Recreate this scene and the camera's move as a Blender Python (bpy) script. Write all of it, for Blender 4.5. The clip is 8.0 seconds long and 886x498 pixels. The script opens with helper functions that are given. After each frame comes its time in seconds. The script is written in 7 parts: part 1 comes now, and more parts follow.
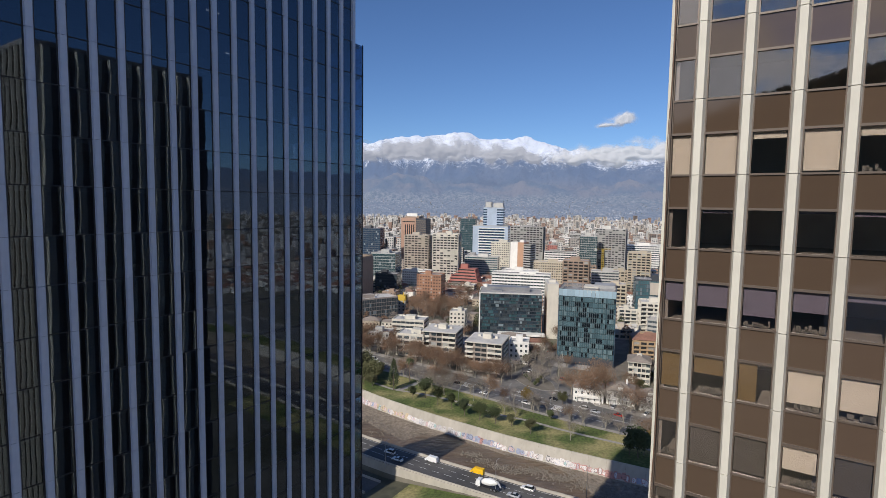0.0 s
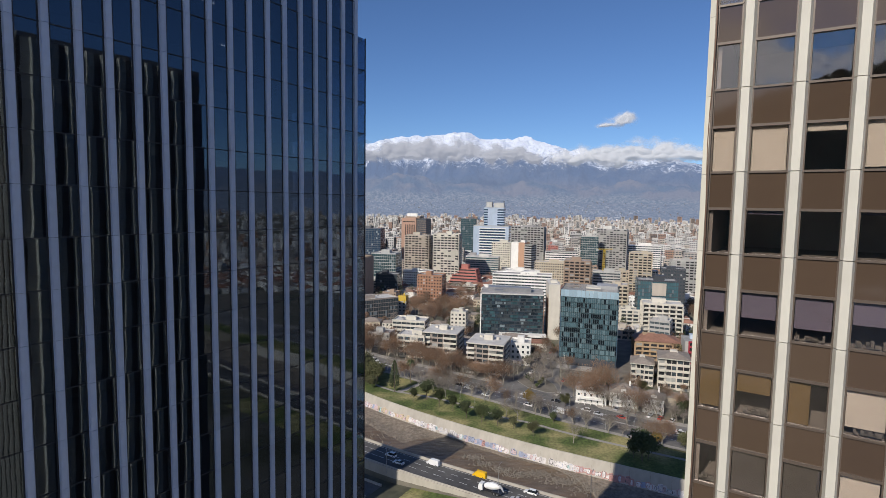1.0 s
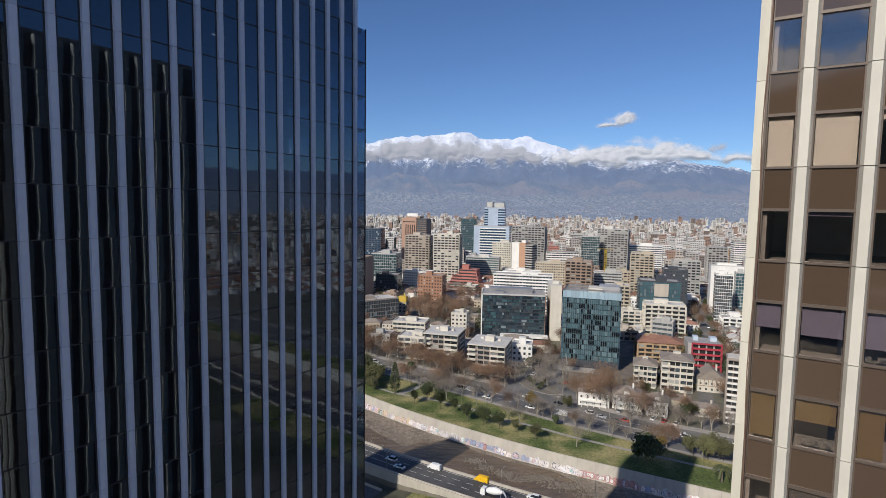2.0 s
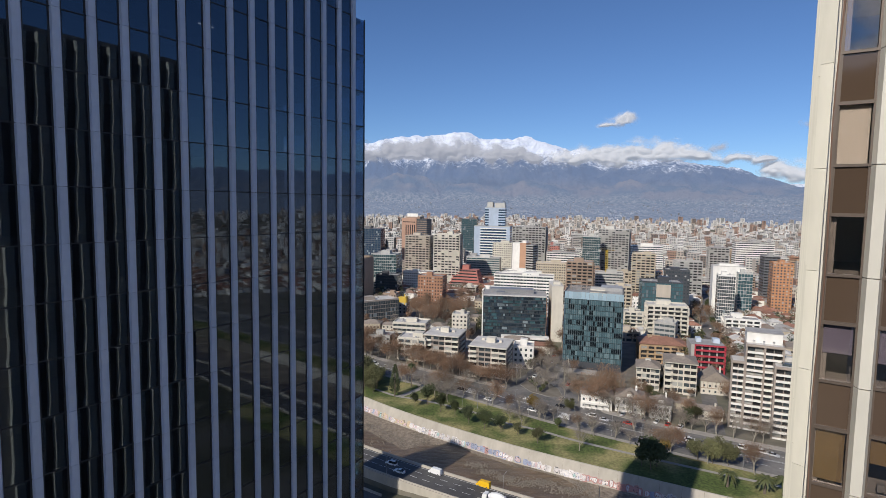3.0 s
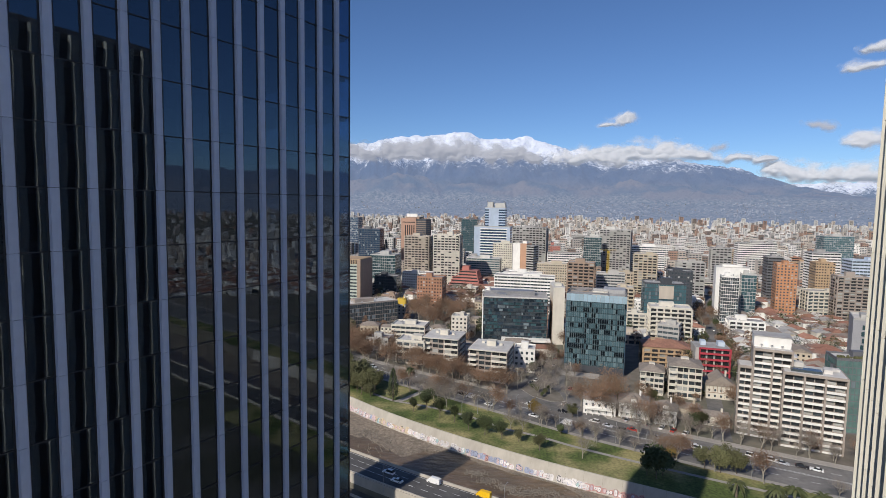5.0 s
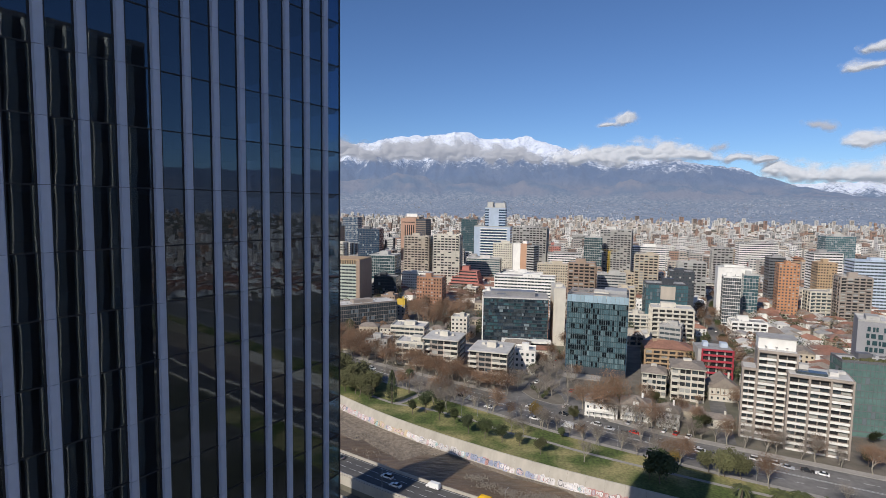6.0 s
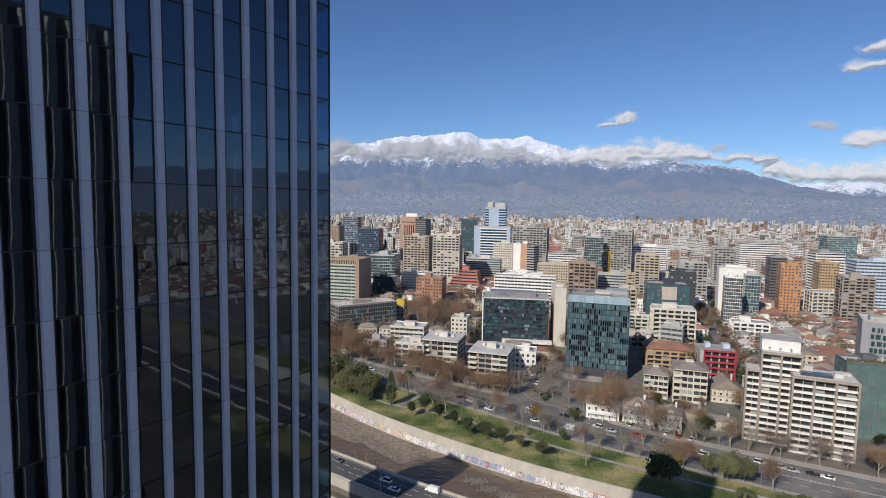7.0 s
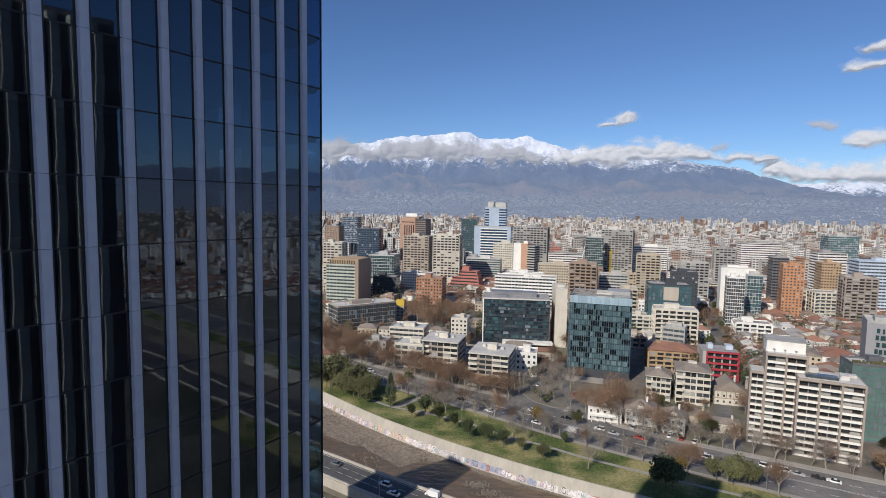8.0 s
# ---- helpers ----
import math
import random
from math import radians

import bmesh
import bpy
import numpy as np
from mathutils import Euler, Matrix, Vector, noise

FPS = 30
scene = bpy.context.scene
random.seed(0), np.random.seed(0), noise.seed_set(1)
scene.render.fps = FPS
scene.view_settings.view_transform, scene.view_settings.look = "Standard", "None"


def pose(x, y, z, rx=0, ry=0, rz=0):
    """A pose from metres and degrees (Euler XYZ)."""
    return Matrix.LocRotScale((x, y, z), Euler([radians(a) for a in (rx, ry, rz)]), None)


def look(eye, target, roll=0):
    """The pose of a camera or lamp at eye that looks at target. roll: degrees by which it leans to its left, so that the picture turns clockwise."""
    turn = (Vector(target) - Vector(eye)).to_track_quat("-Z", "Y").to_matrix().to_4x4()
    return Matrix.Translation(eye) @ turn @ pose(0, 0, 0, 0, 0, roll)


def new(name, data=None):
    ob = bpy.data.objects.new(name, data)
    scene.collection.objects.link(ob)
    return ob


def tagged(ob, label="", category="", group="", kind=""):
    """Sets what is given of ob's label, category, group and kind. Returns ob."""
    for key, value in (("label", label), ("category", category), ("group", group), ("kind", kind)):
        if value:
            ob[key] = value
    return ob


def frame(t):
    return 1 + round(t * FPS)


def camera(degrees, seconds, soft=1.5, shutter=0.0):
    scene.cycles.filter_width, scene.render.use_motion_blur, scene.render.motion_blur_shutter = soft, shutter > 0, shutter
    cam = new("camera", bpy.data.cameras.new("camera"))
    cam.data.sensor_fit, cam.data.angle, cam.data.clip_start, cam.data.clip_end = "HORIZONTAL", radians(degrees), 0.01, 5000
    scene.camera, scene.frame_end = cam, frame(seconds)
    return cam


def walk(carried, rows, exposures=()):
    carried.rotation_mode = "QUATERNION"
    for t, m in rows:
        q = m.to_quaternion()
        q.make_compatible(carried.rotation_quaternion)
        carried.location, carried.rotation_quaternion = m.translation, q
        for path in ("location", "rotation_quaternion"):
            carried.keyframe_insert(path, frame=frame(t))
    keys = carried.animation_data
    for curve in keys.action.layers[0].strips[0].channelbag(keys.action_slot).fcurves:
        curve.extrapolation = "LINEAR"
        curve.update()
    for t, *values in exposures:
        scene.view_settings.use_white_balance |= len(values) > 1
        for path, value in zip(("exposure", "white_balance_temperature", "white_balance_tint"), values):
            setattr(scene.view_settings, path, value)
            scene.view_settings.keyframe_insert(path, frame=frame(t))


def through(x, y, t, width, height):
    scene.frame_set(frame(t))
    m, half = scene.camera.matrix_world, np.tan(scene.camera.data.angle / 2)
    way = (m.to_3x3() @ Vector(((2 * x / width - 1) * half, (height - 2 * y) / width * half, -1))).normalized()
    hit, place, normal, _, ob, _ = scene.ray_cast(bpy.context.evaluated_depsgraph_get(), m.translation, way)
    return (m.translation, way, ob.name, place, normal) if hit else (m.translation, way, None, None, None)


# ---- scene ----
cam = camera(79.4, 8.0, soft=0.6)
YAW, PITCH, LEAN = 5.544, -4.765, 0.883


def eye_pose(x, y, z):
    yaw, pitch = radians(YAW), radians(PITCH)
    way = Vector((-math.sin(yaw) * math.cos(pitch), math.cos(yaw) * math.cos(pitch), math.sin(pitch)))
    return look((x, y, z), Vector((x, y, z)) + way * 10, LEAN)


PATH = [
    (0.0, 2.82, -6.95, 97.00), (0.5, 2.31, -5.83, 97.00), (1.0, 1.90, -4.45, 97.00), (1.5, 1.52, -2.93, 97.00),
    (2.8, 0.56, 1.12, 97.08), (3.0, 0.47, 1.74, 97.14), (3.5, 0.33, 3.28, 97.25), (4.0, 0.31, 4.78, 97.29), (4.5, 0.27, 6.36, 97.29),
    (6.0, 0.10, 11.43, 97.18), (6.5, 0.06, 12.98, 97.05), (7.0, 0.00, 14.41, 96.93), (7.5, -0.14, 15.85, 96.84), (8.0, -0.34, 17.36, 96.75),
]
walk(cam, [(t, eye_pose(x, y, z)) for t, x, y, z in PATH])

# ---- light ----
SUN_WAY = Vector((0.525, 0.851, -0.684)).normalized()      # the way the sunlight travels
SUN_UP = math.asin(-SUN_WAY.z)
world = bpy.data.worlds.new("sky")
scene.world = world
world.use_nodes = True
wn, wl = world.node_tree.nodes, world.node_tree.links
sky = wn.new("ShaderNodeTexSky")
sky.sky_type, sky.sun_disc = "NISHITA", False
sky.sun_elevation, sky.sun_rotation = SUN_UP, math.atan2(-SUN_WAY.x, -SUN_WAY.y)
sky.altitude, sky.air_density, sky.dust_density, sky.ozone_density = 1200, 1.0, 0.0, 4.5
tone = wn.new("ShaderNodeMix")
tone.data_type, tone.blend_type = "RGBA", "MULTIPLY"
tone.inputs["Factor"].default_value, tone.inputs["B"].default_value = 1.0, (0.79, 0.92, 1.115, 1)
wl.new(sky.outputs["Color"], tone.inputs["A"])
wl.new(tone.outputs["Result"], wn["Background"].inputs["Color"])
wn["Background"].inputs["Strength"].default_value = 0.088
sun = new("sun", bpy.data.lights.new("sun", "SUN"))
sun.data.energy, sun.data.angle, sun.data.color = 4.1, radians(0.53), (1.0, 0.93, 0.83)
sun.matrix_world = look((0, 0, 400), Vector((0, 0, 400)) + SUN_WAY)
scene.view_settings.exposure = 0.0

# ---- materials ----


def surface(name, colour, rough=0.7, metal=0.0, vary=0.18, fine=1.5, broad=0.12, bump=0.0, spec=0.5, tint=None, island=0.0, glow=0.0, stretch=(1, 1, 1)):
    """A Principled surface whose colour varies at two scales, with an optional second tint, relief and piece-to-piece change."""
    m = bpy.data.materials.new(name)
    m.use_nodes = True
    n, l = m.node_tree.nodes, m.node_tree.links
    p = n["Principled BSDF"]
    co = n.new("ShaderNodeTexCoord")
    mp = n.new("ShaderNodeMapping")
    mp.inputs["Scale"].default_value = stretch
    l.new(co.outputs["Object"], mp.inputs["Vector"])
    a, b = n.new("ShaderNodeTexNoise"), n.new("ShaderNodeTexNoise")
    a.inputs["Scale"].default_value, a.inputs["Detail"].default_value = fine, 5
    b.inputs["Scale"].default_value, b.inputs["Detail"].default_value = broad, 4
    l.new(mp.outputs["Vector"], a.inputs["Vector"])
    l.new(mp.outputs["Vector"], b.inputs["Vector"])
    add = n.new("ShaderNodeMath")
    add.operation = "ADD"
    l.new(a.outputs["Fac"], add.inputs[0])
    l.new(b.outputs["Fac"], add.inputs[1])
    ramp = n.new("ShaderNodeMapRange")
    ramp.inputs["From Min"].default_value, ramp.inputs["From Max"].default_value = 0.65, 1.35
    ramp.inputs["To Min"].default_value, ramp.inputs["To Max"].default_value = 1 - vary, 1 + vary
    l.new(add.outputs[0], ramp.inputs["Value"])
    last = ramp.outputs["Result"]
    if island:
        info = n.new("ShaderNodeObjectInfo")
        r2 = n.new("ShaderNodeMapRange")
        r2.inputs["To Min"].default_value, r2.inputs["To Max"].default_value = 1 - island, 1 + island
        l.new(info.outputs["Random"], r2.inputs["Value"])
        mul = n.new("ShaderNodeMath")
        mul.operation = "MULTIPLY"
        l.new(last, mul.inputs[0])
        l.new(r2.outputs["Result"], mul.inputs[1])
        last = mul.outputs[0]
    mix = n.new("ShaderNodeMix")
    mix.data_type = "RGBA"
    mix.inputs["A"].default_value = (*colour, 1)
    mix.inputs["B"].default_value = (*(tint or colour), 1)
    edge = n.new("ShaderNodeMapRange")
    edge.inputs["From Min"].default_value, edge.inputs["From Max"].default_value = 0.42, 0.6
    l.new(b.outputs["Fac"], edge.inputs["Value"])
    l.new(edge.outputs["Result"], mix.inputs["Factor"])
    hsv = n.new("ShaderNodeHueSaturation")
    l.new(mix.outputs["Result"], hsv.inputs["Color"])
    l.new(last, hsv.inputs["Value"])
    l.new(hsv.outputs["Color"], p.inputs["Base Color"])
    p.inputs["Roughness"].default_value, p.inputs["Metallic"].default_value = rough, metal
    p.inputs["Specular IOR Level"].default_value = spec
    if bump:
        bp = n.new("ShaderNodeBump")
        bp.inputs["Strength"].default_value, bp.inputs["Distance"].default_value = 1.0, bump
        l.new(a.outputs["Fac"], bp.inputs["Height"])
        l.new(bp.outputs["Normal"], p.inputs["Normal"])
    if glow:
        l.new(hsv.outputs["Color"], p.inputs["Emission Color"])
        p.inputs["Emission Strength"].default_value = glow
    return m


def pane_glass(name, tint, wave=0.0, clear=True, shine=0.08, rough=0.02, coat=(0.92, 0.95, 1.0)):
    """Coated facade glass: a mirror that strengthens at grazing angles over a tinted see-through body."""
    m = bpy.data.materials.new(name)
    m.use_nodes = True
    n, l = m.node_tree.nodes, m.node_tree.links
    n.remove(n["Principled BSDF"])
    lw, pw, ma = n.new("ShaderNodeLayerWeight"), n.new("ShaderNodeMath"), n.new("ShaderNodeMath")
    gl, mx = n.new("ShaderNodeBsdfGlossy"), n.new("ShaderNodeMixShader")
    body = n.new("ShaderNodeBsdfTransparent" if clear else "ShaderNodeBsdfDiffuse")
    body.inputs["Color"].default_value = (*tint, 1)
    lw.inputs["Blend"].default_value = 0.5
    pw.operation, pw.inputs[1].default_value = "POWER", 4.0
    ma.operation, ma.inputs[1].default_value, ma.inputs[2].default_value = "MULTIPLY_ADD", 1 - shine, shine
    l.new(lw.outputs["Facing"], pw.inputs[0])
    l.new(pw.outputs[0], ma.inputs[0])
    gl.inputs["Roughness"].default_value = rough
    gl.inputs["Color"].default_value = (*coat, 1)
    if wave:
        co, nz, bp = n.new("ShaderNodeTexCoord"), n.new("ShaderNodeTexNoise"), n.new("ShaderNodeBump")
        nz.inputs["Scale"].default_value, nz.inputs["Detail"].default_value = 0.45, 1.0
        bp.inputs["Strength"].default_value, bp.inputs["Distance"].default_value = 1.0, wave
        l.new(co.outputs["Object"], nz.inputs["Vector"])
        l.new(nz.outputs["Fac"], bp.inputs["Height"])
        l.new(bp.outputs["Normal"], gl.inputs["Normal"])
    l.new(ma.outputs[0], mx.inputs["Fac"])
    l.new(body.outputs[0], mx.inputs[1])
    l.new(gl.outputs[0], mx.inputs[2])
    l.new(mx.outputs[0], n["Material Output"].inputs["Surface"])
    return m


FIN_BLUE = surface("blue_grey_anodised_aluminium", (0.555, 0.59, 0.70), 0.5, 0.0, vary=0.06, fine=3, broad=0.3, island=0.05)
TOWER_GLASS = pane_glass("dark_coated_glass", (0.22, 0.25, 0.30), wave=0.0035, shine=0.115, coat=(0.70, 0.84, 1.0))
CORNER_GLASS = pane_glass("blue_tinted_glass", (0.42, 0.55, 0.66), wave=0.006, shine=0.07)
GASKET = surface("black_gasket", (0.02, 0.02, 0.025), 0.6)
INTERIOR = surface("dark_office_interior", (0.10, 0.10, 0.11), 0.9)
SLAB_GREY = surface("concrete_slab_underside", (0.32, 0.33, 0.35), 0.9)
FIN_CREAM = surface("cream_painted_panel", (0.595, 0.57, 0.50), 0.6, vary=0.13, fine=2.0, broad=0.25, island=0.05, stretch=(1, 1, 0.25))
STONE_CREAM = surface("cream_stone_panel", (0.66, 0.635, 0.55), 0.6, vary=0.08, fine=2.5, broad=0.3, island=0.06, stretch=(1, 1, 0.3))
SPANDREL = surface("brown_spandrel_glass", (0.088, 0.060, 0.042), 0.06, vary=0.07, fine=0.6, broad=0.2, spec=0.95, island=0.08)
BRONZE = surface("bronze_window_frame", (0.125, 0.098, 0.08), 0.4, 0.2, vary=0.08)
WINDOW_CLEAR = pane_glass("clear_office_glass", (0.93, 0.91, 0.90), wave=0.004, shine=0.15, coat=(1.0, 0.94, 0.90))
BLIND_CREAM = surface("cream_roller_blind", (0.54, 0.475, 0.40), 0.9, vary=0.04)
BLIND_MAUVE = surface("mauve_grey_roller_blind", (0.15, 0.127, 0.165), 0.9, vary=0.04)
BLIND_OCHRE = surface("ochre_brown_roller_blind", (0.145, 0.09, 0.03), 0.9, vary=0.05)
BLIND_GREY = surface("grey_green_roller_blind", (0.075, 0.063, 0.054), 0.9, vary=0.04)
OFFICE_CEILING = surface("pale_office_ceiling", (0.55, 0.51, 0.47), 0.9)
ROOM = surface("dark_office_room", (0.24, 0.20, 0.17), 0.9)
CLUTTER = surface("papers_and_files", (0.16, 0.14, 0.12), 0.8, vary=0.5, fine=9)

ASPHALT = surface("asphalt", (0.078, 0.076, 0.076), 0.9, vary=0.26, fine=0.7, broad=0.05, tint=(0.105, 0.10, 0.096))
PAVING = surface("pavement_concrete", (0.34, 0.315, 0.285), 0.9, vary=0.18, fine=0.8, broad=0.08)
LINE_WHITE = surface("road_paint", (0.7, 0.7, 0.68), 0.7, vary=0.2)
GRASS = surface("park_grass", (0.095, 0.132, 0.032), 0.95, vary=0.6, fine=0.9, broad=0.06, tint=(0.25, 0.22, 0.095), bump=0.1)
AVENUE_ASPHALT = surface("worn_avenue_asphalt", (0.145, 0.14, 0.135), 0.9, vary=0.3, fine=0.5, broad=0.06, tint=(0.18, 0.17, 0.16))
EARTH = surface("city_ground", (0.20, 0.175, 0.145), 0.95, vary=0.4, fine=0.16, broad=0.015, tint=(0.12, 0.115, 0.085))
CONCRETE_WALL = surface("weathered_concrete", (0.42, 0.385, 0.33), 0.9, vary=0.16, fine=0.5, broad=0.08, bump=0.05, stretch=(1, 1, 0.4))
RIVER_WATER = surface("muddy_river_water", (0.165, 0.115, 0.072), 0.35, vary=0.5, fine=0.35, broad=0.06, bump=0.5, tint=(0.11, 0.083, 0.06), stretch=(0.6, 1.4, 1))
RIVER_BED = surface("river_gravel", (0.27, 0.222, 0.172), 0.95, vary=0.6, fine=0.7, broad=0.07, bump=0.5, tint=(0.19, 0.155, 0.12))
ROCK = surface("river_stone", (0.27, 0.235, 0.195), 0.95, vary=0.3, island=0.3)

WALLS = {}


def paint(key, colour, rough=0.8, vary=0.13, metal=0.0):
    WALLS[key] = surface(key.lower() + "_render", colour, rough, metal, vary=vary, fine=0.35, broad=0.06, stretch=(1, 1, 0.5))
    return WALLS[key]


WHITE = paint("WHITE", (0.76, 0.74, 0.70))
CREAM = paint("CREAM", (0.62, 0.58, 0.50))
BEIGE = paint("BEIGE", (0.48, 0.42, 0.35))
SAND = paint("SAND", (0.50, 0.43, 0.33))
SAGE = paint("SAGE", (0.42, 0.46, 0.40))
BROWN = paint("BROWN", (0.33, 0.24, 0.18))
TAUPE = paint("TAUPE", (0.34, 0.29, 0.25))
BRICK = paint("BRICK", (0.36, 0.19, 0.12))
ORANGEBRICK = paint("ORANGEBRICK", (0.46, 0.23, 0.12))
REDWALL = paint("REDWALL", (0.42, 0.17, 0.14))
SCARLET = paint("SCARLET", (0.40, 0.045, 0.065))
OCHRE = paint("OCHRE", (0.44, 0.31, 0.19))
YELLOWWALL = paint("YELLOWWALL", (0.66, 0.60, 0.40))
YELLOWPAINT = paint("YELLOWPAINT", (0.58, 0.40, 0.06), 0.5)
GREYWALL = paint("GREYWALL", (0.40, 0.39, 0.37))
CONCRETE = paint("CONCRETE", (0.46, 0.45, 0.43))
PALEBLUE = paint("PALEBLUE", (0.50, 0.57, 0.66), 0.5)
DARKCLAD = paint("DARKCLAD", (0.13, 0.13, 0.14), 0.5)
BLACKCLAD = paint("BLACKCLAD", (0.055, 0.06, 0.07), 0.45)
ROOF_GREY = surface("grey_flat_roof", (0.34, 0.33, 0.32), 0.95, vary=0.25, fine=0.3, broad=0.08)
ROOF_PALE = surface("pale_roof_coating", (0.55, 0.53, 0.50), 0.9, vary=0.2, fine=0.3, broad=0.08)
ROOF_TILE = surface("clay_roof_tile", (0.29, 0.15, 0.105), 0.85, vary=0.3, fine=0.8, broad=0.1, bump=0.1, island=0.3)
ROOF_SLATE = surface("weathered_roof_tile", (0.27, 0.23, 0.195), 0.9, vary=0.25, fine=0.8, broad=0.1, bump=0.1)
METAL_GREY = surface("grey_metal", (0.35, 0.35, 0.36), 0.45, 0.6)
GLASS_DARK = surface("dark_window", (0.035, 0.037, 0.04), 0.12, vary=0.4, fine=0.5, broad=0.2, island=0.3)
GLASS_GREY = surface("grey_window", (0.06, 0.075, 0.085), 0.1, vary=0.4, fine=0.5, broad=0.2, island=0.3)
GLASS_TEAL = surface("teal_window", (0.05, 0.10, 0.115), 0.12, vary=0.3, fine=0.5, broad=0.15, island=0.35)
GLASS_BLUE = surface("blue_window", (0.035, 0.07, 0.12), 0.1, vary=0.35, fine=0.5, broad=0.2, island=0.3)
CURTAIN = surface("pale_curtain_window", (0.33, 0.33, 0.31), 0.4, vary=0.3, island=0.3)

BARK = surface("grey_brown_bark", (0.15, 0.12, 0.095), 0.95, vary=0.25)
PALE_BARK = surface("pale_plane_bark", (0.30, 0.27, 0.22), 0.95, vary=0.25)
TWIG_RUST = surface("rusty_winter_twigs", (0.25, 0.155, 0.10), 0.95, vary=0.5, island=0.2)
TWIG_GREY = surface("bare_grey_twigs", (0.235, 0.20, 0.17), 0.95, vary=0.4, island=0.2)
LEAF_DARK = surface("dark_evergreen_leaf", (0.055, 0.07, 0.026), 0.8, vary=0.35, island=0.25)
LEAF_OLIVE = surface("olive_leaf", (0.105, 0.105, 0.045), 0.8, vary=0.35, island=0.25)
LEAF_GOLD = surface("yellowing_leaf", (0.20, 0.135, 0.035), 0.8, vary=0.3)
PALM_LEAF = surface("palm_frond", (0.075, 0.085, 0.03), 0.7, vary=0.3)

# ---- mesh helpers ----


class Geo:
    """Vertices and faces of one mesh, gathered piece by piece."""

    def __init__(self):
        self.v, self.f, self.m = [], [], []

    def face(self, pts, mi=0):
        k = len(self.v)
        self.v += [tuple(p) for p in pts]
        self.f.append(tuple(range(k, k + len(pts))))
        self.m.append(mi)

    def prism(self, poly, z0, z1, mi=0, top=None):
        """poly: plan points, anticlockwise seen from above."""
        k, n = len(self.v), len(poly)
        up = top or poly
        self.v += [(x, y, z0) for x, y in poly] + [(x, y, z1) for x, y in up]
        self.f += [tuple(range(k + n - 1, k - 1, -1)), tuple(range(k + n, k + 2 * n))]
        self.f += [(k + i, k + (i + 1) % n, k + n + (i + 1) % n, k + n + i) for i in range(n)]
        self.m += [mi] * (n + 2)

    def box(self, x0, x1, y0, y1, z0, z1, mi=0):
        self.prism([(x0, y0), (x1, y0), (x1, y1), (x0, y1)], z0, z1, mi)

    def tube(self, path, radii, n=6, mi=0):
        k = len(self.v)
        for i, p in enumerate(path):
            p = Vector(p)
            way = (Vector(path[min(i + 1, len(path) - 1)]) - Vector(path[max(i - 1, 0)])).normalized()
            side = way.orthogonal().normalized()
            other = way.cross(side)
            for j in range(n):
                a = 2 * math.pi * j / n
                self.v.append(tuple(p + (side * math.cos(a) + other * math.sin(a)) * radii[i]))
        for i in range(len(path) - 1):
            for j in range(n):
                a, b = k + i * n + j, k + i * n + (j + 1) % n
                self.f.append((a, b, b + n, a + n))
                self.m.append(mi)
        self.f += [tuple(range(k + n - 1, k - 1, -1)), tuple(range(k + (len(path) - 1) * n, k + len(path) * n))]
        self.m += [mi, mi]

    def data(self, name, *mats):
        me = bpy.data.meshes.new(name)
        me.from_pydata(self.v, [], self.f)
        for m in mats:
            me.materials.append(m)
        if len(mats) > 1:
            me.polygons.foreach_set("material_index", self.m)
        me.update()
        return me


def part(name, geo, material, parent, label="", at=None, kind=""):
    """One mesh object under a thing or a part. geo: a Geo or mesh data that is shared."""
    me = geo.data(name, *(material if isinstance(material, (list, tuple)) else (material,))) if isinstance(geo, Geo) else geo
    ob = new(name, me)
    ob.parent = parent
    if at is not None:
        ob.matrix_basis = at
    return tagged(ob, label, kind=kind)


def thing(name, label, category, at=None, group="", kind=""):
    ob = new(name)
    ob.empty_display_size = 0.5
    if at is not None:
        ob.matrix_basis = at
    return tagged(ob, label, category, group, kind)


def solid(name, geo, material, label, category, at=None, group="", kind=""):
    """A thing that is one mesh."""
    ob = new(name, geo.data(name, *(material if isinstance(material, (list, tuple)) else (material,))))
    if at is not None:
        ob.matrix_basis = at
    return tagged(ob, label, category, group, kind)


GRID = pose(0, 0, 0, 0, 0, -27.69)      # both near towers stand on this grid


def height_at(x, y):
    d = math.hypot(x, y)
    return 0.0 if d < 1500 else 180 * min(0.93, (d - 1500) / 2000) ** 1.7


# ---- ground, river and roads ----
BANK_FAR = [(-600, 745), (-400, 560), (-250, 420), (-140, 322), (-85, 276), (-42, 243), (10, 213), (61, 191), (120, 168), (220, 130), (400, 60), (600, -20)]
BANK_NEAR = [(-590, 640), (-390, 450), (-250, 325), (-150, 257), (-64, 212), (-29, 193.5), (9, 176), (45, 161), (110, 134), (210, 92), (390, 15), (590, -70)]
AVENUE_NEAR = [(-420, 600), (-270, 455), (-150, 361), (-69, 301), (-35, 279), (-8, 263), (31, 238), (61, 222), (90, 208), (150, 182), (300, 118), (600, -10)]
AVENUE_FAR = [(-405, 620), (-258, 476), (-140, 380), (-80, 329), (-35, 302), (0, 283.5), (47, 257), (72, 242), (100, 229.5), (160, 204), (310, 142), (610, 14)]


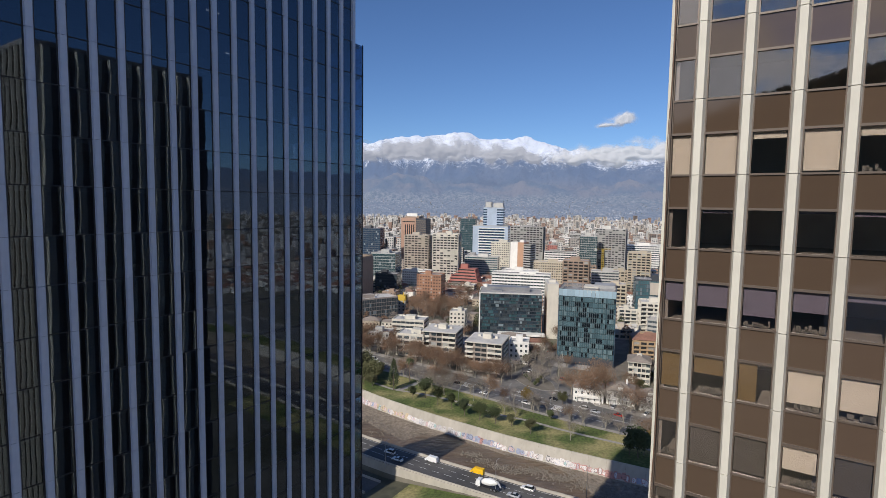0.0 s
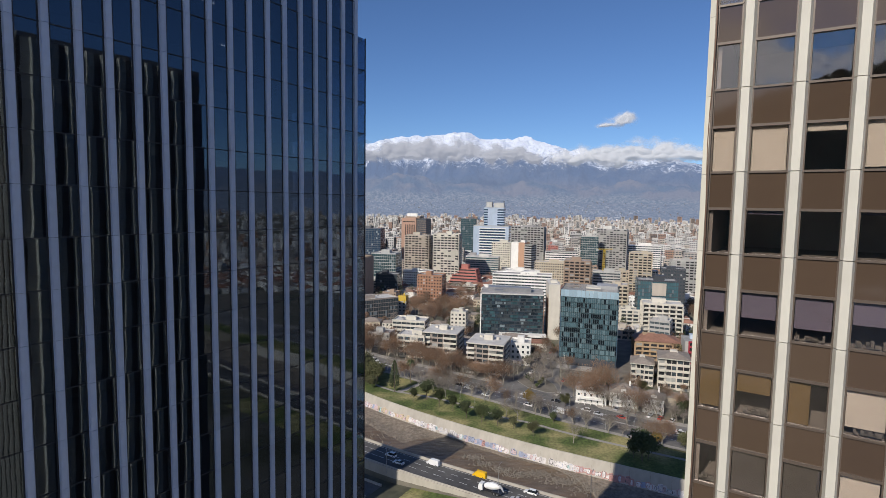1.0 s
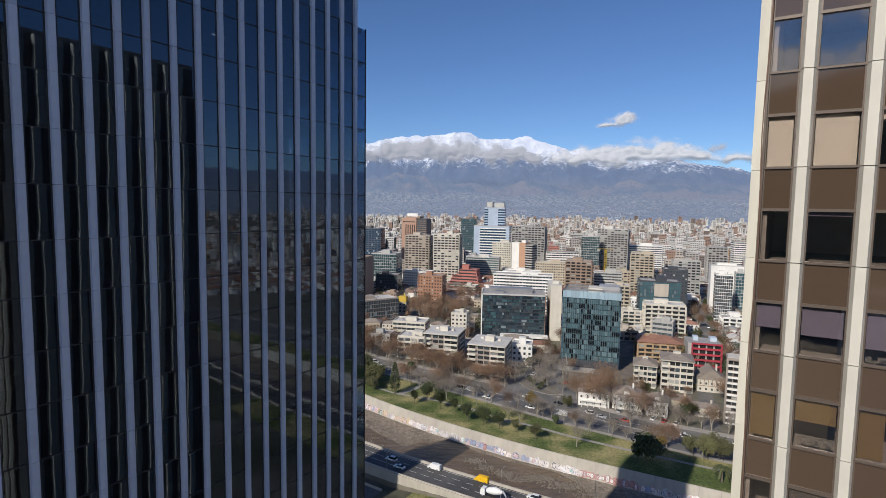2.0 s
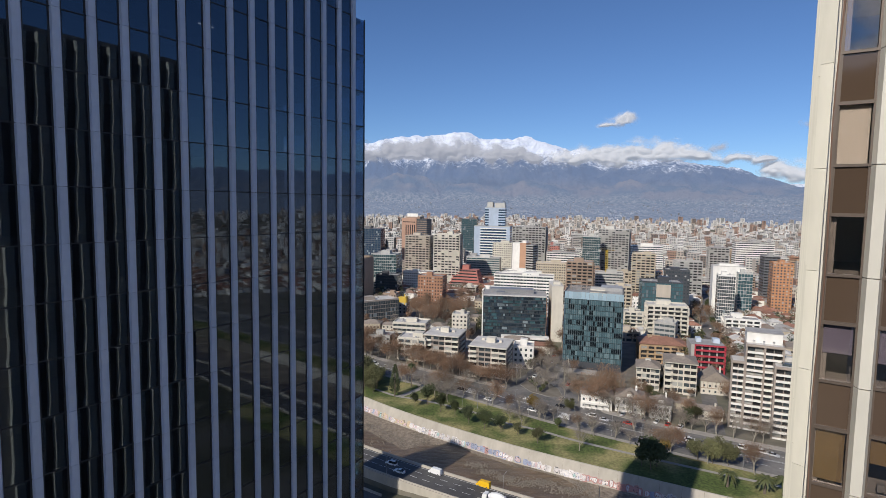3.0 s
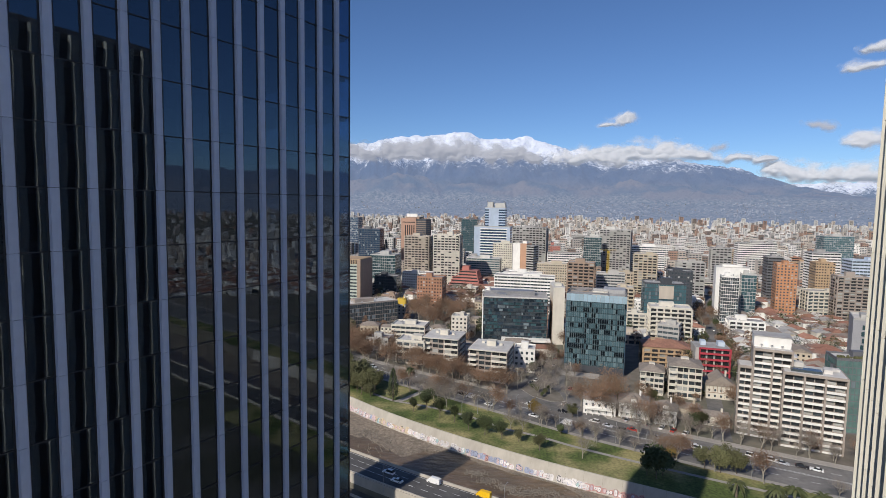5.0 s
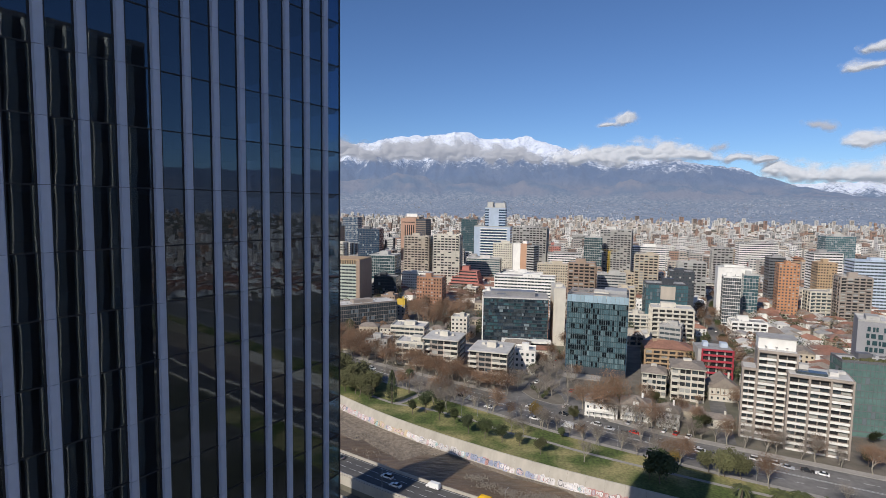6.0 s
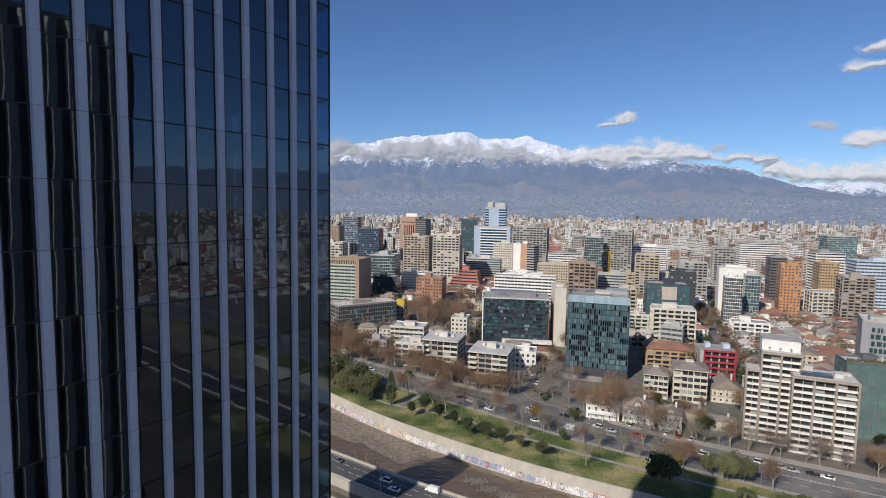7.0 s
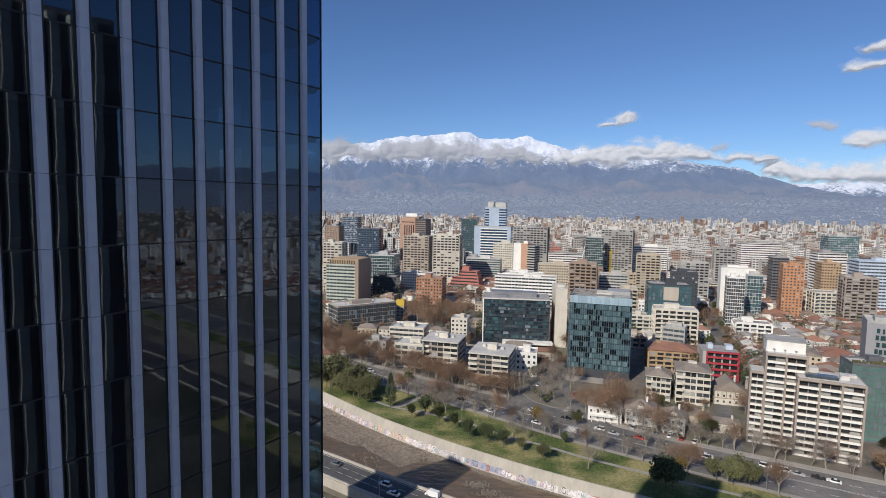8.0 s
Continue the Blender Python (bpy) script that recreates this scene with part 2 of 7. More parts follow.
def along(line, steps=8):
    """The polyline with smooth in-between points."""
    out = []
    for i in range(len(line) - 1):
        p = [Vector(line[max(0, min(len(line) - 1, i + k))]) for k in (-1, 0, 1, 2)]
        for s in range(steps):
            t = s / steps
            out.append(0.5 * (2 * p[1] + (p[2] - p[0]) * t + (2 * p[0] - 5 * p[1] + 4 * p[2] - p[3]) * t * t + (3 * p[1] - p[0] - 3 * p[2] + p[3]) * t ** 3))
    return out + [Vector(line[-1])]


def shifted(line, off):
    """A plan line moved sideways, to its left (away from the camera) by off metres."""
    out = []
    for i, p in enumerate(line):
        w = (line[min(i + 1, len(line) - 1)] - line[max(i - 1, 0)]).normalized()
        out.append(p + Vector((-w.y, w.x)) * off)
    return out


def between(a, b, f):
    return [p * (1 - f) + q * f for p, q in zip(a, b)]


def strip(geo, a, za, b, zb, lo=0, hi=None, mi=0):
    """A ribbon of quads between two lines; b lies to the left of a."""
    hi = len(a) - 1 if hi is None else hi
    for i in range(lo, hi):
        geo.face([(*a[i], za), (*a[i + 1], za), (*b[i + 1], zb), (*b[i], zb)], mi)


def stroke(geo, line, off, width, z, dash=0.0, gap=0.0, lo=0.0, hi=1e9):
    """A painted line, whole or dashed, along a plan line."""
    run, pos = 0.0, 0.0
    mid, side = shifted(line, off - width / 2), shifted(line, off + width / 2)
    for i in range(len(line) - 1):
        a, b, c, d = mid[i], mid[i + 1], side[i + 1], side[i]
        length = (b - a).length
        s = 0.0
        while s < length:
            e = min(length, s + (dash or length))
            if lo < a.x < hi:
                f, g = s / length, e / length
                geo.face([(*a.lerp(b, f), z), (*a.lerp(b, g), z), (*d.lerp(c, g), z), (*d.lerp(c, f), z)])
            s = e + (gap if dash else 0)


WF, PN = along(BANK_FAR), along(BANK_NEAR)
HN = shifted(PN, -13.5)
AN, AF = along(AVENUE_NEAR), along(AVENUE_FAR)
NEAR_WAY = Vector((-0.45, -0.9))
FAR_WAY = Vector((0.35, 0.94))

toe_n, toe_f = shifted(PN, 0.6), shifted(WF, -2.2)


def near_level(x):
    """The lie of the land on the near side of the motorway."""
    return -5 + 4.6 * max(0, min(1, (x + 34) / 40))


def longer(line):
    """The line carried on at both ends, out to the horizon."""
    return [line[0] + Vector((-0.72, 0.69)) * 4000] + line + [line[-1] + Vector((0.93, -0.37)) * 4500]


g = Geo()
hn, pn, tn, tf, wf = [longer(q) for q in (HN, PN, toe_n, toe_f, WF)]
foot = longer(shifted(PN, -13.7))
back = [p + NEAR_WAY * 4500 for p in foot]
for i in range(len(foot) - 1):
    g.face([(*back[i], -5), (*back[i + 1], -5), (*foot[i + 1], near_level(foot[i + 1].x)), (*foot[i], near_level(foot[i].x))], 1)
    g.face([(*foot[i], near_level(foot[i].x)), (*foot[i + 1], near_level(foot[i + 1].x)), (*hn[i + 1], 0), (*hn[i], 0)])
strip(g, hn, 0, pn, 0)
strip(g, pn, 0, tn, -6.6)
strip(g, tn, -6.6, tf, -6.6)
strip(g, tf, -6.6, wf, 0)
rows = [wf] + [[p + FAR_WAY * k for p in wf] for k in (60, 250, 600, 1100, 1500, 1900, 2300, 2700, 3100, 3500, 4000)]
for a, b in zip(rows, rows[1:]):
    for i in range(len(a) - 1):
        g.face([(*p, height_at(*p) - max(0, min(40, (p.length - 2200) * 0.2))) for p in (a[i], a[i + 1], b[i + 1], b[i])])
# near bank, mostly out of view, kept dark to dim the windows' reflections
NEAR_GROUND = surface("dark_near_ground", (0.075, 0.075, 0.048), 0.95, vary=0.5, fine=0.25, broad=0.02, tint=(0.11, 0.10, 0.085))
ground = solid("ground", g, (EARTH, NEAR_GROUND), "brown city ground with patches of dry grass", "ground", kind="structure")

# the river: water, and a band of gravel along the far wall
g = Geo()


def gravel_share(x):
    """How far across the water reaches: gravel along the wall upstream and again downstream."""
    up, down = max(0, min(1, (-8 - x) / 22)), max(0, min(1, (x - 22) / 14))
    return 0.97 - 0.45 * max(up, down)


bank_edge = [p.lerp(q, min(0.98, gravel_share(p.x) + 0.05 * math.sin(i * 0.9) + 0.03 * math.sin(i * 2.3))) for i, (p, q) in enumerate(zip(toe_n, toe_f))]
strip(g, toe_n, -6.3, bank_edge, -6.3)
water = solid("water", g, RIVER_WATER, "shallow muddy brown river water with ripples", "river", kind="structure")
g = Geo()
rng = random.Random(3)
fine = 5
for i in range(16, 80):
    for s in range(fine):
        for k in range(6):
            def pt(u, w):
                j = min(i + int(u >= fine), len(bank_edge) - 1)
                t = (u % fine) / fine
                a = bank_edge[j].lerp(bank_edge[min(j + 1, len(bank_edge) - 1)], t)
                b = toe_f[j].lerp(toe_f[min(j + 1, len(toe_f) - 1)], t)
                p = a.lerp(b, w / 6)
                z = -6.4 + 0.55 * (w / 6) ** 0.7 + 0.5 * noise.noise((p.x * 0.12, p.y * 0.12, 0)) * (0 < w < 6)
                return (p.x, p.y, z)
            g.face([pt(s, k), pt(s + 1, k), pt(s + 1, k + 1), pt(s, k + 1)])
gravel = solid("gravel_bank", g, RIVER_BED, "grey-brown gravel bank along the river wall", "gravel", kind="stuff")
g = Geo()
for _ in range(4200):
    i = rng.randint(24, 66)
    a, b = bank_edge[i].lerp(bank_edge[i + 1], 0.5), toe_f[i].lerp(toe_f[i + 1], 0.5)
    w = bank_edge[i + 1] - bank_edge[i]
    p = a.lerp(b, rng.random() ** 0.8 * 1.0 - 0.03) + w * rng.uniform(-0.5, 0.5)
    r = rng.uniform(0.10, 0.36)
    poly = [(p.x + r * rng.uniform(0.6, 1.2) * math.cos(q), p.y + r * rng.uniform(0.6, 1.2) * math.sin(q)) for q in (0, 1.2, 2.5, 3.8, 5)]
    c = Vector((p.x, p.y))
    g.prism(poly, -6.5, -6.1 + r * 0.6, 0, [tuple(c + (Vector(q) - c) * 0.55) for q in poly])
for cx, cy, n, sp in ((-5, 207, 170, 2.4), (0, 202, 120, 2.4), (7, 198, 170, 2.6), (13, 195, 170, 2.8), (21, 197, 190, 3.2), (30, 192, 240, 4), (40, 187, 260, 4), (52, 181, 260, 5), (-52, 222, 60, 7)):
    for _ in range(n):
        p = Vector((cx + rng.gauss(0, sp), cy + rng.gauss(0, sp * 0.35) - 0.35 * rng.gauss(0, 2)))
        r = rng.uniform(0.15, 0.5)
        poly = [(p.x + r * rng.uniform(0.6, 1.3) * math.cos(q), p.y + r * rng.uniform(0.6, 1.3) * math.sin(q)) for q in (0, 1.2, 2.5, 3.8, 5)]
        g.prism(poly, -6.5, -6.15 + r * 0.6, 0, [tuple(p + (Vector(q) - p) * 0.5) for q in poly])
stones = solid("river_stones", g, ROCK, "scattered pale stones in the river bed", "stones", kind="stuff")

# the far retaining wall: sloping concrete with a coping, in cast bays
river_wall = thing("wall_river", "sloping weathered concrete river wall painted with graffiti", "retaining wall", kind="structure")
for i in range(20, 76):
    g = Geo()
    a, b, c, d = toe_f[i], toe_f[i + 1], WF[i + 1], WF[i]
    gap = (b - a).normalized() * 0.03
    n = Vector((c - b).to_tuple() + (0,)).normalized() * -0.12
    g.face([(*(a + gap), -6.5), (*(b - gap), -6.5), (*(c - gap), 0.12), (*(d + gap), 0.12)])
    f = [p + Vector((n.x, n.y)) for p in (a + gap, b - gap, c - gap, d + gap)]
    zs = (-6.4, -6.4, 0.2, 0.2)
    g.face([(*p, z) for p, z in zip(f, zs)])
    g.face([(*f[3], 0.2), (*f[2], 0.2), (*(c - gap + (c - b).normalized() * 0.35), 0.2), (*(d + gap + (d - a).normalized() * 0.35), 0.2)])
    part("wall_bay", g, CONCRETE_WALL, river_wall)

GRAFFITI = [surface("spray_paint_" + k, c, 0.7, vary=0.35, fine=1.2) for k, c in
            (("white", (0.60, 0.57, 0.56)), ("pink", (0.50, 0.38, 0.38)), ("turquoise", (0.33, 0.46, 0.46)), ("blue", (0.28, 0.31, 0.42)), ("black", (0.09, 0.085, 0.085)), ("red", (0.42, 0.22, 0.20)), ("green", (0.26, 0.40, 0.29)), ("ochre", (0.45, 0.36, 0.25)))]
graffiti = thing("graffiti", "band of bright spray-painted graffiti shapes on the river wall", "graffiti")
rng = random.Random(11)
pieces = [Geo() for _ in GRAFFITI]
for i in range(26, 70):
    a, b = toe_f[i], toe_f[i + 1]
    w = (b - a)
    up = (WF[i] - toe_f[i])
    theme = (1, 0, 1, 7, 0, 3, 0, 5, 0, 6, 2, 3)[int((i - 26) / 44 * 11.99)]

    def spot(u, v, layer):
        p = a + w * u + up * v - up.normalized() * (0.15 + 0.006 * layer)
        return (p.x, p.y, -6.45 + 6.6 * v + 0.01 * layer)

    def blob(geo, u, v, hu, hv, layer, sides=7):
        geo.face([spot(u + hu * rng.uniform(0.75, 1.1) * math.copysign(abs(math.cos(q)) ** 0.6, math.cos(q)), v + hv * rng.uniform(0.8, 1.1) * math.copysign(abs(math.sin(q)) ** 0.6, math.sin(q)), layer) for q in [2 * math.pi * (k + 0.3) / sides for k in range(sides)]])
    n_tags = max(1, int(w.length / 1.25))
    for k in range(n_tags):
        if rng.random() < 0.05:
            continue
        u, v = (k + 0.5 + rng.uniform(-0.3, 0.3)) / n_tags, 0.30 + rng.uniform(-0.05, 0.04)
        hu, hv = rng.uniform(0.36, 0.8) / n_tags, rng.uniform(0.10, 0.19)
        back = theme if rng.random() < 0.7 else rng.choice((0, 1, 2, 3, 5, 7))
        blob(pieces[back], u, v, 0.85 / n_tags, hv * 1.3, 0, 6)
        blob(pieces[rng.choice((4, 4, 5, 3, back))], u, v, hu * 0.95, hv * 1.0, 1)
        blob(pieces[rng.choices((0, back, 1), (3, 2, 1))[0]], u, v, hu * 0.84, hv * 0.9, 2, rng.randint(4, 8))
        for _ in range(rng.randint(1, 2)):
            blob(pieces[rng.choice((4, back, back))], u + hu * rng.uniform(-0.3, 0.3), v + hv * rng.uniform(-0.4, 0.5), hu * 0.17, hv * 0.24, 3, 4)
for m, geo in zip(GRAFFITI, pieces):
    part("spray_paint", geo, m, graffiti, kind="stuff")

# roads, verges, kerbs
g = Geo()
strip(g, shifted(PN, -12.6), 0.03, shifted(PN, -0.7), 0.03, 8, 88)
solid("road_highway", g, ASPHALT, "dark asphalt urban motorway beside the river", "road", kind="structure")
g = Geo()
for off, dash, gap in ((-1.3, 0, 0), (-4.6, 3, 5), (-8.0, 3, 5), (-11.6, 0, 0)):
    stroke(g, PN, off, 0.16, 0.045, dash, gap, -170, 220)
solid("lane_lines_highway", g, LINE_WHITE, "white dashed lane lines painted on the motorway", "road marking", kind="structure")
g = Geo()
for lo, hi, z in ((8, 88, 0.95),):
    a, b = shifted(PN, -0.55), shifted(PN, -0.1)
    strip(g, a, z, b, z, lo, hi)
    strip(g, shifted(PN, -0.62), 0, a, z, lo, hi)
    strip(g, b, z, shifted(PN, -0.04), -0.5, lo, hi)
parapet = solid("parapet_river", g, CONCRETE_WALL, "pale concrete crash barrier between motorway and river", "barrier", kind="structure")
g = Geo()
a, b = shifted(PN, -13.1), shifted(PN, -12.75)
strip(g, a, 0.85, b, 0.85, 8, 88)
strip(g, shifted(PN, -13.2), -0.3, a, 0.85, 8, 88)
strip(g, b, 0.85, shifted(PN, -12.7), 0, 8, 88)
solid("parapet_road", g, CONCRETE_WALL, "concrete side barrier of the motorway", "barrier", kind="structure")
# the sunken slip road, its retaining wall and the grass bank beside the motorway
g = Geo()
lo_, hi_ = shifted(PN, -30), shifted(PN, -13.75)
for i in range(36, 72):
    if hi_[i].x > -27:
        g.face([(*lo_[i], near_level(hi_[i].x) + 0.15), (*lo_[i + 1], near_level(hi_[i + 1].x) + 0.15), (*hi_[i + 1], near_level(hi_[i + 1].x) + 0.1), (*hi_[i], near_level(hi_[i].x) + 0.1)])
solid("verge_grass", g, GRASS, "sloping grass bank beside the motorway", "grass", kind="structure")
slip_wall = thing("wall_slip_road", "pale concrete retaining wall under the motorway", "retaining wall", kind="structure")
a_, b_ = shifted(PN, -13.62), shifted(PN, -13.3)
for i in range(20, 50):
    g = Geo()
    z0, z1 = near_level(a_[i].x) - 0.3, near_level(a_[i + 1].x) - 0.3
    g.face([(*a_[i], z0), (*a_[i + 1], z1), (*a_[i + 1], 0.5), (*a_[i], 0.5)])
    g.face([(*a_[i], 0.5), (*a_[i + 1], 0.5), (*b_[i + 1], 0.5), (*b_[i], 0.5)])
    g.face([(*b_[i], -0.2), (*b_[i], 0.5), (*b_[i + 1], 0.5), (*b_[i + 1], -0.2)])
    part("wall_bay", g, CONCRETE_WALL, slip_wall)
g = Geo()
strip(g, shifted(PN, -26), -4.93, shifted(PN, -17.5), -4.93, 16, 40)
solid("road_slip", g, ASPHALT, "asphalt slip road below the motorway", "road", kind="structure")
g = Geo()
for o in (-17.4, -26.2):
    strip(g, shifted(PN, o - 0.35), -4.1, shifted(PN, o), -4.1, 16, 40)
    strip(g, shifted(PN, o - 0.4), -5, shifted(PN, o - 0.35), -4.1, 16, 40)
    strip(g, shifted(PN, o), -4.1, shifted(PN, o + 0.05), -5, 16, 40)
solid("parapet_slip", g, CONCRETE_WALL, "white concrete barriers of the slip road", "barrier", kind="structure")

g = Geo()
for i in range(10, 84):
    p, q = shifted(WF, 0.6)[i], shifted(WF, 0.6)[i + 1]
    g.face([(*p, 0.05), (*q, 0.05), (*AN[i + 1], 0.05), (*AN[i], 0.05)])
park = solid("park_lawn", g, GRASS, "green park lawn with worn yellow patches", "lawn", kind="structure")
g = Geo()
strip(g, AN, 0.06, AF, 0.06, 4, 88)
avenue = solid("road_avenue", g, AVENUE_ASPHALT, "wide grey asphalt avenue along the park", "road", kind="structure")
g = Geo()
for f, dash, gap in ((0.28, 3, 4), (0.5, 0, 0), (0.53, 0, 0), (0.75, 3, 4)):
    stroke(g, between(AN, AF, f), 0, 0.2, 0.075, dash, gap, -200, 260)
solid("lane_lines_avenue", g, LINE_WHITE, "white lane lines painted on the avenue", "road marking", kind="structure")
g = Geo()
for line, o0, o1 in ((AN, -2.6, -0.15), (AF, 0.15, 4.2)):
    a, b = shifted(line, o0), shifted(line, o1)
    strip(g, a, 0.19, b, 0.19, 4, 88)
    strip(g, b if o0 < 0 else shifted(line, 0.12), 0.19 if o0 < 0 else 0.05, shifted(line, -0.1) if o0 < 0 else a, 0.05 if o0 < 0 else 0.19, 4, 88)
solid("pavement_avenue", g, PAVING, "concrete pavements with raised kerbs along the avenue", "pavement", kind="structure")
g = Geo()
pth = along([(-60, 270), (-48, 262), (-38, 259), (-24, 254), (-8, 246), (6, 236), (20, 230), (36, 221), (60, 210), (84, 200), (110, 190)])
strip(g, shifted(pth, -0.9), 0.08, shifted(pth, 0.9), 0.08)
pth2 = along([(-46, 261), (-42, 266), (-36, 276)])
strip(g, shifted(pth2, -1.6), 0.085, shifted(pth2, 1.6), 0.085)
solid("pavement_park_path", g, PAVING, "pale beaten path winding through the park", "path", kind="structure")
# the open crossing where a side street joins the avenue, and its planted island
g = Geo()
g.face([(x, y, 0.215) for x, y in ((5, 279.8), (46, 256.6), (54, 252), (47, 270), (41, 283), (40, 300), (44, 322), (38, 336), (28, 330), (20, 306), (12, 290))])
solid("road_crossing", g, AVENUE_ASPHALT, "open asphalt crossing where a street meets the avenue", "road", kind="structure")
g = Geo()
isle = [(16, 287), (21, 277), (30, 270.5), (37, 271), (36, 283), (31, 296), (26, 307), (22, 302)]
g.prism(isle, 0.1, 0.38)
solid("pavement_island", g, PAVING, "kerbed traffic island with bare ground", "traffic island", kind="structure")
g = Geo()
mid = Vector((27, 282))
g.face([(*(mid + (Vector(p) - mid) * 0.985), 0.40) for p in isle])
solid("ground_island", g, EARTH, "bare planted soil of the traffic island", "ground", kind="structure")
# side streets into the quarter
g = Geo()
for way in ([(18, 285), (31, 322), (46, 352), (60, 390), (80, 450)], [(98, 236), (118, 300), (140, 362), (168, 428), (196, 520), (236, 620)], [(-80, 335), (-70, 380), (-62, 430)]):
    w = along(way, 5)
    strip(g, shifted(w, -3.6), 0.05, shifted(w, 3.6), 0.05)
solid("road_side_street", g, AVENUE_ASPHALT, "narrow asphalt side streets between the blocks", "road", kind="structure")

# ---- the dark glass tower ----
LX, LY0, LSTEP, LZ, LH = -36.43, 25.44, 1.9127, 104.684, 3.408
LYC = LY0 + 16.95                 # its far corner
left_tower = thing("office_tower", "dark glass office tower with vertical blue-grey metal fins", "office tower", GRID)
FLOORS = range(-5, 14)


def left_z(j):
    return LZ - LH * j


FIRST, LAST = -14, 8
# glass panes, one between each pair of fins on each floor, each a little out of true
pane = Geo()
pane.box(-0.015, 0.015, -LSTEP / 2 + 0.02, LSTEP / 2 - 0.02, 0.03, LH - 0.03)
pane = pane.data("pane", TOWER_GLASS)
frame_bar = Geo()
frame_bar.box(-0.05, 0.035, -LSTEP / 2, LSTEP / 2, -0.035, 0.035)
frame_bar = frame_bar.data("transom", GASKET)
fin = Geo()
fin.prism([(0, -0.28), (0.24, -0.21), (0.24, 0.20), (0, 0.33)], 0.012, LH - 0.012)
fin = fin.data("fin_panel", FIN_BLUE)
rng = random.Random(5)
for j in FLOORS:
    z = left_z(j)
    for i in range(FIRST, LAST + 1):
        y = LY0 + LSTEP * i
        if i < LAST:
            tilt = Matrix.LocRotScale((LX - 0.2, y + LSTEP / 2, z - LH), Euler((0, rng.gauss(0, 0.0016), rng.gauss(0, 0.0024))), None)
            part("pane", pane, None, left_tower, at=tilt).visible_shadow = False
            part("transom", frame_bar, None, left_tower, at=pose(LX - 0.17, y + LSTEP / 2, z))
        part("fin_panel", fin, None, left_tower, at=pose(LX - 0.22, y, z - LH))
# the parts of the shaft that stay out of sight: plain glass below and behind
g = Geo()
g.box(LX - 0.25, LX - 0.2, LY0 + LSTEP * FIRST, LYC - 1.7, 0, left_z(13) - LH)
g.box(LX - 0.25, LX - 0.2, -41, LY0 + LSTEP * FIRST, 0, left_z(-3))
g.box(LX - 22, LX - 0.2, -41.3, -41, 0, left_z(-3))
g.box(LX - 22, LX - 21.7, -41, LYC, 0, left_z(-3))
part("rear_glazing", g, GLASS_GREY, left_tower)
g = Geo()
for i in range(FIRST, LAST + 1):
    y = LY0 + LSTEP * i
    g.prism([(LX - 0.22, y - 0.33), (LX + 0.02, y - 0.25), (LX + 0.02, y + 0.19), (LX - 0.22, y + 0.33)], 0, left_z(13) - LH)
part("lower_fins", g, FIN_BLUE, left_tower, kind="stuff")
g = Geo()
for i in range(FIRST, LAST + 1):
    y = LY0 + LSTEP * i
    g.box(LX - 0.24, LX - 0.165, y - 0.365, y + 0.365, left_z(13) - LH, left_z(-3))
part("gasket", g, GASKET, left_tower, "black rubber joints beside the fins", kind="stuff")
# floors, ceilings and the core behind the glass
for j in range(-3, 15):
    g = Geo()
    z = left_z(j)
    g.box(LX - 21.5, LX - 0.45, LY0 + LSTEP * FIRST - 11, LYC - 0.25, z - 0.32, z + 0.06)
    part("floor_slab", g, SLAB_GREY, left_tower)
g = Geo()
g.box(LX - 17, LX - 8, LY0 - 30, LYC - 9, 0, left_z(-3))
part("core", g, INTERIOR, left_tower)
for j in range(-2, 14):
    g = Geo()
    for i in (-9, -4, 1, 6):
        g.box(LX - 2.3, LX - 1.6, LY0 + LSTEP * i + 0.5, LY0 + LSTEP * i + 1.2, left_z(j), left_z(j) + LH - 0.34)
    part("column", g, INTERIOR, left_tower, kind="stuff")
LAMP_WARM = bpy.data.materials.new("office_ceiling_lamp")
LAMP_WARM.use_nodes = True
LAMP_WARM.node_tree.nodes["Principled BSDF"].inputs["Emission Color"].default_value = (1, 0.9, 0.75, 1)
LAMP_WARM.node_tree.nodes["Principled BSDF"].inputs["Emission Strength"].default_value = 2.5
for j, i in ((-2, 0), (-2, 2), (-2, -3), (-3, -1), (-1, 1), (-3, 3)):
    g = Geo()
    g.box(LX - 4.2, LX - 4.05, LY0 + LSTEP * i, LY0 + LSTEP * i + 1.3, left_z(j) + LH - 0.42, left_z(j) + LH - 0.36)
    part("ceiling_lamp", g, LAMP_WARM, left_tower)
# the glazed far corner
for j in range(-2, 15):
    z = left_z(j)
    g = Geo()
    g.box(LX - 0.2, LX - 0.16, LY0 + LSTEP * LAST + 0.34, LYC - 0.03, z + 0.03, z + LH - 0.03)
    part("corner_pane", g, CORNER_GLASS, left_tower, "blue tinted corner glass")
    for k in range(6):
        g = Geo()
        g.box(LX - 0.2 - 1.9 * (k + 1) + 0.03, LX - 0.2 - 1.9 * k - 0.03, LYC - 0.04, LYC, z + 0.03, z + LH - 0.03)
        part("end_pane", g, CORNER_GLASS, left_tower)
    g = Geo()
    g.box(LX - 0.24, LX - 0.13, LY0 + LSTEP * LAST + 0.3, LYC + 0.01, z - 0.05, z + 0.04)
    g.box(LX - 12, LX - 0.13, LYC - 0.05, LYC + 0.02, z - 0.05, z + 0.04)
    part("corner_transom", g, GASKET, left_tower)
g = Geo()
g.box(LX - 0.24, LX - 0.12, LYC - 0.06, LYC + 0.02, left_z(14), left_z(-3) + 0.05)
part("corner_post", g, GASKET, left_tower)
g = Geo()
g.box(LX - 22, LX - 12, LYC - 0.3, LYC, 0, left_z(-3))
part("end_wall", g, GLASS_GREY, left_tower)
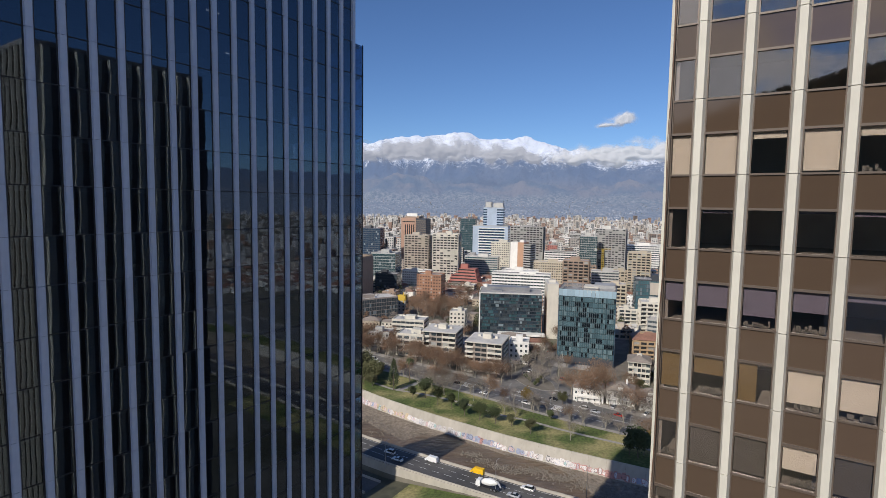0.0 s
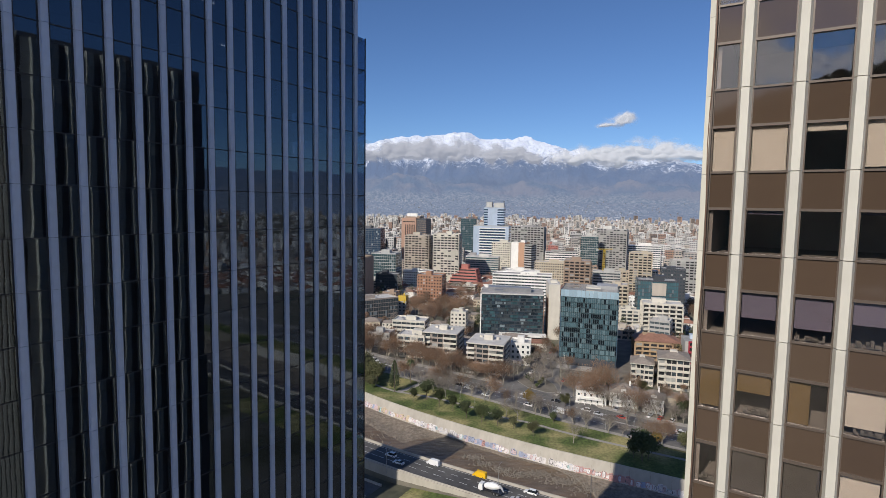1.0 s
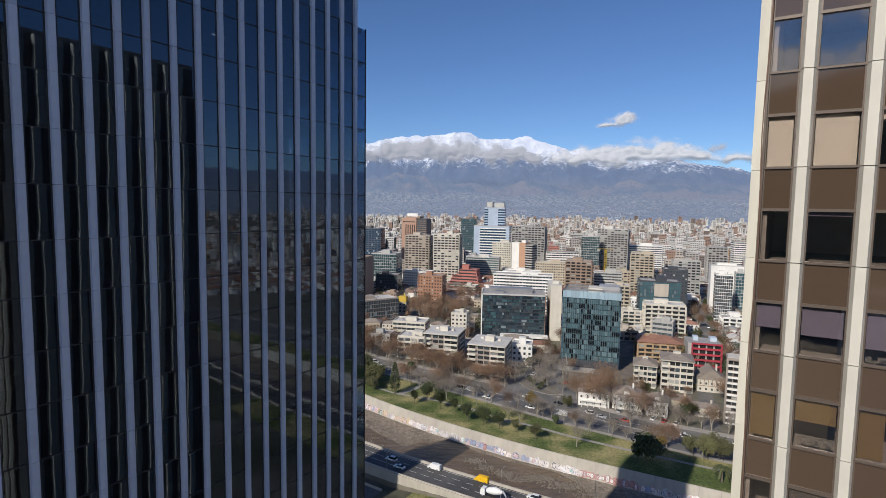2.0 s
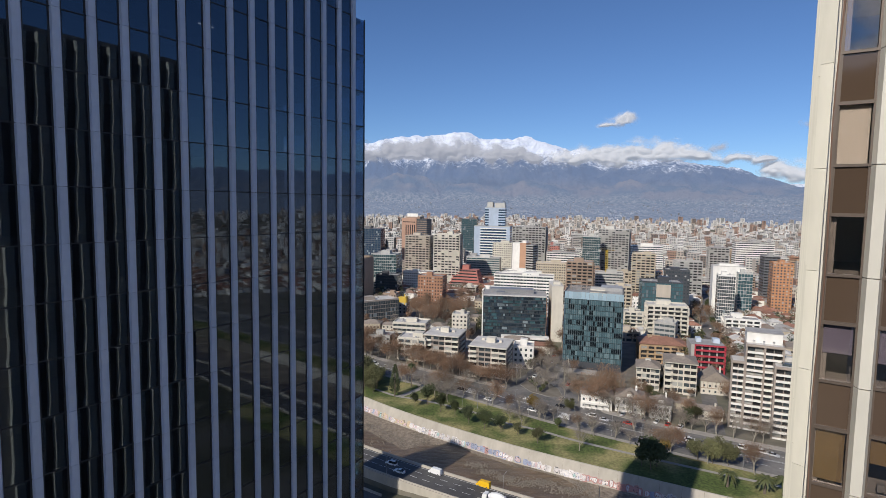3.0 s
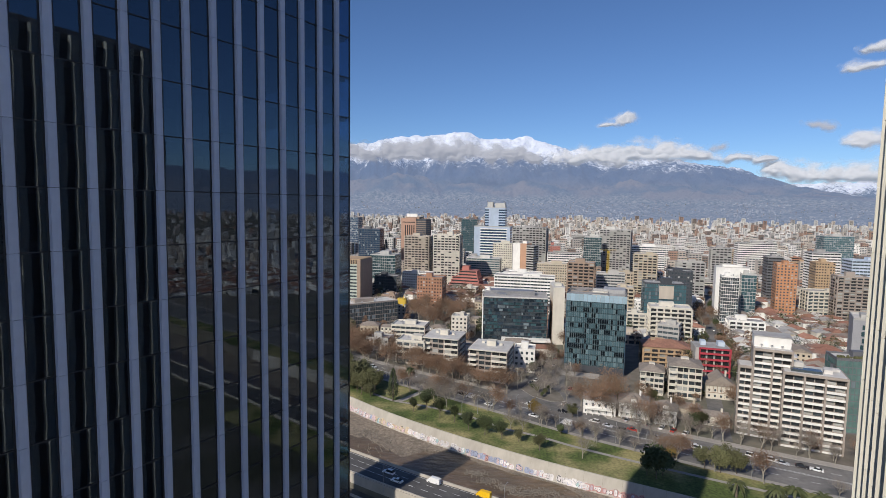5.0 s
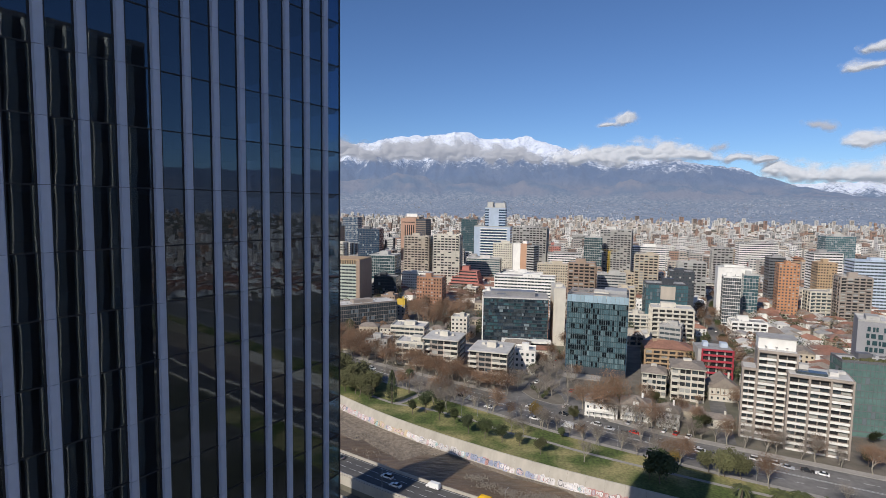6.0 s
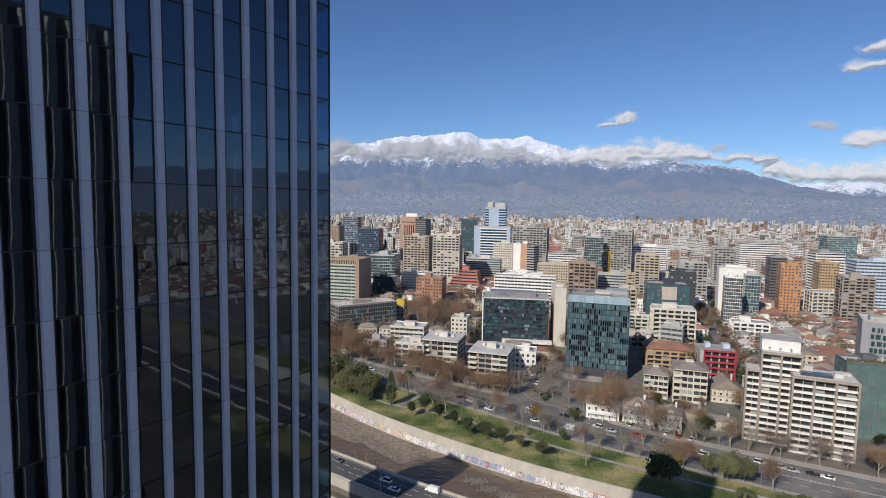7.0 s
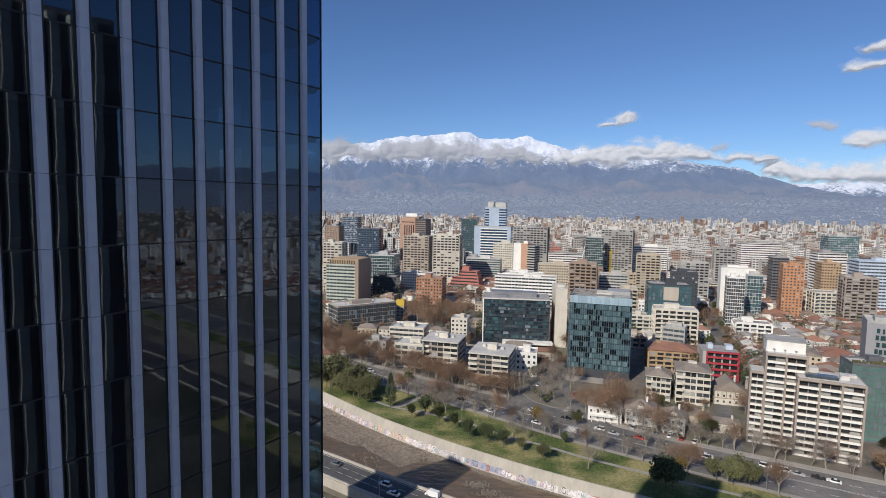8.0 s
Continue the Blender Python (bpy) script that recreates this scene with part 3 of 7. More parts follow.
# the crown above the corner's roof line
g = Geo()
g.box(LX - 21.8, LX - 2.2, -41, LY0 + LSTEP * LAST - 0.4, left_z(-3), left_z(-6))
part("crown_core", g, INTERIOR, left_tower)
g = Geo()
g.box(LX - 2.2, LX - 0.24, LY0 + LSTEP * LAST - 0.05, LY0 + LSTEP * LAST + 0.3, left_z(-3), left_z(-6))
g.box(LX - 21.8, LX - 0.4, -41, LY0 + LSTEP * LAST - 0.3, left_z(-6) - 0.3, left_z(-6))
part("crown_cap", g, FIN_BLUE, left_tower)
for j in (-4, -5):
    g = Geo()
    g.box(LX - 2.2, LX - 0.45, LY0 + LSTEP * FIRST - 11, LY0 + LSTEP * LAST - 0.3, left_z(j) - 0.32, left_z(j) + 0.06)
    part("floor_slab", g, SLAB_GREY, left_tower)

# ---- the cream and brown tower ----
RX, RY, RSTEP, RZ, RH = 1.76, 22.65, 1.9165, 105.559, 3.5
RTOP = RZ + RH * 3      # its eaves
RXC, RYB = 0.50, 46.6      # the corner of its front and the far end of its flank
FX, FY, FSTEP = 0.07, 24.065, 1.974      # the flank's ribs
right_tower = thing("office_block", "brown glass office block with cream vertical ribs and cream stone flank", "office block", GRID)
rib = Geo()
rib.prism([(-0.25, 0.30), (-0.15, 0.0), (0.15, 0.0), (0.25, 0.30)], 0.015, RH - 0.015)
rib = rib.data("rib_panel", FIN_CREAM)
RIBS = range(0, 9)
ROWS_R = range(-3, 12)
WIN = 1.94
half = RSTEP / 2
spandrel = Geo()
spandrel.box(-half + 0.30, half - 0.30, 0.345, 0.385, WIN + 0.06, RH - 0.02)
spandrel = spandrel.data("spandrel_panel", SPANDREL)
spandrel_c = Geo()
spandrel_c.box(-0.44, 0.44, 0.345, 0.385, WIN + 0.06, RH - 0.02)
spandrel_c = spandrel_c.data("spandrel_panel", SPANDREL)
for j in ROWS_R:
    z = RZ - RH * j
    for i in RIBS:
        part("rib_panel", rib, None, right_tower, at=pose(RX + RSTEP * i, RY, z - RH))


def window_unit(w):
    """Frame meshes of a window w wide between two ribs."""
    f = Geo()
    for x0, x1, z0, z1, y in ((-w, -w + 0.06, 0, RH, 0.29), (w - 0.06, w, 0, RH, 0.29), (-w, w, -0.04, 0.05, 0.27), (-w, w, WIN - 0.05, WIN + 0.06, 0.27)):
        f.box(x0, x1, y, 0.44, z0, z1)
    p = Geo()
    p.box(-w + 0.075, w - 0.075, 0.375, 0.39, 0.05, WIN - 0.05)
    return f.data("window_frame", BRONZE), p.data("window_pane", WINDOW_CLEAR)


WIDE, NARROW = window_unit(half - 0.24), window_unit(0.48)
# how far each blind is drawn, by floor and bay, with its cloth
BLINDS = {
    (0, 0): (1.0, BLIND_GREY), (2, 0): (1.0, BLIND_CREAM), (2, 1): (1.0, BLIND_CREAM), (2, 2): (0.16, BLIND_CREAM), (2, 3): (0.96, BLIND_CREAM), (2, 4): (0.2, BLIND_CREAM), (2, 5): (0.9, BLIND_CREAM),
    (3, 1): (0.08, BLIND_MAUVE), (3, 3): (0.06, BLIND_MAUVE), (3, 4): (0.1, BLIND_MAUVE),
    (4, 0): (0.52, BLIND_MAUVE), (4, 1): (0.6, BLIND_MAUVE), (4, 2): (0.72, BLIND_MAUVE), (4, 3): (0.5, BLIND_MAUVE), (4, 4): (0.14, BLIND_MAUVE), (4, 5): (0.4, BLIND_MAUVE),
    (5, 0): (0.95, BLIND_OCHRE), (5, 1): (0.47, BLIND_OCHRE), (5, 3): (0.83, BLIND_CREAM), (5, 4): (0.8, BLIND_CREAM), (5, 5): (0.7, BLIND_CREAM),
    (6, 1): (0.97, BLIND_GREY), (6, 2): (0.95, BLIND_GREY), (6, 3): (0.6, BLIND_CREAM), (6, 4): (0.93, BLIND_GREY), (7, 0): (0.3, BLIND_GREY), (7, 2): (0.5, BLIND_CREAM),
}
rng = random.Random(8)
for j in range(-2, 13):
    z = RZ - RH * j
    for i in range(0, 9):
        if i == 0:
            x, w, fr = RXC + 0.53, 0.48, NARROW
        else:
            x, w, fr = RX + RSTEP * (i - 0.5), half - 0.24, WIDE
        part("spandrel_panel", spandrel_c if i == 0 else spandrel, None, right_tower, at=pose(x, RY, z))
        win = part("window_frame", fr[0], None, right_tower, at=pose(x, RY, z))
        part("pane", fr[1], None, win, at=Matrix.Rotation(rng.gauss(0, 0.002), 4, "Z")).visible_shadow = False
        drawn, cloth = BLINDS.get((j, i), (0, None))
        if drawn:
            g = Geo()
            g.box(-w + 0.09, w - 0.09, 0.46, 0.475, 0.06 + (WIN - 0.12) * (1 - drawn), WIN - 0.05)
            part("roller_blind", g, cloth, win)
        if (j, i) == (5, 2):
            g = Geo()
            g.box(-w + 0.09, 0.1, 0.46, 0.475, 0.08, WIN - 0.05)
            part("roller_blind", g, BLIND_OCHRE, win)
        if (j, i) in ((5, 3), (5, 4), (6, 3), (6, 0), (4, 2), (4, 3), (5, 1), (2, 4)):
            g = Geo()
            for _ in range(9):
                a = rng.uniform(-w + 0.12, w - 0.3)
                g.box(a, a + rng.uniform(0.08, 0.28), 0.6, 0.8, 0.07, 0.07 + rng.uniform(0.05, 0.32))
            part("desk_clutter", g, CLUTTER, win, "papers and files on the window sill", kind="stuff")
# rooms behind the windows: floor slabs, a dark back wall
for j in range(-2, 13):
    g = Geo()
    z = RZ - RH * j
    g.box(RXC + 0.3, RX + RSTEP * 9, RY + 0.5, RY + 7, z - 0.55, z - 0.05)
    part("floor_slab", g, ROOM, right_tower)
    g = Geo()
    g.box(RXC + 0.3, RX + RSTEP * 9, RY + 0.5, RY + 7, z - 0.6, z - 0.552)
    part("office_ceiling", g, OFFICE_CEILING, right_tower)
g = Geo()
g.box(RXC + 0.3, RX + RSTEP * 11, RY + 7, RYB - 0.3, 0, RTOP)
part("core", g, OFFICE_CEILING, right_tower)
g = Geo()
g.box(RXC + 0.2, RX + RSTEP * 11, RY + 0.42, RY + 0.5, 0, RZ - RH * 12)
g.box(RX + RSTEP * 8.5, RX + RSTEP * 11, RY + 0.42, RY + 0.5, 0, RTOP)
part("lower_front", g, SPANDREL, right_tower)
g = Geo()
g.box(RX + RSTEP * 11, RX + RSTEP * 11 + 0.4, RY, RYB, 0, RTOP)
g.box(RXC + 0.4, RX + RSTEP * 11 + 0.4, RYB - 0.3, RYB, 0, RTOP)
part("rear_wall", g, STONE_CREAM, right_tower)
g = Geo()
g.box(RXC, RX + RSTEP * 11.1, RY + 0.2, RYB, RTOP, RTOP + 0.6)
part("roof", g, ROOF_GREY, right_tower)
# the corner, and the flank clad in lapped stone panels, seen edge-on
g = Geo()
g.box(RXC - 0.02, RXC + 0.06, RY + 0.12, RY + 0.5, 0, RTOP)
part("corner_strip", g, BRONZE, right_tower)
g = Geo()
g.box(FX + 0.36, RXC + 0.04, RY + 0.5, FY + 0.1, 0, RTOP)
part("corner_return", g, FIN_CREAM, right_tower)
FLANK_RIBS = 11
frib = Geo()
frib.prism([(0, 0.18), (0.45, 0), (0.45, 1.2), (0, 0.20)], 0.008, RH - 0.008)
frib = frib.data("stone_panel", STONE_CREAM)
for k in range(FLANK_RIBS):
    y = FY + FSTEP * k
    for j in range(-3, 12):
        z = RZ - RH * j
        part("stone_panel", frib, None, right_tower, at=pose(FX, y, z - RH))
g = Geo()
g.box(FX + 0.52, FX + 0.7, RY + 0.52, RYB, 0, RTOP)
part("flank_backing", g, ROOM, right_tower)
g = Geo()
for k in range(FLANK_RIBS):
    y = FY + FSTEP * k
    g.prism([(FX, y + 0.18), (FX + 0.45, y), (FX + 0.45, y + 1.2), (FX, y + 0.20)], 0, RZ - RH * 12)
for i in RIBS:
    x = RX + RSTEP * i
    g.prism([(x - 0.25, RY + 0.3), (x - 0.15, RY), (x + 0.15, RY), (x + 0.25, RY + 0.3)], 0, RZ - RH * 12)
part("lower_ribs", g, FIN_CREAM, right_tower, kind="stuff")
# a slack cable down the corner
g = Geo()
pts = [(RXC + 0.0 + 0.05 * math.sin(k * 0.9), RY + 0.06 + 0.02 * math.sin(k * 2.1), 66 + k * 1.3) for k in range(42)]
g.tube(pts, [0.022] * len(pts), 5)
part("cable", g, surface("rusty_cable", (0.17, 0.10, 0.07), 0.8), right_tower, "slack rusty cable hanging at the corner")
# ---- mountains, clouds, far hill ----


def lerp_table(table, x):
    if x <= table[0][0]:
        return table[0][1]
    for (a, p), (b, q) in zip(table, table[1:]):
        if x <= b:
            return p + (q - p) * (x - a) / (b - a)
    return table[-1][1]


RIDGE = [(-60, 0.07), (-30, 0.09), (-22.2, 0.096), (-18.9, 0.098), (-14.3, 0.108), (-11.9, 0.1187), (-9.5, 0.123), (-7.2, 0.127), (-5.4, 0.1315), (-3.5, 0.135), (-1.8, 0.125), (0, 0.122),
         (1.5, 0.121), (2.9, 0.126), (4.7, 0.118), (6.2, 0.11), (7.6, 0.101), (9, 0.103), (10.4, 0.092), (12.6, 0.0815), (15.8, 0.084), (17.9, 0.0802), (20.4, 0.0728), (22.8, 0.0674),
         (25.1, 0.0522), (26.9, 0.040), (28.6, 0.031), (30, 0.026), (31.4, 0.022), (34, 0.017), (40, 0.013), (52, 0.02), (62, 0.055), (120, 0.06)]
FAR_RIDGE = [(18, 0.03), (24, 0.040), (27, 0.038), (29, 0.0405), (31, 0.0445), (34, 0.043), (38, 0.047), (45, 0.05), (60, 0.04), (118, 0.03)]


FOOTHILLS = [(-45, 0.04), (-19, 0.045), (-14, 0.040), (-10.5, 0.057), (-6, 0.044), (-3, 0.037), (0, 0.036), (4, 0.045), (8, 0.033), (11, 0.036), (13.5, 0.047), (16, 0.037), (20, 0.033), (24, 0.025), (28, 0.017), (34, 0.012), (60, 0.01)]


def mountain_material(name, snow_from):
    """Slopes with haze painted on: scrubby plain, brown foothills, woods blued by cloud shade, and snow in the gullies
    above snow_from metres.
    """
    m = bpy.data.materials.new(name)
    m.use_nodes = True
    n, l = m.node_tree.nodes, m.node_tree.links
    p = n["Principled BSDF"]
    geo, sep = n.new("ShaderNodeNewGeometry"), n.new("ShaderNodeSeparateXYZ")
    l.new(geo.outputs["Position"], sep.inputs[0])

    def cloudiness(scale, detail, rough):
        q = n.new("ShaderNodeTexNoise")
        q.inputs["Scale"].default_value, q.inputs["Detail"].default_value, q.inputs["Roughness"].default_value = scale, detail, rough
        l.new(geo.outputs["Position"], q.inputs["Vector"])
        return q.outputs["Fac"]

    def spread(value, lo, hi, smooth=False):
        q = n.new("ShaderNodeMapRange")
        q.interpolation_type = "SMOOTHSTEP" if smooth else "LINEAR"
        q.inputs["From Min"].default_value, q.inputs["From Max"].default_value = lo, hi
        l.new(value, q.inputs["Value"])
        return q.outputs["Result"]

    def blend(fac, one, two):
        q = n.new("ShaderNodeMix")
        q.data_type = "RGBA"
        l.new(fac, q.inputs["Factor"])
        for key, c in (("A", one), ("B", two)):
            if isinstance(c, tuple):
                q.inputs[key].default_value = (*c, 1)
            else:
                l.new(c, q.inputs[key])
        return q.outputs["Result"]

    def climb(fac, by):
        """Height with a ragged margin added."""
        q = n.new("ShaderNodeMath")
        q.operation = "MULTIPLY_ADD"
        l.new(fac, q.inputs[0])
        q.inputs[1].default_value = by
        l.new(sep.outputs["Z"], q.inputs[2])
        return q.outputs[0]

    fine, patch, tiny = cloudiness(0.036, 10, 0.78), cloudiness(0.0052, 6, 0.55), cloudiness(0.06, 6, 0.65)
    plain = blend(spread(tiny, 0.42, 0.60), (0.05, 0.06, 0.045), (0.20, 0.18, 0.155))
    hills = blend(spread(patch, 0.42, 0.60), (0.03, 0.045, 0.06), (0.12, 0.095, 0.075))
    # the woods' dark blue has cloud shade and haze painted in
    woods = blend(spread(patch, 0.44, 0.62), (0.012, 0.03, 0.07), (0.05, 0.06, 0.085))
    body = blend(spread(climb(patch, 120), 195, 240), plain, hills)
    body = blend(spread(climb(patch, 160), 300, 370), body, woods) if snow_from < 800 else body
    ragged = n.new("ShaderNodeMath")
    ragged.operation = "MULTIPLY_ADD"
    l.new(patch, ragged.inputs[0])
    ragged.inputs[1].default_value = 260
    l.new(climb(fine, 420), ragged.inputs[2])
    snow = spread(ragged.outputs[0], snow_from + 318, snow_from + 402, True)
    body = blend(snow, body, (0.74, 0.745, 0.76))
    l.new(body, p.inputs["Base Color"])
    p.inputs["Roughness"].default_value, p.inputs["Specular IOR Level"].default_value = 0.95, 0.05
    bp = n.new("ShaderNodeBump")
    bp.inputs["Strength"].default_value, bp.inputs["Distance"].default_value = 0.9, 38
    l.new(fine, bp.inputs["Height"])
    l.new(bp.outputs["Normal"], p.inputs["Normal"])
    # bluish emission lays the haze of distance over every slope
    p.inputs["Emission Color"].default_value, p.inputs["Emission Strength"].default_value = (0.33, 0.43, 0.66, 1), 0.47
    return m


def mountain_range(ridge, az0, az1, steps, near, far, apron, sink=0):
    """A ridge round the horizon whose spurs and gullies run down towards the city; apron: the plain before its foot."""
    g, levels, flat = Geo(), 84, 12 if apron else 0
    for i in range(steps + 1):
        az = az0 + (az1 - az0) * i / steps
        top = 97 + lerp_table(ridge, az) * far
        for k in range(levels + 1):
            s = max(0, (k - flat) / (levels - flat))
            r = near + (far - near) * s if k >= flat else apron + (near - apron) * k / flat
            x, y = r * math.sin(radians(az)), r * math.cos(radians(az))
            base = (height_at(x, y) + (1.5 if s == 0 else 0)) if apron else height_at(x, y) - 6 if sink else 100
            base = base - 45 if apron and k == 0 else base
            bend = 3.0 * noise.noise((az * 0.12, r / 700, 5))
            spur = 1 - 2 * abs(noise.noise(((az + bend) * 0.22, r / 1900, 1.7)))
            gully = 1 - 2 * abs(noise.noise(((az + bend * 0.6) * 0.75, r / 900, 6.1)))
            rock = 1 - 1.5 * abs(noise.fractal(Vector((x / 520, y / 520, 1.7)), 0.9, 2.1, 5))
            small = noise.fractal(Vector((x / 120, y / 120, 4)), 0.8, 2.0, 5)
            rise = s ** 1.35
            z = base + (top - base) * rise
            z += (top - base) * math.sin(math.pi * s) * (0.30 * (spur - 0.5) + 0.12 * (gully - 0.5) + 0.26 * (rock - 0.6)) + small * 24 * s ** 0.7
            g.v.append((x, y, min(max(z, base + 10 * s), top + 5 + 7 * small)))
    for i in range(steps):
        for k in range(levels):
            a = i * (levels + 1) + k
            g.f.append((a, a + levels + 1, a + levels + 2, a + 1))
            g.m.append(0)
    return g


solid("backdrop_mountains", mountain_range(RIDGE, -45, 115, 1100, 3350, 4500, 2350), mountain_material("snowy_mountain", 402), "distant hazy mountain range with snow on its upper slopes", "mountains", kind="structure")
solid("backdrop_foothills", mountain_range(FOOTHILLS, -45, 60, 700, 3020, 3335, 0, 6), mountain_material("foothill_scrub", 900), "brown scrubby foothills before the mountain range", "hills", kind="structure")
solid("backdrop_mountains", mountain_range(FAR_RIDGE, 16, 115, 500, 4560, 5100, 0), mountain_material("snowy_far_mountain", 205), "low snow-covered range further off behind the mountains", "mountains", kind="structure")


def cloud_material(name, body, through, glow):
    """Vapour whose cover thins out raggedly towards its rim."""
    m = bpy.data.materials.new(name)
    m.use_nodes = True
    n, l = m.node_tree.nodes, m.node_tree.links
    n.remove(n["Principled BSDF"])
    at = n.new("ShaderNodeAttribute")
    at.attribute_name = "cover"
    geo = n.new("ShaderNodeNewGeometry")
    nz = n.new("ShaderNodeTexNoise")
    nz.inputs["Scale"].default_value, nz.inputs["Detail"].default_value, nz.inputs["Roughness"].default_value = 0.013, 6, 0.55
    l.new(geo.outputs["Position"], nz.inputs["Vector"])
    k = n.new("ShaderNodeMath")
    k.operation = "MULTIPLY_ADD"
    l.new(nz.outputs["Fac"], k.inputs[0])
    k.inputs[1].default_value = 0.9
    l.new(at.outputs["Fac"], k.inputs[2])
    r = n.new("ShaderNodeMapRange")
    r.interpolation_type = "SMOOTHSTEP"
    r.inputs["From Min"].default_value, r.inputs["From Max"].default_value, r.inputs["To Max"].default_value = 0.42, 1.15, 0.97
    l.new(k.outputs[0], r.inputs["Value"])
    bp = n.new("ShaderNodeBump")
    bp.inputs["Strength"].default_value, bp.inputs["Distance"].default_value = 0.12, 8
    l.new(nz.outputs["Fac"], bp.inputs["Height"])
    df, em, add = n.new("ShaderNodeBsdfDiffuse"), n.new("ShaderNodeEmission"), n.new("ShaderNodeAddShader")
    df.inputs["Color"].default_value = (*body, 1)
    thin, both = n.new("ShaderNodeBsdfTranslucent"), n.new("ShaderNodeAddShader")
    thin.inputs["Color"].default_value = (*through, 1)
    # emission paints in the light scattered through the vapour
    em.inputs["Color"].default_value, em.inputs["Strength"].default_value = (*glow, 1), 1.0
    l.new(bp.outputs["Normal"], df.inputs["Normal"])
    l.new(df.outputs[0], both.inputs[0])
    l.new(thin.outputs[0], both.inputs[1])
    l.new(both.outputs[0], add.inputs[0])
    l.new(em.outputs[0], add.inputs[1])
    tr, mx = n.new("ShaderNodeBsdfTransparent"), n.new("ShaderNodeMixShader")
    l.new(r.outputs["Result"], mx.inputs["Fac"])
    l.new(tr.outputs[0], mx.inputs[1])
    l.new(add.outputs[0], mx.inputs[2])
    l.new(mx.outputs[0], n["Material Output"].inputs["Surface"])
    return m


CUMULUS = cloud_material("white_cloud", (0.33, 0.33, 0.335), (0.05, 0.05, 0.05), (0.22, 0.235, 0.265))
# left bank's shade painted in as a greyer copy of the white cloud
SHADED_CLOUD = cloud_material("shaded_cloud", (0.15, 0.15, 0.155), (0.04, 0.04, 0.04), (0.26, 0.275, 0.325))
# stronger glow painted in, since its visible side is turned from the sun
MIRRORED = cloud_material("glowing_cloud", (0.17, 0.17, 0.175), (0.10, 0.10, 0.105), (0.50, 0.52, 0.56))
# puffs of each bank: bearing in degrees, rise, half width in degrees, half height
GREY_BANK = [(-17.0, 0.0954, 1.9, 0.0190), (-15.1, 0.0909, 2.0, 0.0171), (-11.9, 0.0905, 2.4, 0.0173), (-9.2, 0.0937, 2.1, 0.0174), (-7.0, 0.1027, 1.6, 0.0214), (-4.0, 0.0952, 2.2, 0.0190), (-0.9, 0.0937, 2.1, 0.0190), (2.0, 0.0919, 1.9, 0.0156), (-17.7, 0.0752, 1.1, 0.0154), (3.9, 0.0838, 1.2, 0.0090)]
WHITE_BANK = [(7.3, 0.0861, 1.7, 0.0124), (10.3, 0.0883, 1.5, 0.0157), (12.1, 0.0895, 1.6, 0.0179), (14.2, 0.0909, 1.6, 0.0195), (16.6, 0.0949, 1.3, 0.0218), (18.6, 0.0908, 1.2, 0.0175), (20.1, 0.0864, 1.0, 0.0138), (22.2, 0.0790, 1.0, 0.0091), (23.7, 0.0806, 1.0, 0.0104), (25.2, 0.0763, 0.8, 0.0067)]
LOW_BANK = [(25.8, 0.0591, 0.8, 0.0116), (27.1, 0.0561, 1.0, 0.0158), (28.7, 0.0521, 1.0, 0.0138), (30.2, 0.0533, 1.1, 0.0135), (31.9, 0.0536, 1.0, 0.0141), (33.8, 0.0564, 1.2, 0.0165), (35.8, 0.0570, 1.2, 0.0176)]
LOOSE = [(12.5, 0.1491, 1.2, 0.0117), (12.7, 0.1539, 0.7, 0.0088), (11.0, 0.1431, 0.7, 0.0049), (31.4, 0.1051, 0.8, 0.0091), (32.4, 0.1023, 0.9, 0.0122), (34.1, 0.1013, 1.3, 0.0143), (31.2, 0.2070, 0.9, 0.0092), (32.5, 0.2105, 1.0, 0.0086), (33.0, 0.2351, 1.3, 0.0080)]
WISPS = [(28.7, 0.1324, 0.9, 0.0068), (29.7, 0.1278, 0.7, 0.0067), (21.4, 0.1029, 0.8, 0.0083), (5.6, 0.0835, 1.6, 0.009)]
clouds = thing("backdrop_clouds", "low white cloud bank along the mountain range", "clouds", kind="structure")


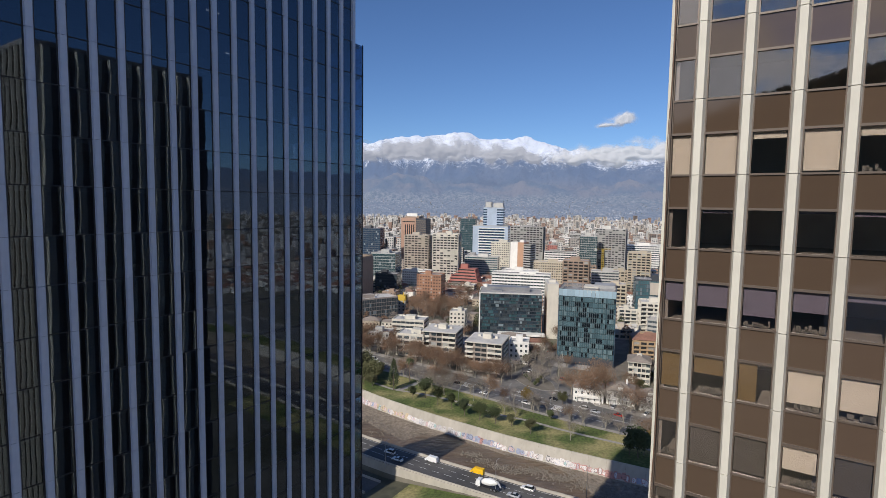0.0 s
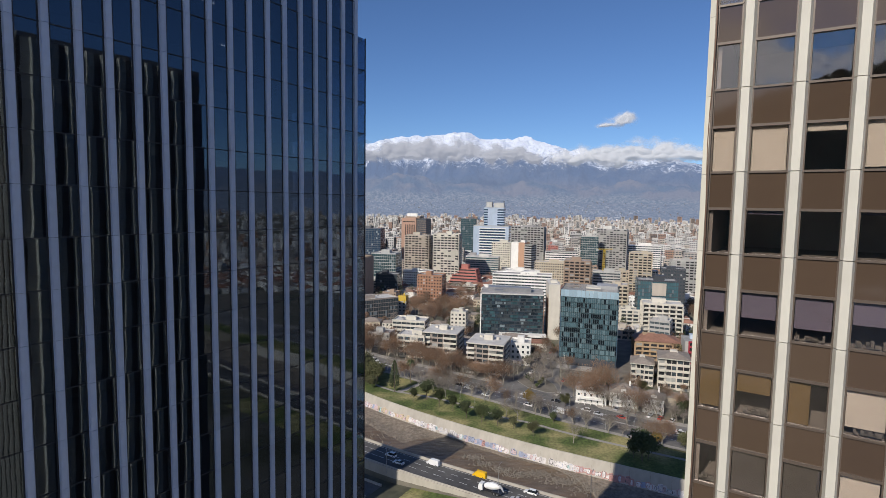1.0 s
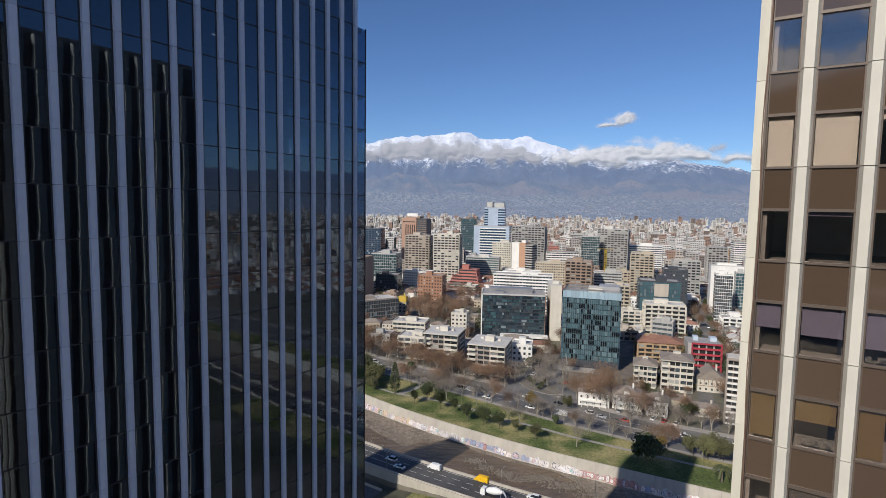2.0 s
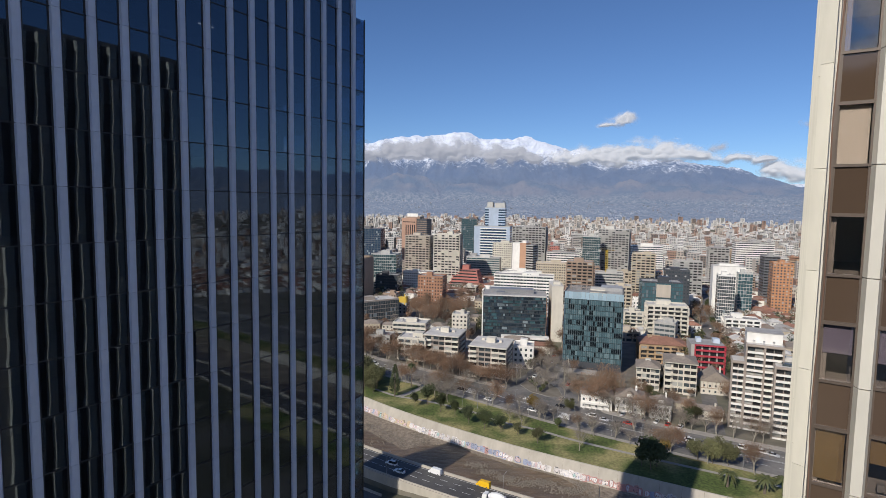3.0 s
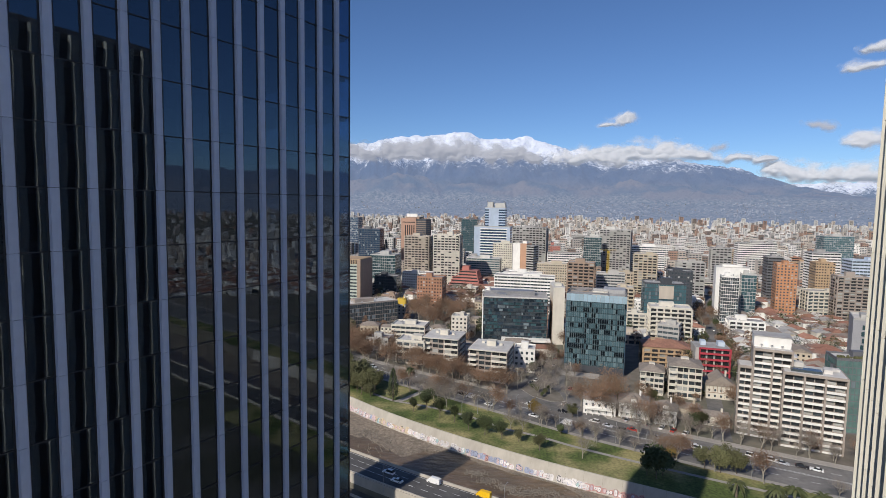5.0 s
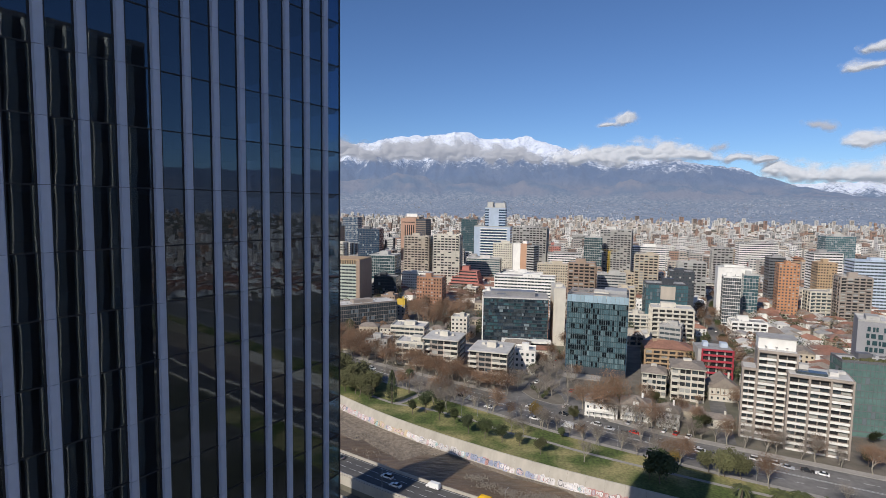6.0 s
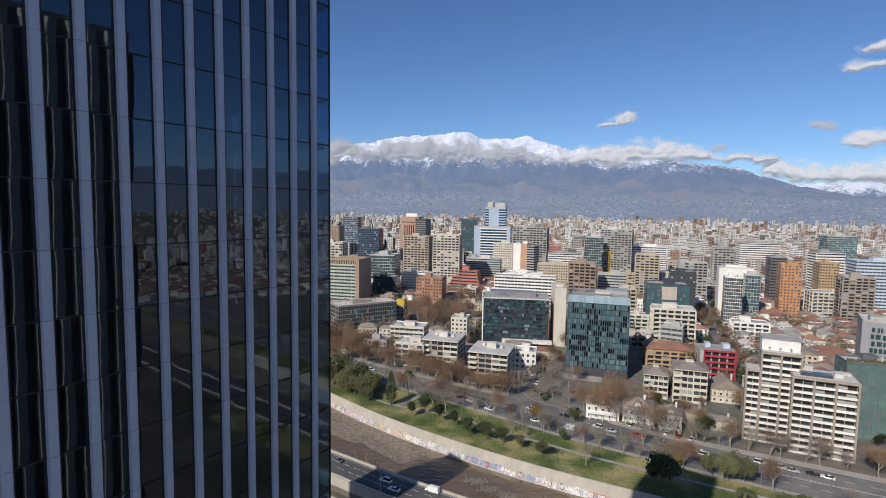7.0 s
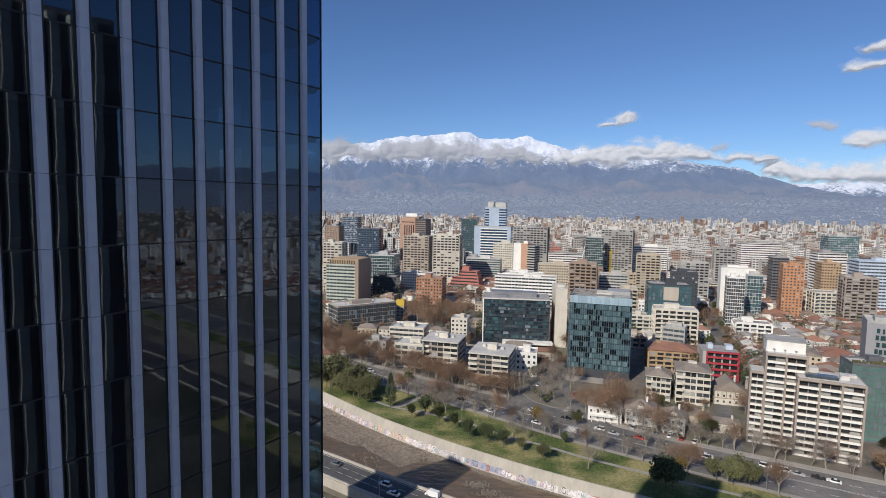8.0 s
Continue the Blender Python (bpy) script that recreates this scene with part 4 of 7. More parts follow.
def cloud_bank(puffs, mat, dist, depth, density=1.0):
    """A billowing sheet of vapour swelling towards the city wherever its puffs are thick."""
    az0, az1 = min(p[0] - 1.7 * p[2] for p in puffs), max(p[0] + 1.7 * p[2] for p in puffs)
    el0, el1 = min(p[1] - 1.7 * p[3] for p in puffs), max(p[1] + 1.7 * p[3] for p in puffs)
    na, ne = int((az1 - az0) / 0.085), int((el1 - el0) / 0.0011)
    g, cover = Geo(), []
    for i in range(na + 1):
        az = az0 + (az1 - az0) * i / na
        for k in range(ne + 1):
            el = el0 + (el1 - el0) * k / ne
            q0 = Vector((az * 0.55, el * 34, 2))
            wa = az + 0.85 * noise.noise(q0) + 0.20 * noise.noise(q0 * 3.1)
            we = el + 0.0095 * noise.noise(q0 + Vector((7, 3, 4))) + 0.002 * noise.noise(q0 * 3.3)
            total = 0.0
            for pa, pe, ha, he in puffs:
                u, w = (wa - pa) / ha, (we - pe) / he
                q = u * u + w * w * (1.7 if w < 0 else 1.0)
                if q < 6:
                    total += math.exp(-1.35 * q)
            billow = abs(noise.fractal(Vector((az * 0.62, el * 44, 3)), 1.2, 2.0, 2)) * 0.8 - 0.15
            thick = min(1.0, max(0.0, total * 1.15 - 0.12))
            gaps = noise.fractal(Vector((az * 0.45, el * 40, 12)), 0.8, 2.0, 4)
            cover.append((total * 1.05 + (0.3 * billow + 0.5 * gaps) * min(1, total * 3)) * density)
            r = dist - depth * math.sqrt(thick) - depth * 0.45 * billow * min(1, thick * 2)
            g.v.append((r * math.sin(radians(az)), r * math.cos(radians(az)), 97 + el * r))
    for i in range(na):
        for k in range(ne):
            a = i * (ne + 1) + k
            if max(cover[a], cover[a + 1], cover[a + ne + 1], cover[a + ne + 2]) > 0.05:
                g.f.append((a, a + ne + 1, a + ne + 2, a + 1))
                g.m.append(0)
    ob = part("cloud_bank", g, mat, clouds)
    ob.data.polygons.foreach_set("use_smooth", [True] * len(ob.data.polygons))
    ob.data.attributes.new("cover", "FLOAT", "POINT").data.foreach_set("value", cover)


cloud_bank(GREY_BANK, SHADED_CLOUD, 3320, 70, 0.84)
cloud_bank(WHITE_BANK, CUMULUS, 3310, 70, 0.9)
cloud_bank(LOW_BANK, CUMULUS, 3330, 60, 0.95)
cloud_bank(LOOSE, CUMULUS, 3300, 36, 0.8)
cloud_bank(WISPS, SHADED_CLOUD, 3290, 14, 0.5)

# more cloud behind the camera, mirrored in the glass
g = Geo()
cover = []
for i in range(169):
    az = 112 + 168 * i / 168
    for k in range(57):
        el = 0.08 + 0.5 * k / 56
        g.v.append((3300 * math.sin(radians(az)), 3300 * math.cos(radians(az)), 97 + el * 3300))
        cover.append(0.52 + 1.1 * noise.fractal(Vector((az * 0.09, el * 11, 9)), 0.9, 2.0, 4) - 4.0 * max(0, el - 0.36))
for i in range(168):
    for k in range(56):
        a = i * 57 + k
        g.f.append((a, a + 57, a + 58, a + 1))
        g.m.append(0)
cl = part("cloud_bank", g, MIRRORED, clouds)
cl.data.attributes.new("cover", "FLOAT", "POINT").data.foreach_set("value", cover)

# the wooded hill behind the camera, which the glass mirrors
g = Geo()
HN_, HM_, HILL = 120, 26, 290
WOODED = surface("wooded_hillside", (0.11, 0.115, 0.07), 0.95, vary=0.5, fine=0.06, broad=0.01)
for i in range(HN_ + 1):
    for k in range(HM_ + 1):
        u, w = i / HN_ * 2 - 1, k / HM_ * 2 - 1
        z = HILL * math.exp(-2.0 * (u - 0.25) ** 2) * max(0, 1 - w * w) ** 1.4
        z += noise.fractal(Vector((u * 14, w * 5, 2)), 1.0, 2.0, 5) * 0.10 * z + 4 * noise.noise((u * 80, w * 30, 0)) * (z > 20)
        g.v.append((u * 1100, -900 + w * 380, z - 1))
for i in range(HN_):
    for k in range(HM_):
        a = i * (HM_ + 1) + k
        g.f.append((a, a + HM_ + 1, a + HM_ + 2, a + 1))
        g.m.append(0)
rng = random.Random(5)
for _ in range(2600):
    u, w = rng.uniform(-0.34, 0.36), rng.uniform(-0.05, 0.4)
    z = HILL * math.exp(-2.0 * (u - 0.25) ** 2) * (1 - w * w) ** 1.4 * 1.02 - 3
    c, s = Vector((u * 1100, -900 + w * 380, z)), rng.uniform(4, 8)
    for _ in range(9):
        p = c + Vector((rng.gauss(0, 0.5), rng.gauss(0, 0.5), rng.uniform(0.2, 2.4))) * s
        a = Vector((rng.gauss(0, 1), rng.gauss(0, 1), rng.gauss(0, 1))).normalized() * s * 0.7
        b = a.orthogonal().normalized() * s * 0.45
        g.face([p - a, p - b, p + a, p + b])
solid("backdrop_hill", g, WOODED, "wooded hill on the other side of the city", "hill", GRID, kind="structure")

# ---- buildings ----
FOOT = []      # plan circles already built on
WORD = {"WHITE": "white", "CREAM": "cream", "BEIGE": "beige", "SAND": "sand-coloured", "SAGE": "sage green", "BROWN": "brown", "TAUPE": "taupe", "BRICK": "red-brown brick", "ORANGEBRICK": "orange brick",
        "REDWALL": "dull red", "OCHRE": "ochre", "YELLOWWALL": "pale yellow", "GREYWALL": "grey", "CONCRETE": "grey concrete", "PALEBLUE": "pale blue", "DARKCLAD": "dark grey", "BLACKCLAD": "black-clad", "SCARLET": "scarlet"}
WORD = {WALLS[k].name: v for k, v in WORD.items()}
STYLE = {"band": "office building with long window bands", "punched": "block with rows of small windows", "balcony": "apartment block with stacked balconies", "curtain": "office building with a glass curtain wall"}


def footprint(x, y, yaw, w, d):
    c = Vector((x, y)) + Vector((math.cos(radians(yaw)), math.sin(radians(yaw)))) * w / 2 + Vector((-math.sin(radians(yaw)), math.cos(radians(yaw)))) * d / 2
    FOOT.append((c.x, c.y, math.hypot(w, d) / 2))


def roofscape(root, w, d, h, rng, roof=None):
    """Parapet, stair head and small plant on a flat roof."""
    if root.matrix_world.translation.y > 640 or root.location.length > 640:
        g = Geo()
        g.box(0, w, 0, d, h - 0.15, h + 0.3)
        bx, by = rng.uniform(0.15, 0.5) * w, rng.uniform(0.2, 0.45) * d
        g.box(bx, bx + w * 0.3, by, by + d * 0.35, h, h + rng.uniform(2.2, 4.2))
        for _ in range(4):
            a, b, s = rng.uniform(0.08, 0.85) * w, rng.uniform(0.1, 0.85) * d, rng.uniform(0.5, 1.4)
            g.box(a, a + s, b, b + s, h + 0.3, h + rng.uniform(0.8, 1.8))
        part("roof", g, roof or rng.choice((ROOF_GREY, ROOF_PALE, wall_of[root])), root)
        return
    g = Geo()
    g.box(0.25, w - 0.25, 0.25, d - 0.25, h - 0.15, h + 0.08)
    part("roof", g, roof or rng.choice((ROOF_GREY, ROOF_PALE)), root)
    g = Geo()
    for x0, x1, y0, y1 in ((0, w, 0, 0.3), (0, w, d - 0.3, d), (0, 0.3, 0.3, d - 0.3), (w - 0.3, w, 0.3, d - 0.3)):
        g.box(x0, x1, y0, y1, h - 0.02, h + 0.9)
    part("parapet", g, wall_of[root], root)
    bw, bd = w * rng.uniform(0.2, 0.38), d * rng.uniform(0.25, 0.45)
    bx, by = rng.uniform(0.15, 0.5) * w, rng.uniform(0.2, 0.45) * d
    g = Geo()
    g.box(bx, bx + bw, by, by + bd, h, h + rng.uniform(2.2, 4.2))
    part("stair_head", g, wall_of[root], root)
    g = Geo()
    for _ in range(rng.randint(3, 7)):
        a, b, s = rng.uniform(0.08, 0.85) * w, rng.uniform(0.1, 0.85) * d, rng.uniform(0.5, 1.4)
        g.box(a, a + s, b, b + s * rng.uniform(0.7, 1.6), h + 0.08, h + 0.08 + rng.uniform(0.5, 1.5))
    part("roof_plant", g, METAL_PAINT, root, kind="stuff")


OFFICE_BLIND = surface("blue_grey_office_blind", (0.17, 0.21, 0.23), 0.3, vary=0.2, island=0.3)
METAL_PAINT = surface("grey_painted_metal", (0.36, 0.36, 0.36), 0.6, vary=0.2)
wall_of = {}
SHARED = {}


def shared_box(name, sx, sy, sz, mat):
    """Mesh data of a box sx by sy by sz about its lower middle, one for all alike."""
    key = (name, round(sx, 2), round(sy, 2), round(sz, 2), mat.name)
    if key not in SHARED:
        g = Geo()
        g.box(-sx / 2, sx / 2, -sy / 2, sy / 2, 0, sz)
        SHARED[key] = g.data(name, mat)
    return SHARED[key]


def block(x, y, yaw, w, h, d, style, wall, glass, floors, single=False, roof=None, group="", name=None, label=None):
    """A building by its front-left corner, front bearing, width, height and depth. single: every window an object."""
    rng = random.Random(int(x * 13 + y * 7))
    footprint(x, y, yaw, w, d)
    label = label or "%s %s" % (WORD.get(wall.name, "grey"), STYLE[style])
    root = thing(name or ("apartment_building" if style == "balcony" else "office_building" if style in ("band", "curtain") else "building"), label, "building", pose(x, y, height_at(x, y), 0, 0, yaw), group)
    wall_of[root] = wall
    g = Geo()
    g.box(0, w, 0, d, -1, h - 0.1)
    part("wall", g, wall, root)
    floors = max(floors, round(h / 3.0))
    fh = h / floors
    panes, dull, slabs = Geo(), Geo(), Geo()
    faces = ((w, lambda a, e: (a, -e), 0), (d, lambda a, e: (-e, a), 1), (d, lambda a, e: (w + e, a), 1))
    for length, put, turn in faces:
        def bar(geo, a0, a1, e0, e1, z0, z1):
            (x0, y0), (x1, y1) = put(a0, e0), put(a1, e1)
            geo.box(min(x0, x1), max(x0, x1), min(y0, y1), max(y0, y1), z0, z1)
        for k in range(floors):
            z = fh * k
            if k == 0 and h > 14:
                bar(panes, length * 0.06, length * 0.94, -0.02, 0.03, 0.6, fh * 0.8)
                continue
            if style == "band":
                bar(panes, 0.5, length - 0.5, -0.02, 0.04, z + fh * 0.34, z + fh * 0.80)
                bar(slabs, -0.02, length + 0.02, 0.0, 0.14, z + fh * 0.82, z + fh * 0.96)
                n = max(2, int(length / 3.2))
                for q in range(1, n):
                    bar(slabs, length * q / n - 0.1, length * q / n + 0.1, 0.0, 0.09, z + fh * 0.34, z + fh * 0.80)
            elif style == "curtain":
                n = max(3, int(length / (1.5 if root.location.length < 520 else 2.2)))
                for q in range(n):
                    a = length * q / n
                    geo = dull if rng.random() < 0.08 else panes
                    bar(geo, a + 0.10, a + length / n - 0.10, -0.02, 0.05, z + 0.12, z + fh - 0.32)
            elif style == "punched":
                n = max(2, int(length / 2.5))
                for q in range(n):
                    a = length * (q + 0.5) / n
                    ww = min(1.35, length / n * 0.52)
                    geo = dull if rng.random() < 0.12 else panes
                    bar(geo, a - ww / 2, a + ww / 2, -0.02, 0.04, z + fh * 0.30, z + fh * 0.76)
                    bar(slabs, a - ww / 2 - 0.1, a + ww / 2 + 0.1, 0.0, 0.12, z + fh * 0.25, z + fh * 0.30)
            else:
                n = max(2, int(length / 4.2))
                for q in range(n):
                    a = length * (q + 0.5) / n
                    ww = length / n * 0.74
                    bar(panes if rng.random() > 0.2 else dull, a - ww / 2, a + ww / 2, -0.02, 0.03, z + fh * 0.12, z + fh * 0.80)
                if turn == 0 or rng.random() < 0.9:
                    a0 = length * (0.04 if turn == 0 else 0.25)
                    bar(slabs, a0, length - a0, 0.0, 1.15, z - 0.08, z + 0.12)
                    bar(slabs, a0, length - a0, 1.07, 1.15, z + 0.12, z + fh * 0.34)
                if k == 1:
                    for q in range(n + 1):
                        bar(slabs, max(0, length * q / n - 0.22), min(length, length * q / n + 0.22), 0.0, 0.55, 0, h - 0.2)
    part("glazing", panes, glass, root, kind="stuff")
    if dull.v and root.location.length > 620:
        part("glazing", dull, OFFICE_BLIND, root, kind="stuff") if style == "curtain" else None
    elif dull.v:
        part("curtained_glazing", dull, OFFICE_BLIND if style == "curtain" else CURTAIN, root, kind="stuff")
    if slabs.v:
        part("ledge_course" if style != "balcony" else "balcony_course", slabs, wall, root, kind="stuff")
    roofscape(root, w, d, h, rng, roof)
    return root


def office_teal(x, y, yaw, w, h, d):
    """The teal curtain-wall block: every pane an object, with a pergola frame on its roof."""
    footprint(x, y, yaw, w, d)
    root = thing("office_building", "teal glass office block with a chequered curtain wall", "office building", pose(x, y, 0, 0, 0, yaw))
    wall_of[root] = DARKCLAD
    g = Geo()
    g.box(0.3, w - 0.3, 0.3, d, 0, h - 4.6)
    part("wall", g, BLACKCLAD, root)
    rng = random.Random(21)
    floors, cols = 12, 28
    fh, cw = (h - 9.5) / floors, w / cols
    front = shared_box("pane", cw - 0.16, 0.16, fh - 0.62, surface("teal_pane", (0.068, 0.118, 0.138), 0.12, vary=0.25, island=0.25))
    light = shared_box("pane", cw - 0.16, 0.17, fh - 0.62, surface("pale_teal_pane", (0.125, 0.185, 0.205), 0.14, vary=0.2, island=0.25))
    dark = shared_box("pane", cw - 0.16, 0.06, fh - 0.62, surface("black_pane", (0.010, 0.015, 0.020), 0.1, vary=0.2))
    for k in range(floors):
        shut = False
        for q in range(cols):
            shut = rng.random() < ((0.6 if shut else 0.22) if k not in (0, 1, 11) else 0.12)
            me = dark if shut else rng.choices((front, light), (3, 1))[0]
            part("pane", me, None, root, at=pose(cw * (q + 0.5), 0.26, 5 + fh * k + 0.31))
    g = Geo()
    for k in range(floors + 1):
        g.box(0, w, 0.18, 0.4, 5 + fh * k - 0.30, 5 + fh * k + 0.28)
    part("spandrel_grid", g, surface("petrol_spandrel", (0.045, 0.07, 0.08), 0.2, vary=0.2), root, kind="stuff")
    g = Geo()
    for q in range(cols + 1):
        g.box(cw * q - 0.045, cw * q + 0.045, 0.10, 0.4, 4.7, h - 4.4)
    part("mullion_grid", g, surface("pale_teal_metal", (0.15, 0.195, 0.215), 0.35, vary=0.15), root, kind="stuff")
    # pale fluted band at the top
    me = shared_box("top_panel", cw * 2 - 0.12, 0.3, 4.2, surface("pale_blue_fluted_glass", (0.32, 0.43, 0.50), 0.25, vary=0.12, island=0.1))
    for q in range(cols // 2):
        part("top_panel", me, None, root, at=pose(cw * (2 * q + 1), 0.2, h - 4.3))
    for q in range(9):
        part("side_panel", shared_box("side_panel", 0.2, d / 9 - 0.15, h - 1, GLASS_BLUE), None, root, at=pose(w - 0.2, d * (q + 0.5) / 9, 0.5))
        part("side_panel", shared_box("side_panel", 0.2, d / 9 - 0.15, h - 1, GLASS_BLUE), None, root, at=pose(0.2, d * (q + 0.5) / 9, 0.5))
    g = Geo()
    g.box(0.3, w - 0.3, 0.5, d, h - 4.6, h - 3.2)
    part("roof", g, ROOF_GREY, root)
    for q in range(7):
        g = Geo()
        yy = 0.3 + (d - 0.6) * q / 6
        g.box(0.1, w - 0.1, yy - 0.12, yy + 0.12, h - 0.5, h - 0.1)
        part("roof_beam", g, METAL_GREY, root)
    for xx in (0.0, w - 0.35):
        g = Geo()
        g.box(xx, xx + 0.35, 0.1, d, h - 4.4, h)
        part("roof_frame", g, BLACKCLAD, root)
    g = Geo()
    g.box(w * 0.42, w * 0.68, d * 0.35, d * 0.75, h - 4.4, h + 0.6)
    part("stair_head", g, CREAM, root)
    g = Geo()
    g.box(w * 0.6, w * 0.97, d * 0.45, d * 0.9, h - 4.4, h + 1.6)
    part("plant_room", g, METAL_PAINT, root)
    g = Geo()
    for q in range(8):
        g.box(1 + (w - 2.6) * q / 7, 1.6 + (w - 2.6) * q / 7, 0.35, 1.0, 0, 5)
    part("colonnade", g, CONCRETE, root, kind="stuff")
    g = Geo()
    g.box(-4, w * 0.6, -9, -0.3, 0, 0.45)
    part("forecourt_terrace", g, PAVING, root)
    return root


NAVY_PANE = surface("navy_glass", (0.03, 0.045, 0.06), 0.12, vary=0.3, fine=0.5, broad=0.2, island=0.4)


def office_glass(x, y, yaw, w, h, d):
    """The low dark office block with slanted window bands and a brick-coloured flank."""
    footprint(x, y, yaw, w, d)
    root = thing("office_building", "dark glass office block with slanting window bands and pale roof edge", "office building", pose(x, y, 0, 0, 0, yaw))
    g = Geo()
    g.box(0.2, w - 0.2, 0.3, d, 0, h - 0.6)
    part("wall", g, BLACKCLAD, root)
    rng = random.Random(4)
    n, fh = 12, (h - 4) / 12
    for k in range(n):
        q = 0.4
        while q < w - 1:
            L = rng.choice((1.2, 1.2, 1.6, 2.4, 3.6))
            e = min(w - 0.4, q + L)
            g = Geo()
            z = 3.2 + fh * k + 0.012 * q
            z1 = z + fh * rng.choice((0.62, 0.72, 0.82))
            g.box(q + 0.05, e - 0.05, 0.1, 0.35, z, z1)
            part("pane", g, rng.choices((NAVY_PANE, GLASS_TEAL, GLASS_GREY, OFFICE_BLIND), (6, 4, 3, 0.7))[0], root)
            q = e
    for k in range(n + 1):
        g = Geo()
        g.box(0, w, 0.0, 0.42, 3.2 + fh * k - 0.34, 3.2 + fh * k - 0.12)
        part("spandrel", g, NAVY_PANE, root)
    g = Geo()
    g.box(-0.5, 0.3, -0.3, d, 0, h)
    part("end_frame", g, WHITE, root)
    g = Geo()
    g.box(w * 0.3, w + 2, -7, 0.05, 0, 4.6)
    part("podium", g, WHITE, root)
    g = Geo()
    g.box(w * 0.3, w + 2, -7.06, -6.98, 1.2, 3.2)
    part("podium_glazing", g, GLASS_DARK, root)
    g = Geo()
    g.box(w - 0.25, w + 0.1, 0.2, d, 0, h)
    part("flank", g, BRICK, root)
    g = Geo()
    g.box(-0.3, w + 0.1, -0.4, d, h - 0.7, h)
    part("roof", g, ROOF_PALE, root)
    g = Geo()
    g.box(0.6, w - 0.6, 0.8, d - 0.6, h, h + 0.12)
    part("roof_deck", g, ROOF_GREY, root)
    for a, b, c, e, z in ((0.1, 0.6, 0.5, 0.85, 2.6), (0.58, 0.8, 0.3, 0.6, 3.4), (0.2, 0.35, 0.2, 0.4, 1.4)):
        g = Geo()
        g.box(w * a, w * b, d * c, d * e, h + 0.12, h + z)
        part("plant_room", g, METAL_GREY, root)
    return root


def apartments(x, y, yaw, w, h, d, label="cream five-storey apartment house with deep balconies and flat roof"):
    """A low apartment house: each balcony, window and roof box on its own."""
    footprint(x, y, yaw, w, d)
    root = thing("apartment_house", label, "apartment house", pose(x, y, 0, 0, 0, yaw), "low apartment houses")
    floors, wrng = max(3, round(h / 3.1)), random.Random(int(x * 3 + 500))
    fh = (h - 0.6) / floors
    g = Geo()
    g.box(0, w, 1.3, d, 0, h - 0.5)
    part("wall", g, TAUPE if w > 18 else CREAM, root)
    g = Geo()
    g.box(-0.4, w + 0.4, -0.3, d + 0.3, h - 0.5, h)
    part("roof", g, CREAM, root)
    g = Geo()
    g.box(0.2, w - 0.2, 0.3, d - 0.3, h, h + 0.08)
    part("roof_deck", g, ROOF_PALE, root)
    for a, b, c, e, z in ((0.38, 0.62, 0.4, 0.6, 3.0), (0.7, 0.78, 0.5, 0.58, 1.4), (0.2, 0.28, 0.6, 0.66, 1.2)):
        g = Geo()
        g.box(w * a, w * b, d * c, d * e, h + 0.08, h + z)
        part("roof_box", g, CREAM, root)
    for k in range(floors):
        z = fh * k
        for a, b, out in ((0.0, 0.22, 0.9), (0.60, 1.0, 0.0)):
            g = Geo()
            g.box(w * a, w * b, -out + 0.2, 1.3, z + 0.0, z + 0.25)
            g.box(w * a, w * b, -out + 0.1, -out + 0.25, z - 0.1, z + fh * 0.40)
            part("balcony", g, CREAM, root)
        for a, b in ((0.03, 0.2), (0.27, 0.42), (0.44, 0.58), (0.62, 0.79), (0.81, 0.98)):
            part("window", shared_box("window", w * (b - a), 0.1, fh * 0.62, wrng.choices((GLASS_DARK, GLASS_GREY, CURTAIN), (5, 3, 1.2))[0]), None, root, at=pose(w * (a + b) / 2, 1.28, z + fh * 0.25))
        for q in range(5):
            part("window", shared_box("window", 0.1, d * 0.11, fh * 0.42, GLASS_DARK), None, root, at=pose(w + 0.01, d * (0.2 + 0.16 * q), z + fh * 0.35))
            part("window", shared_box("window", 0.1, d * 0.11, fh * 0.42, GLASS_DARK), None, root, at=pose(-0.01, d * (0.2 + 0.16 * q), z + fh * 0.35))
        g = Geo()
        g.box(w, w + 0.5, d * 0.3, d * 0.75, z - 0.1, z + 0.9)
        part("side_balcony", g, CREAM, root)
    return root


def hip_roof(g, w, d, z, rise, over=0.5):
    lo, r = -over, min(w, d) / 2
    a = [(lo, lo, z), (w + over, lo, z), (w + over, d + over, z), (lo, d + over, z)]
    p, q = ((r, d / 2, z + rise), (w - r, d / 2, z + rise)) if w >= d else ((w / 2, r, z + rise), (w / 2, d - r, z + rise))
    if w >= d:
        g.face([a[0], a[1], q, p]), g.face([a[1], a[2], q]), g.face([a[2], a[3], p, q]), g.face([a[3], a[0], p])
    else:
        g.face([a[0], a[1], p]), g.face([a[1], a[2], q, p]), g.face([a[2], a[3], q]), g.face([a[3], a[0], p, q])
    g.face(a[::-1])


def gable_roof(g, w, d, z, rise, over=0.4):
    a, b, c, e = (-over, -over, z), (w + over, -over, z), (w + over, d + over, z), (-over, d + over, z)
    p, q = (w / 2, -over, z + rise), (w / 2, d + over, z + rise)
    g.face([a, p, q, e]), g.face([b, c, q, p]), g.face([a, b, p]), g.face([c, e, q]), g.face([a, e, c, b])


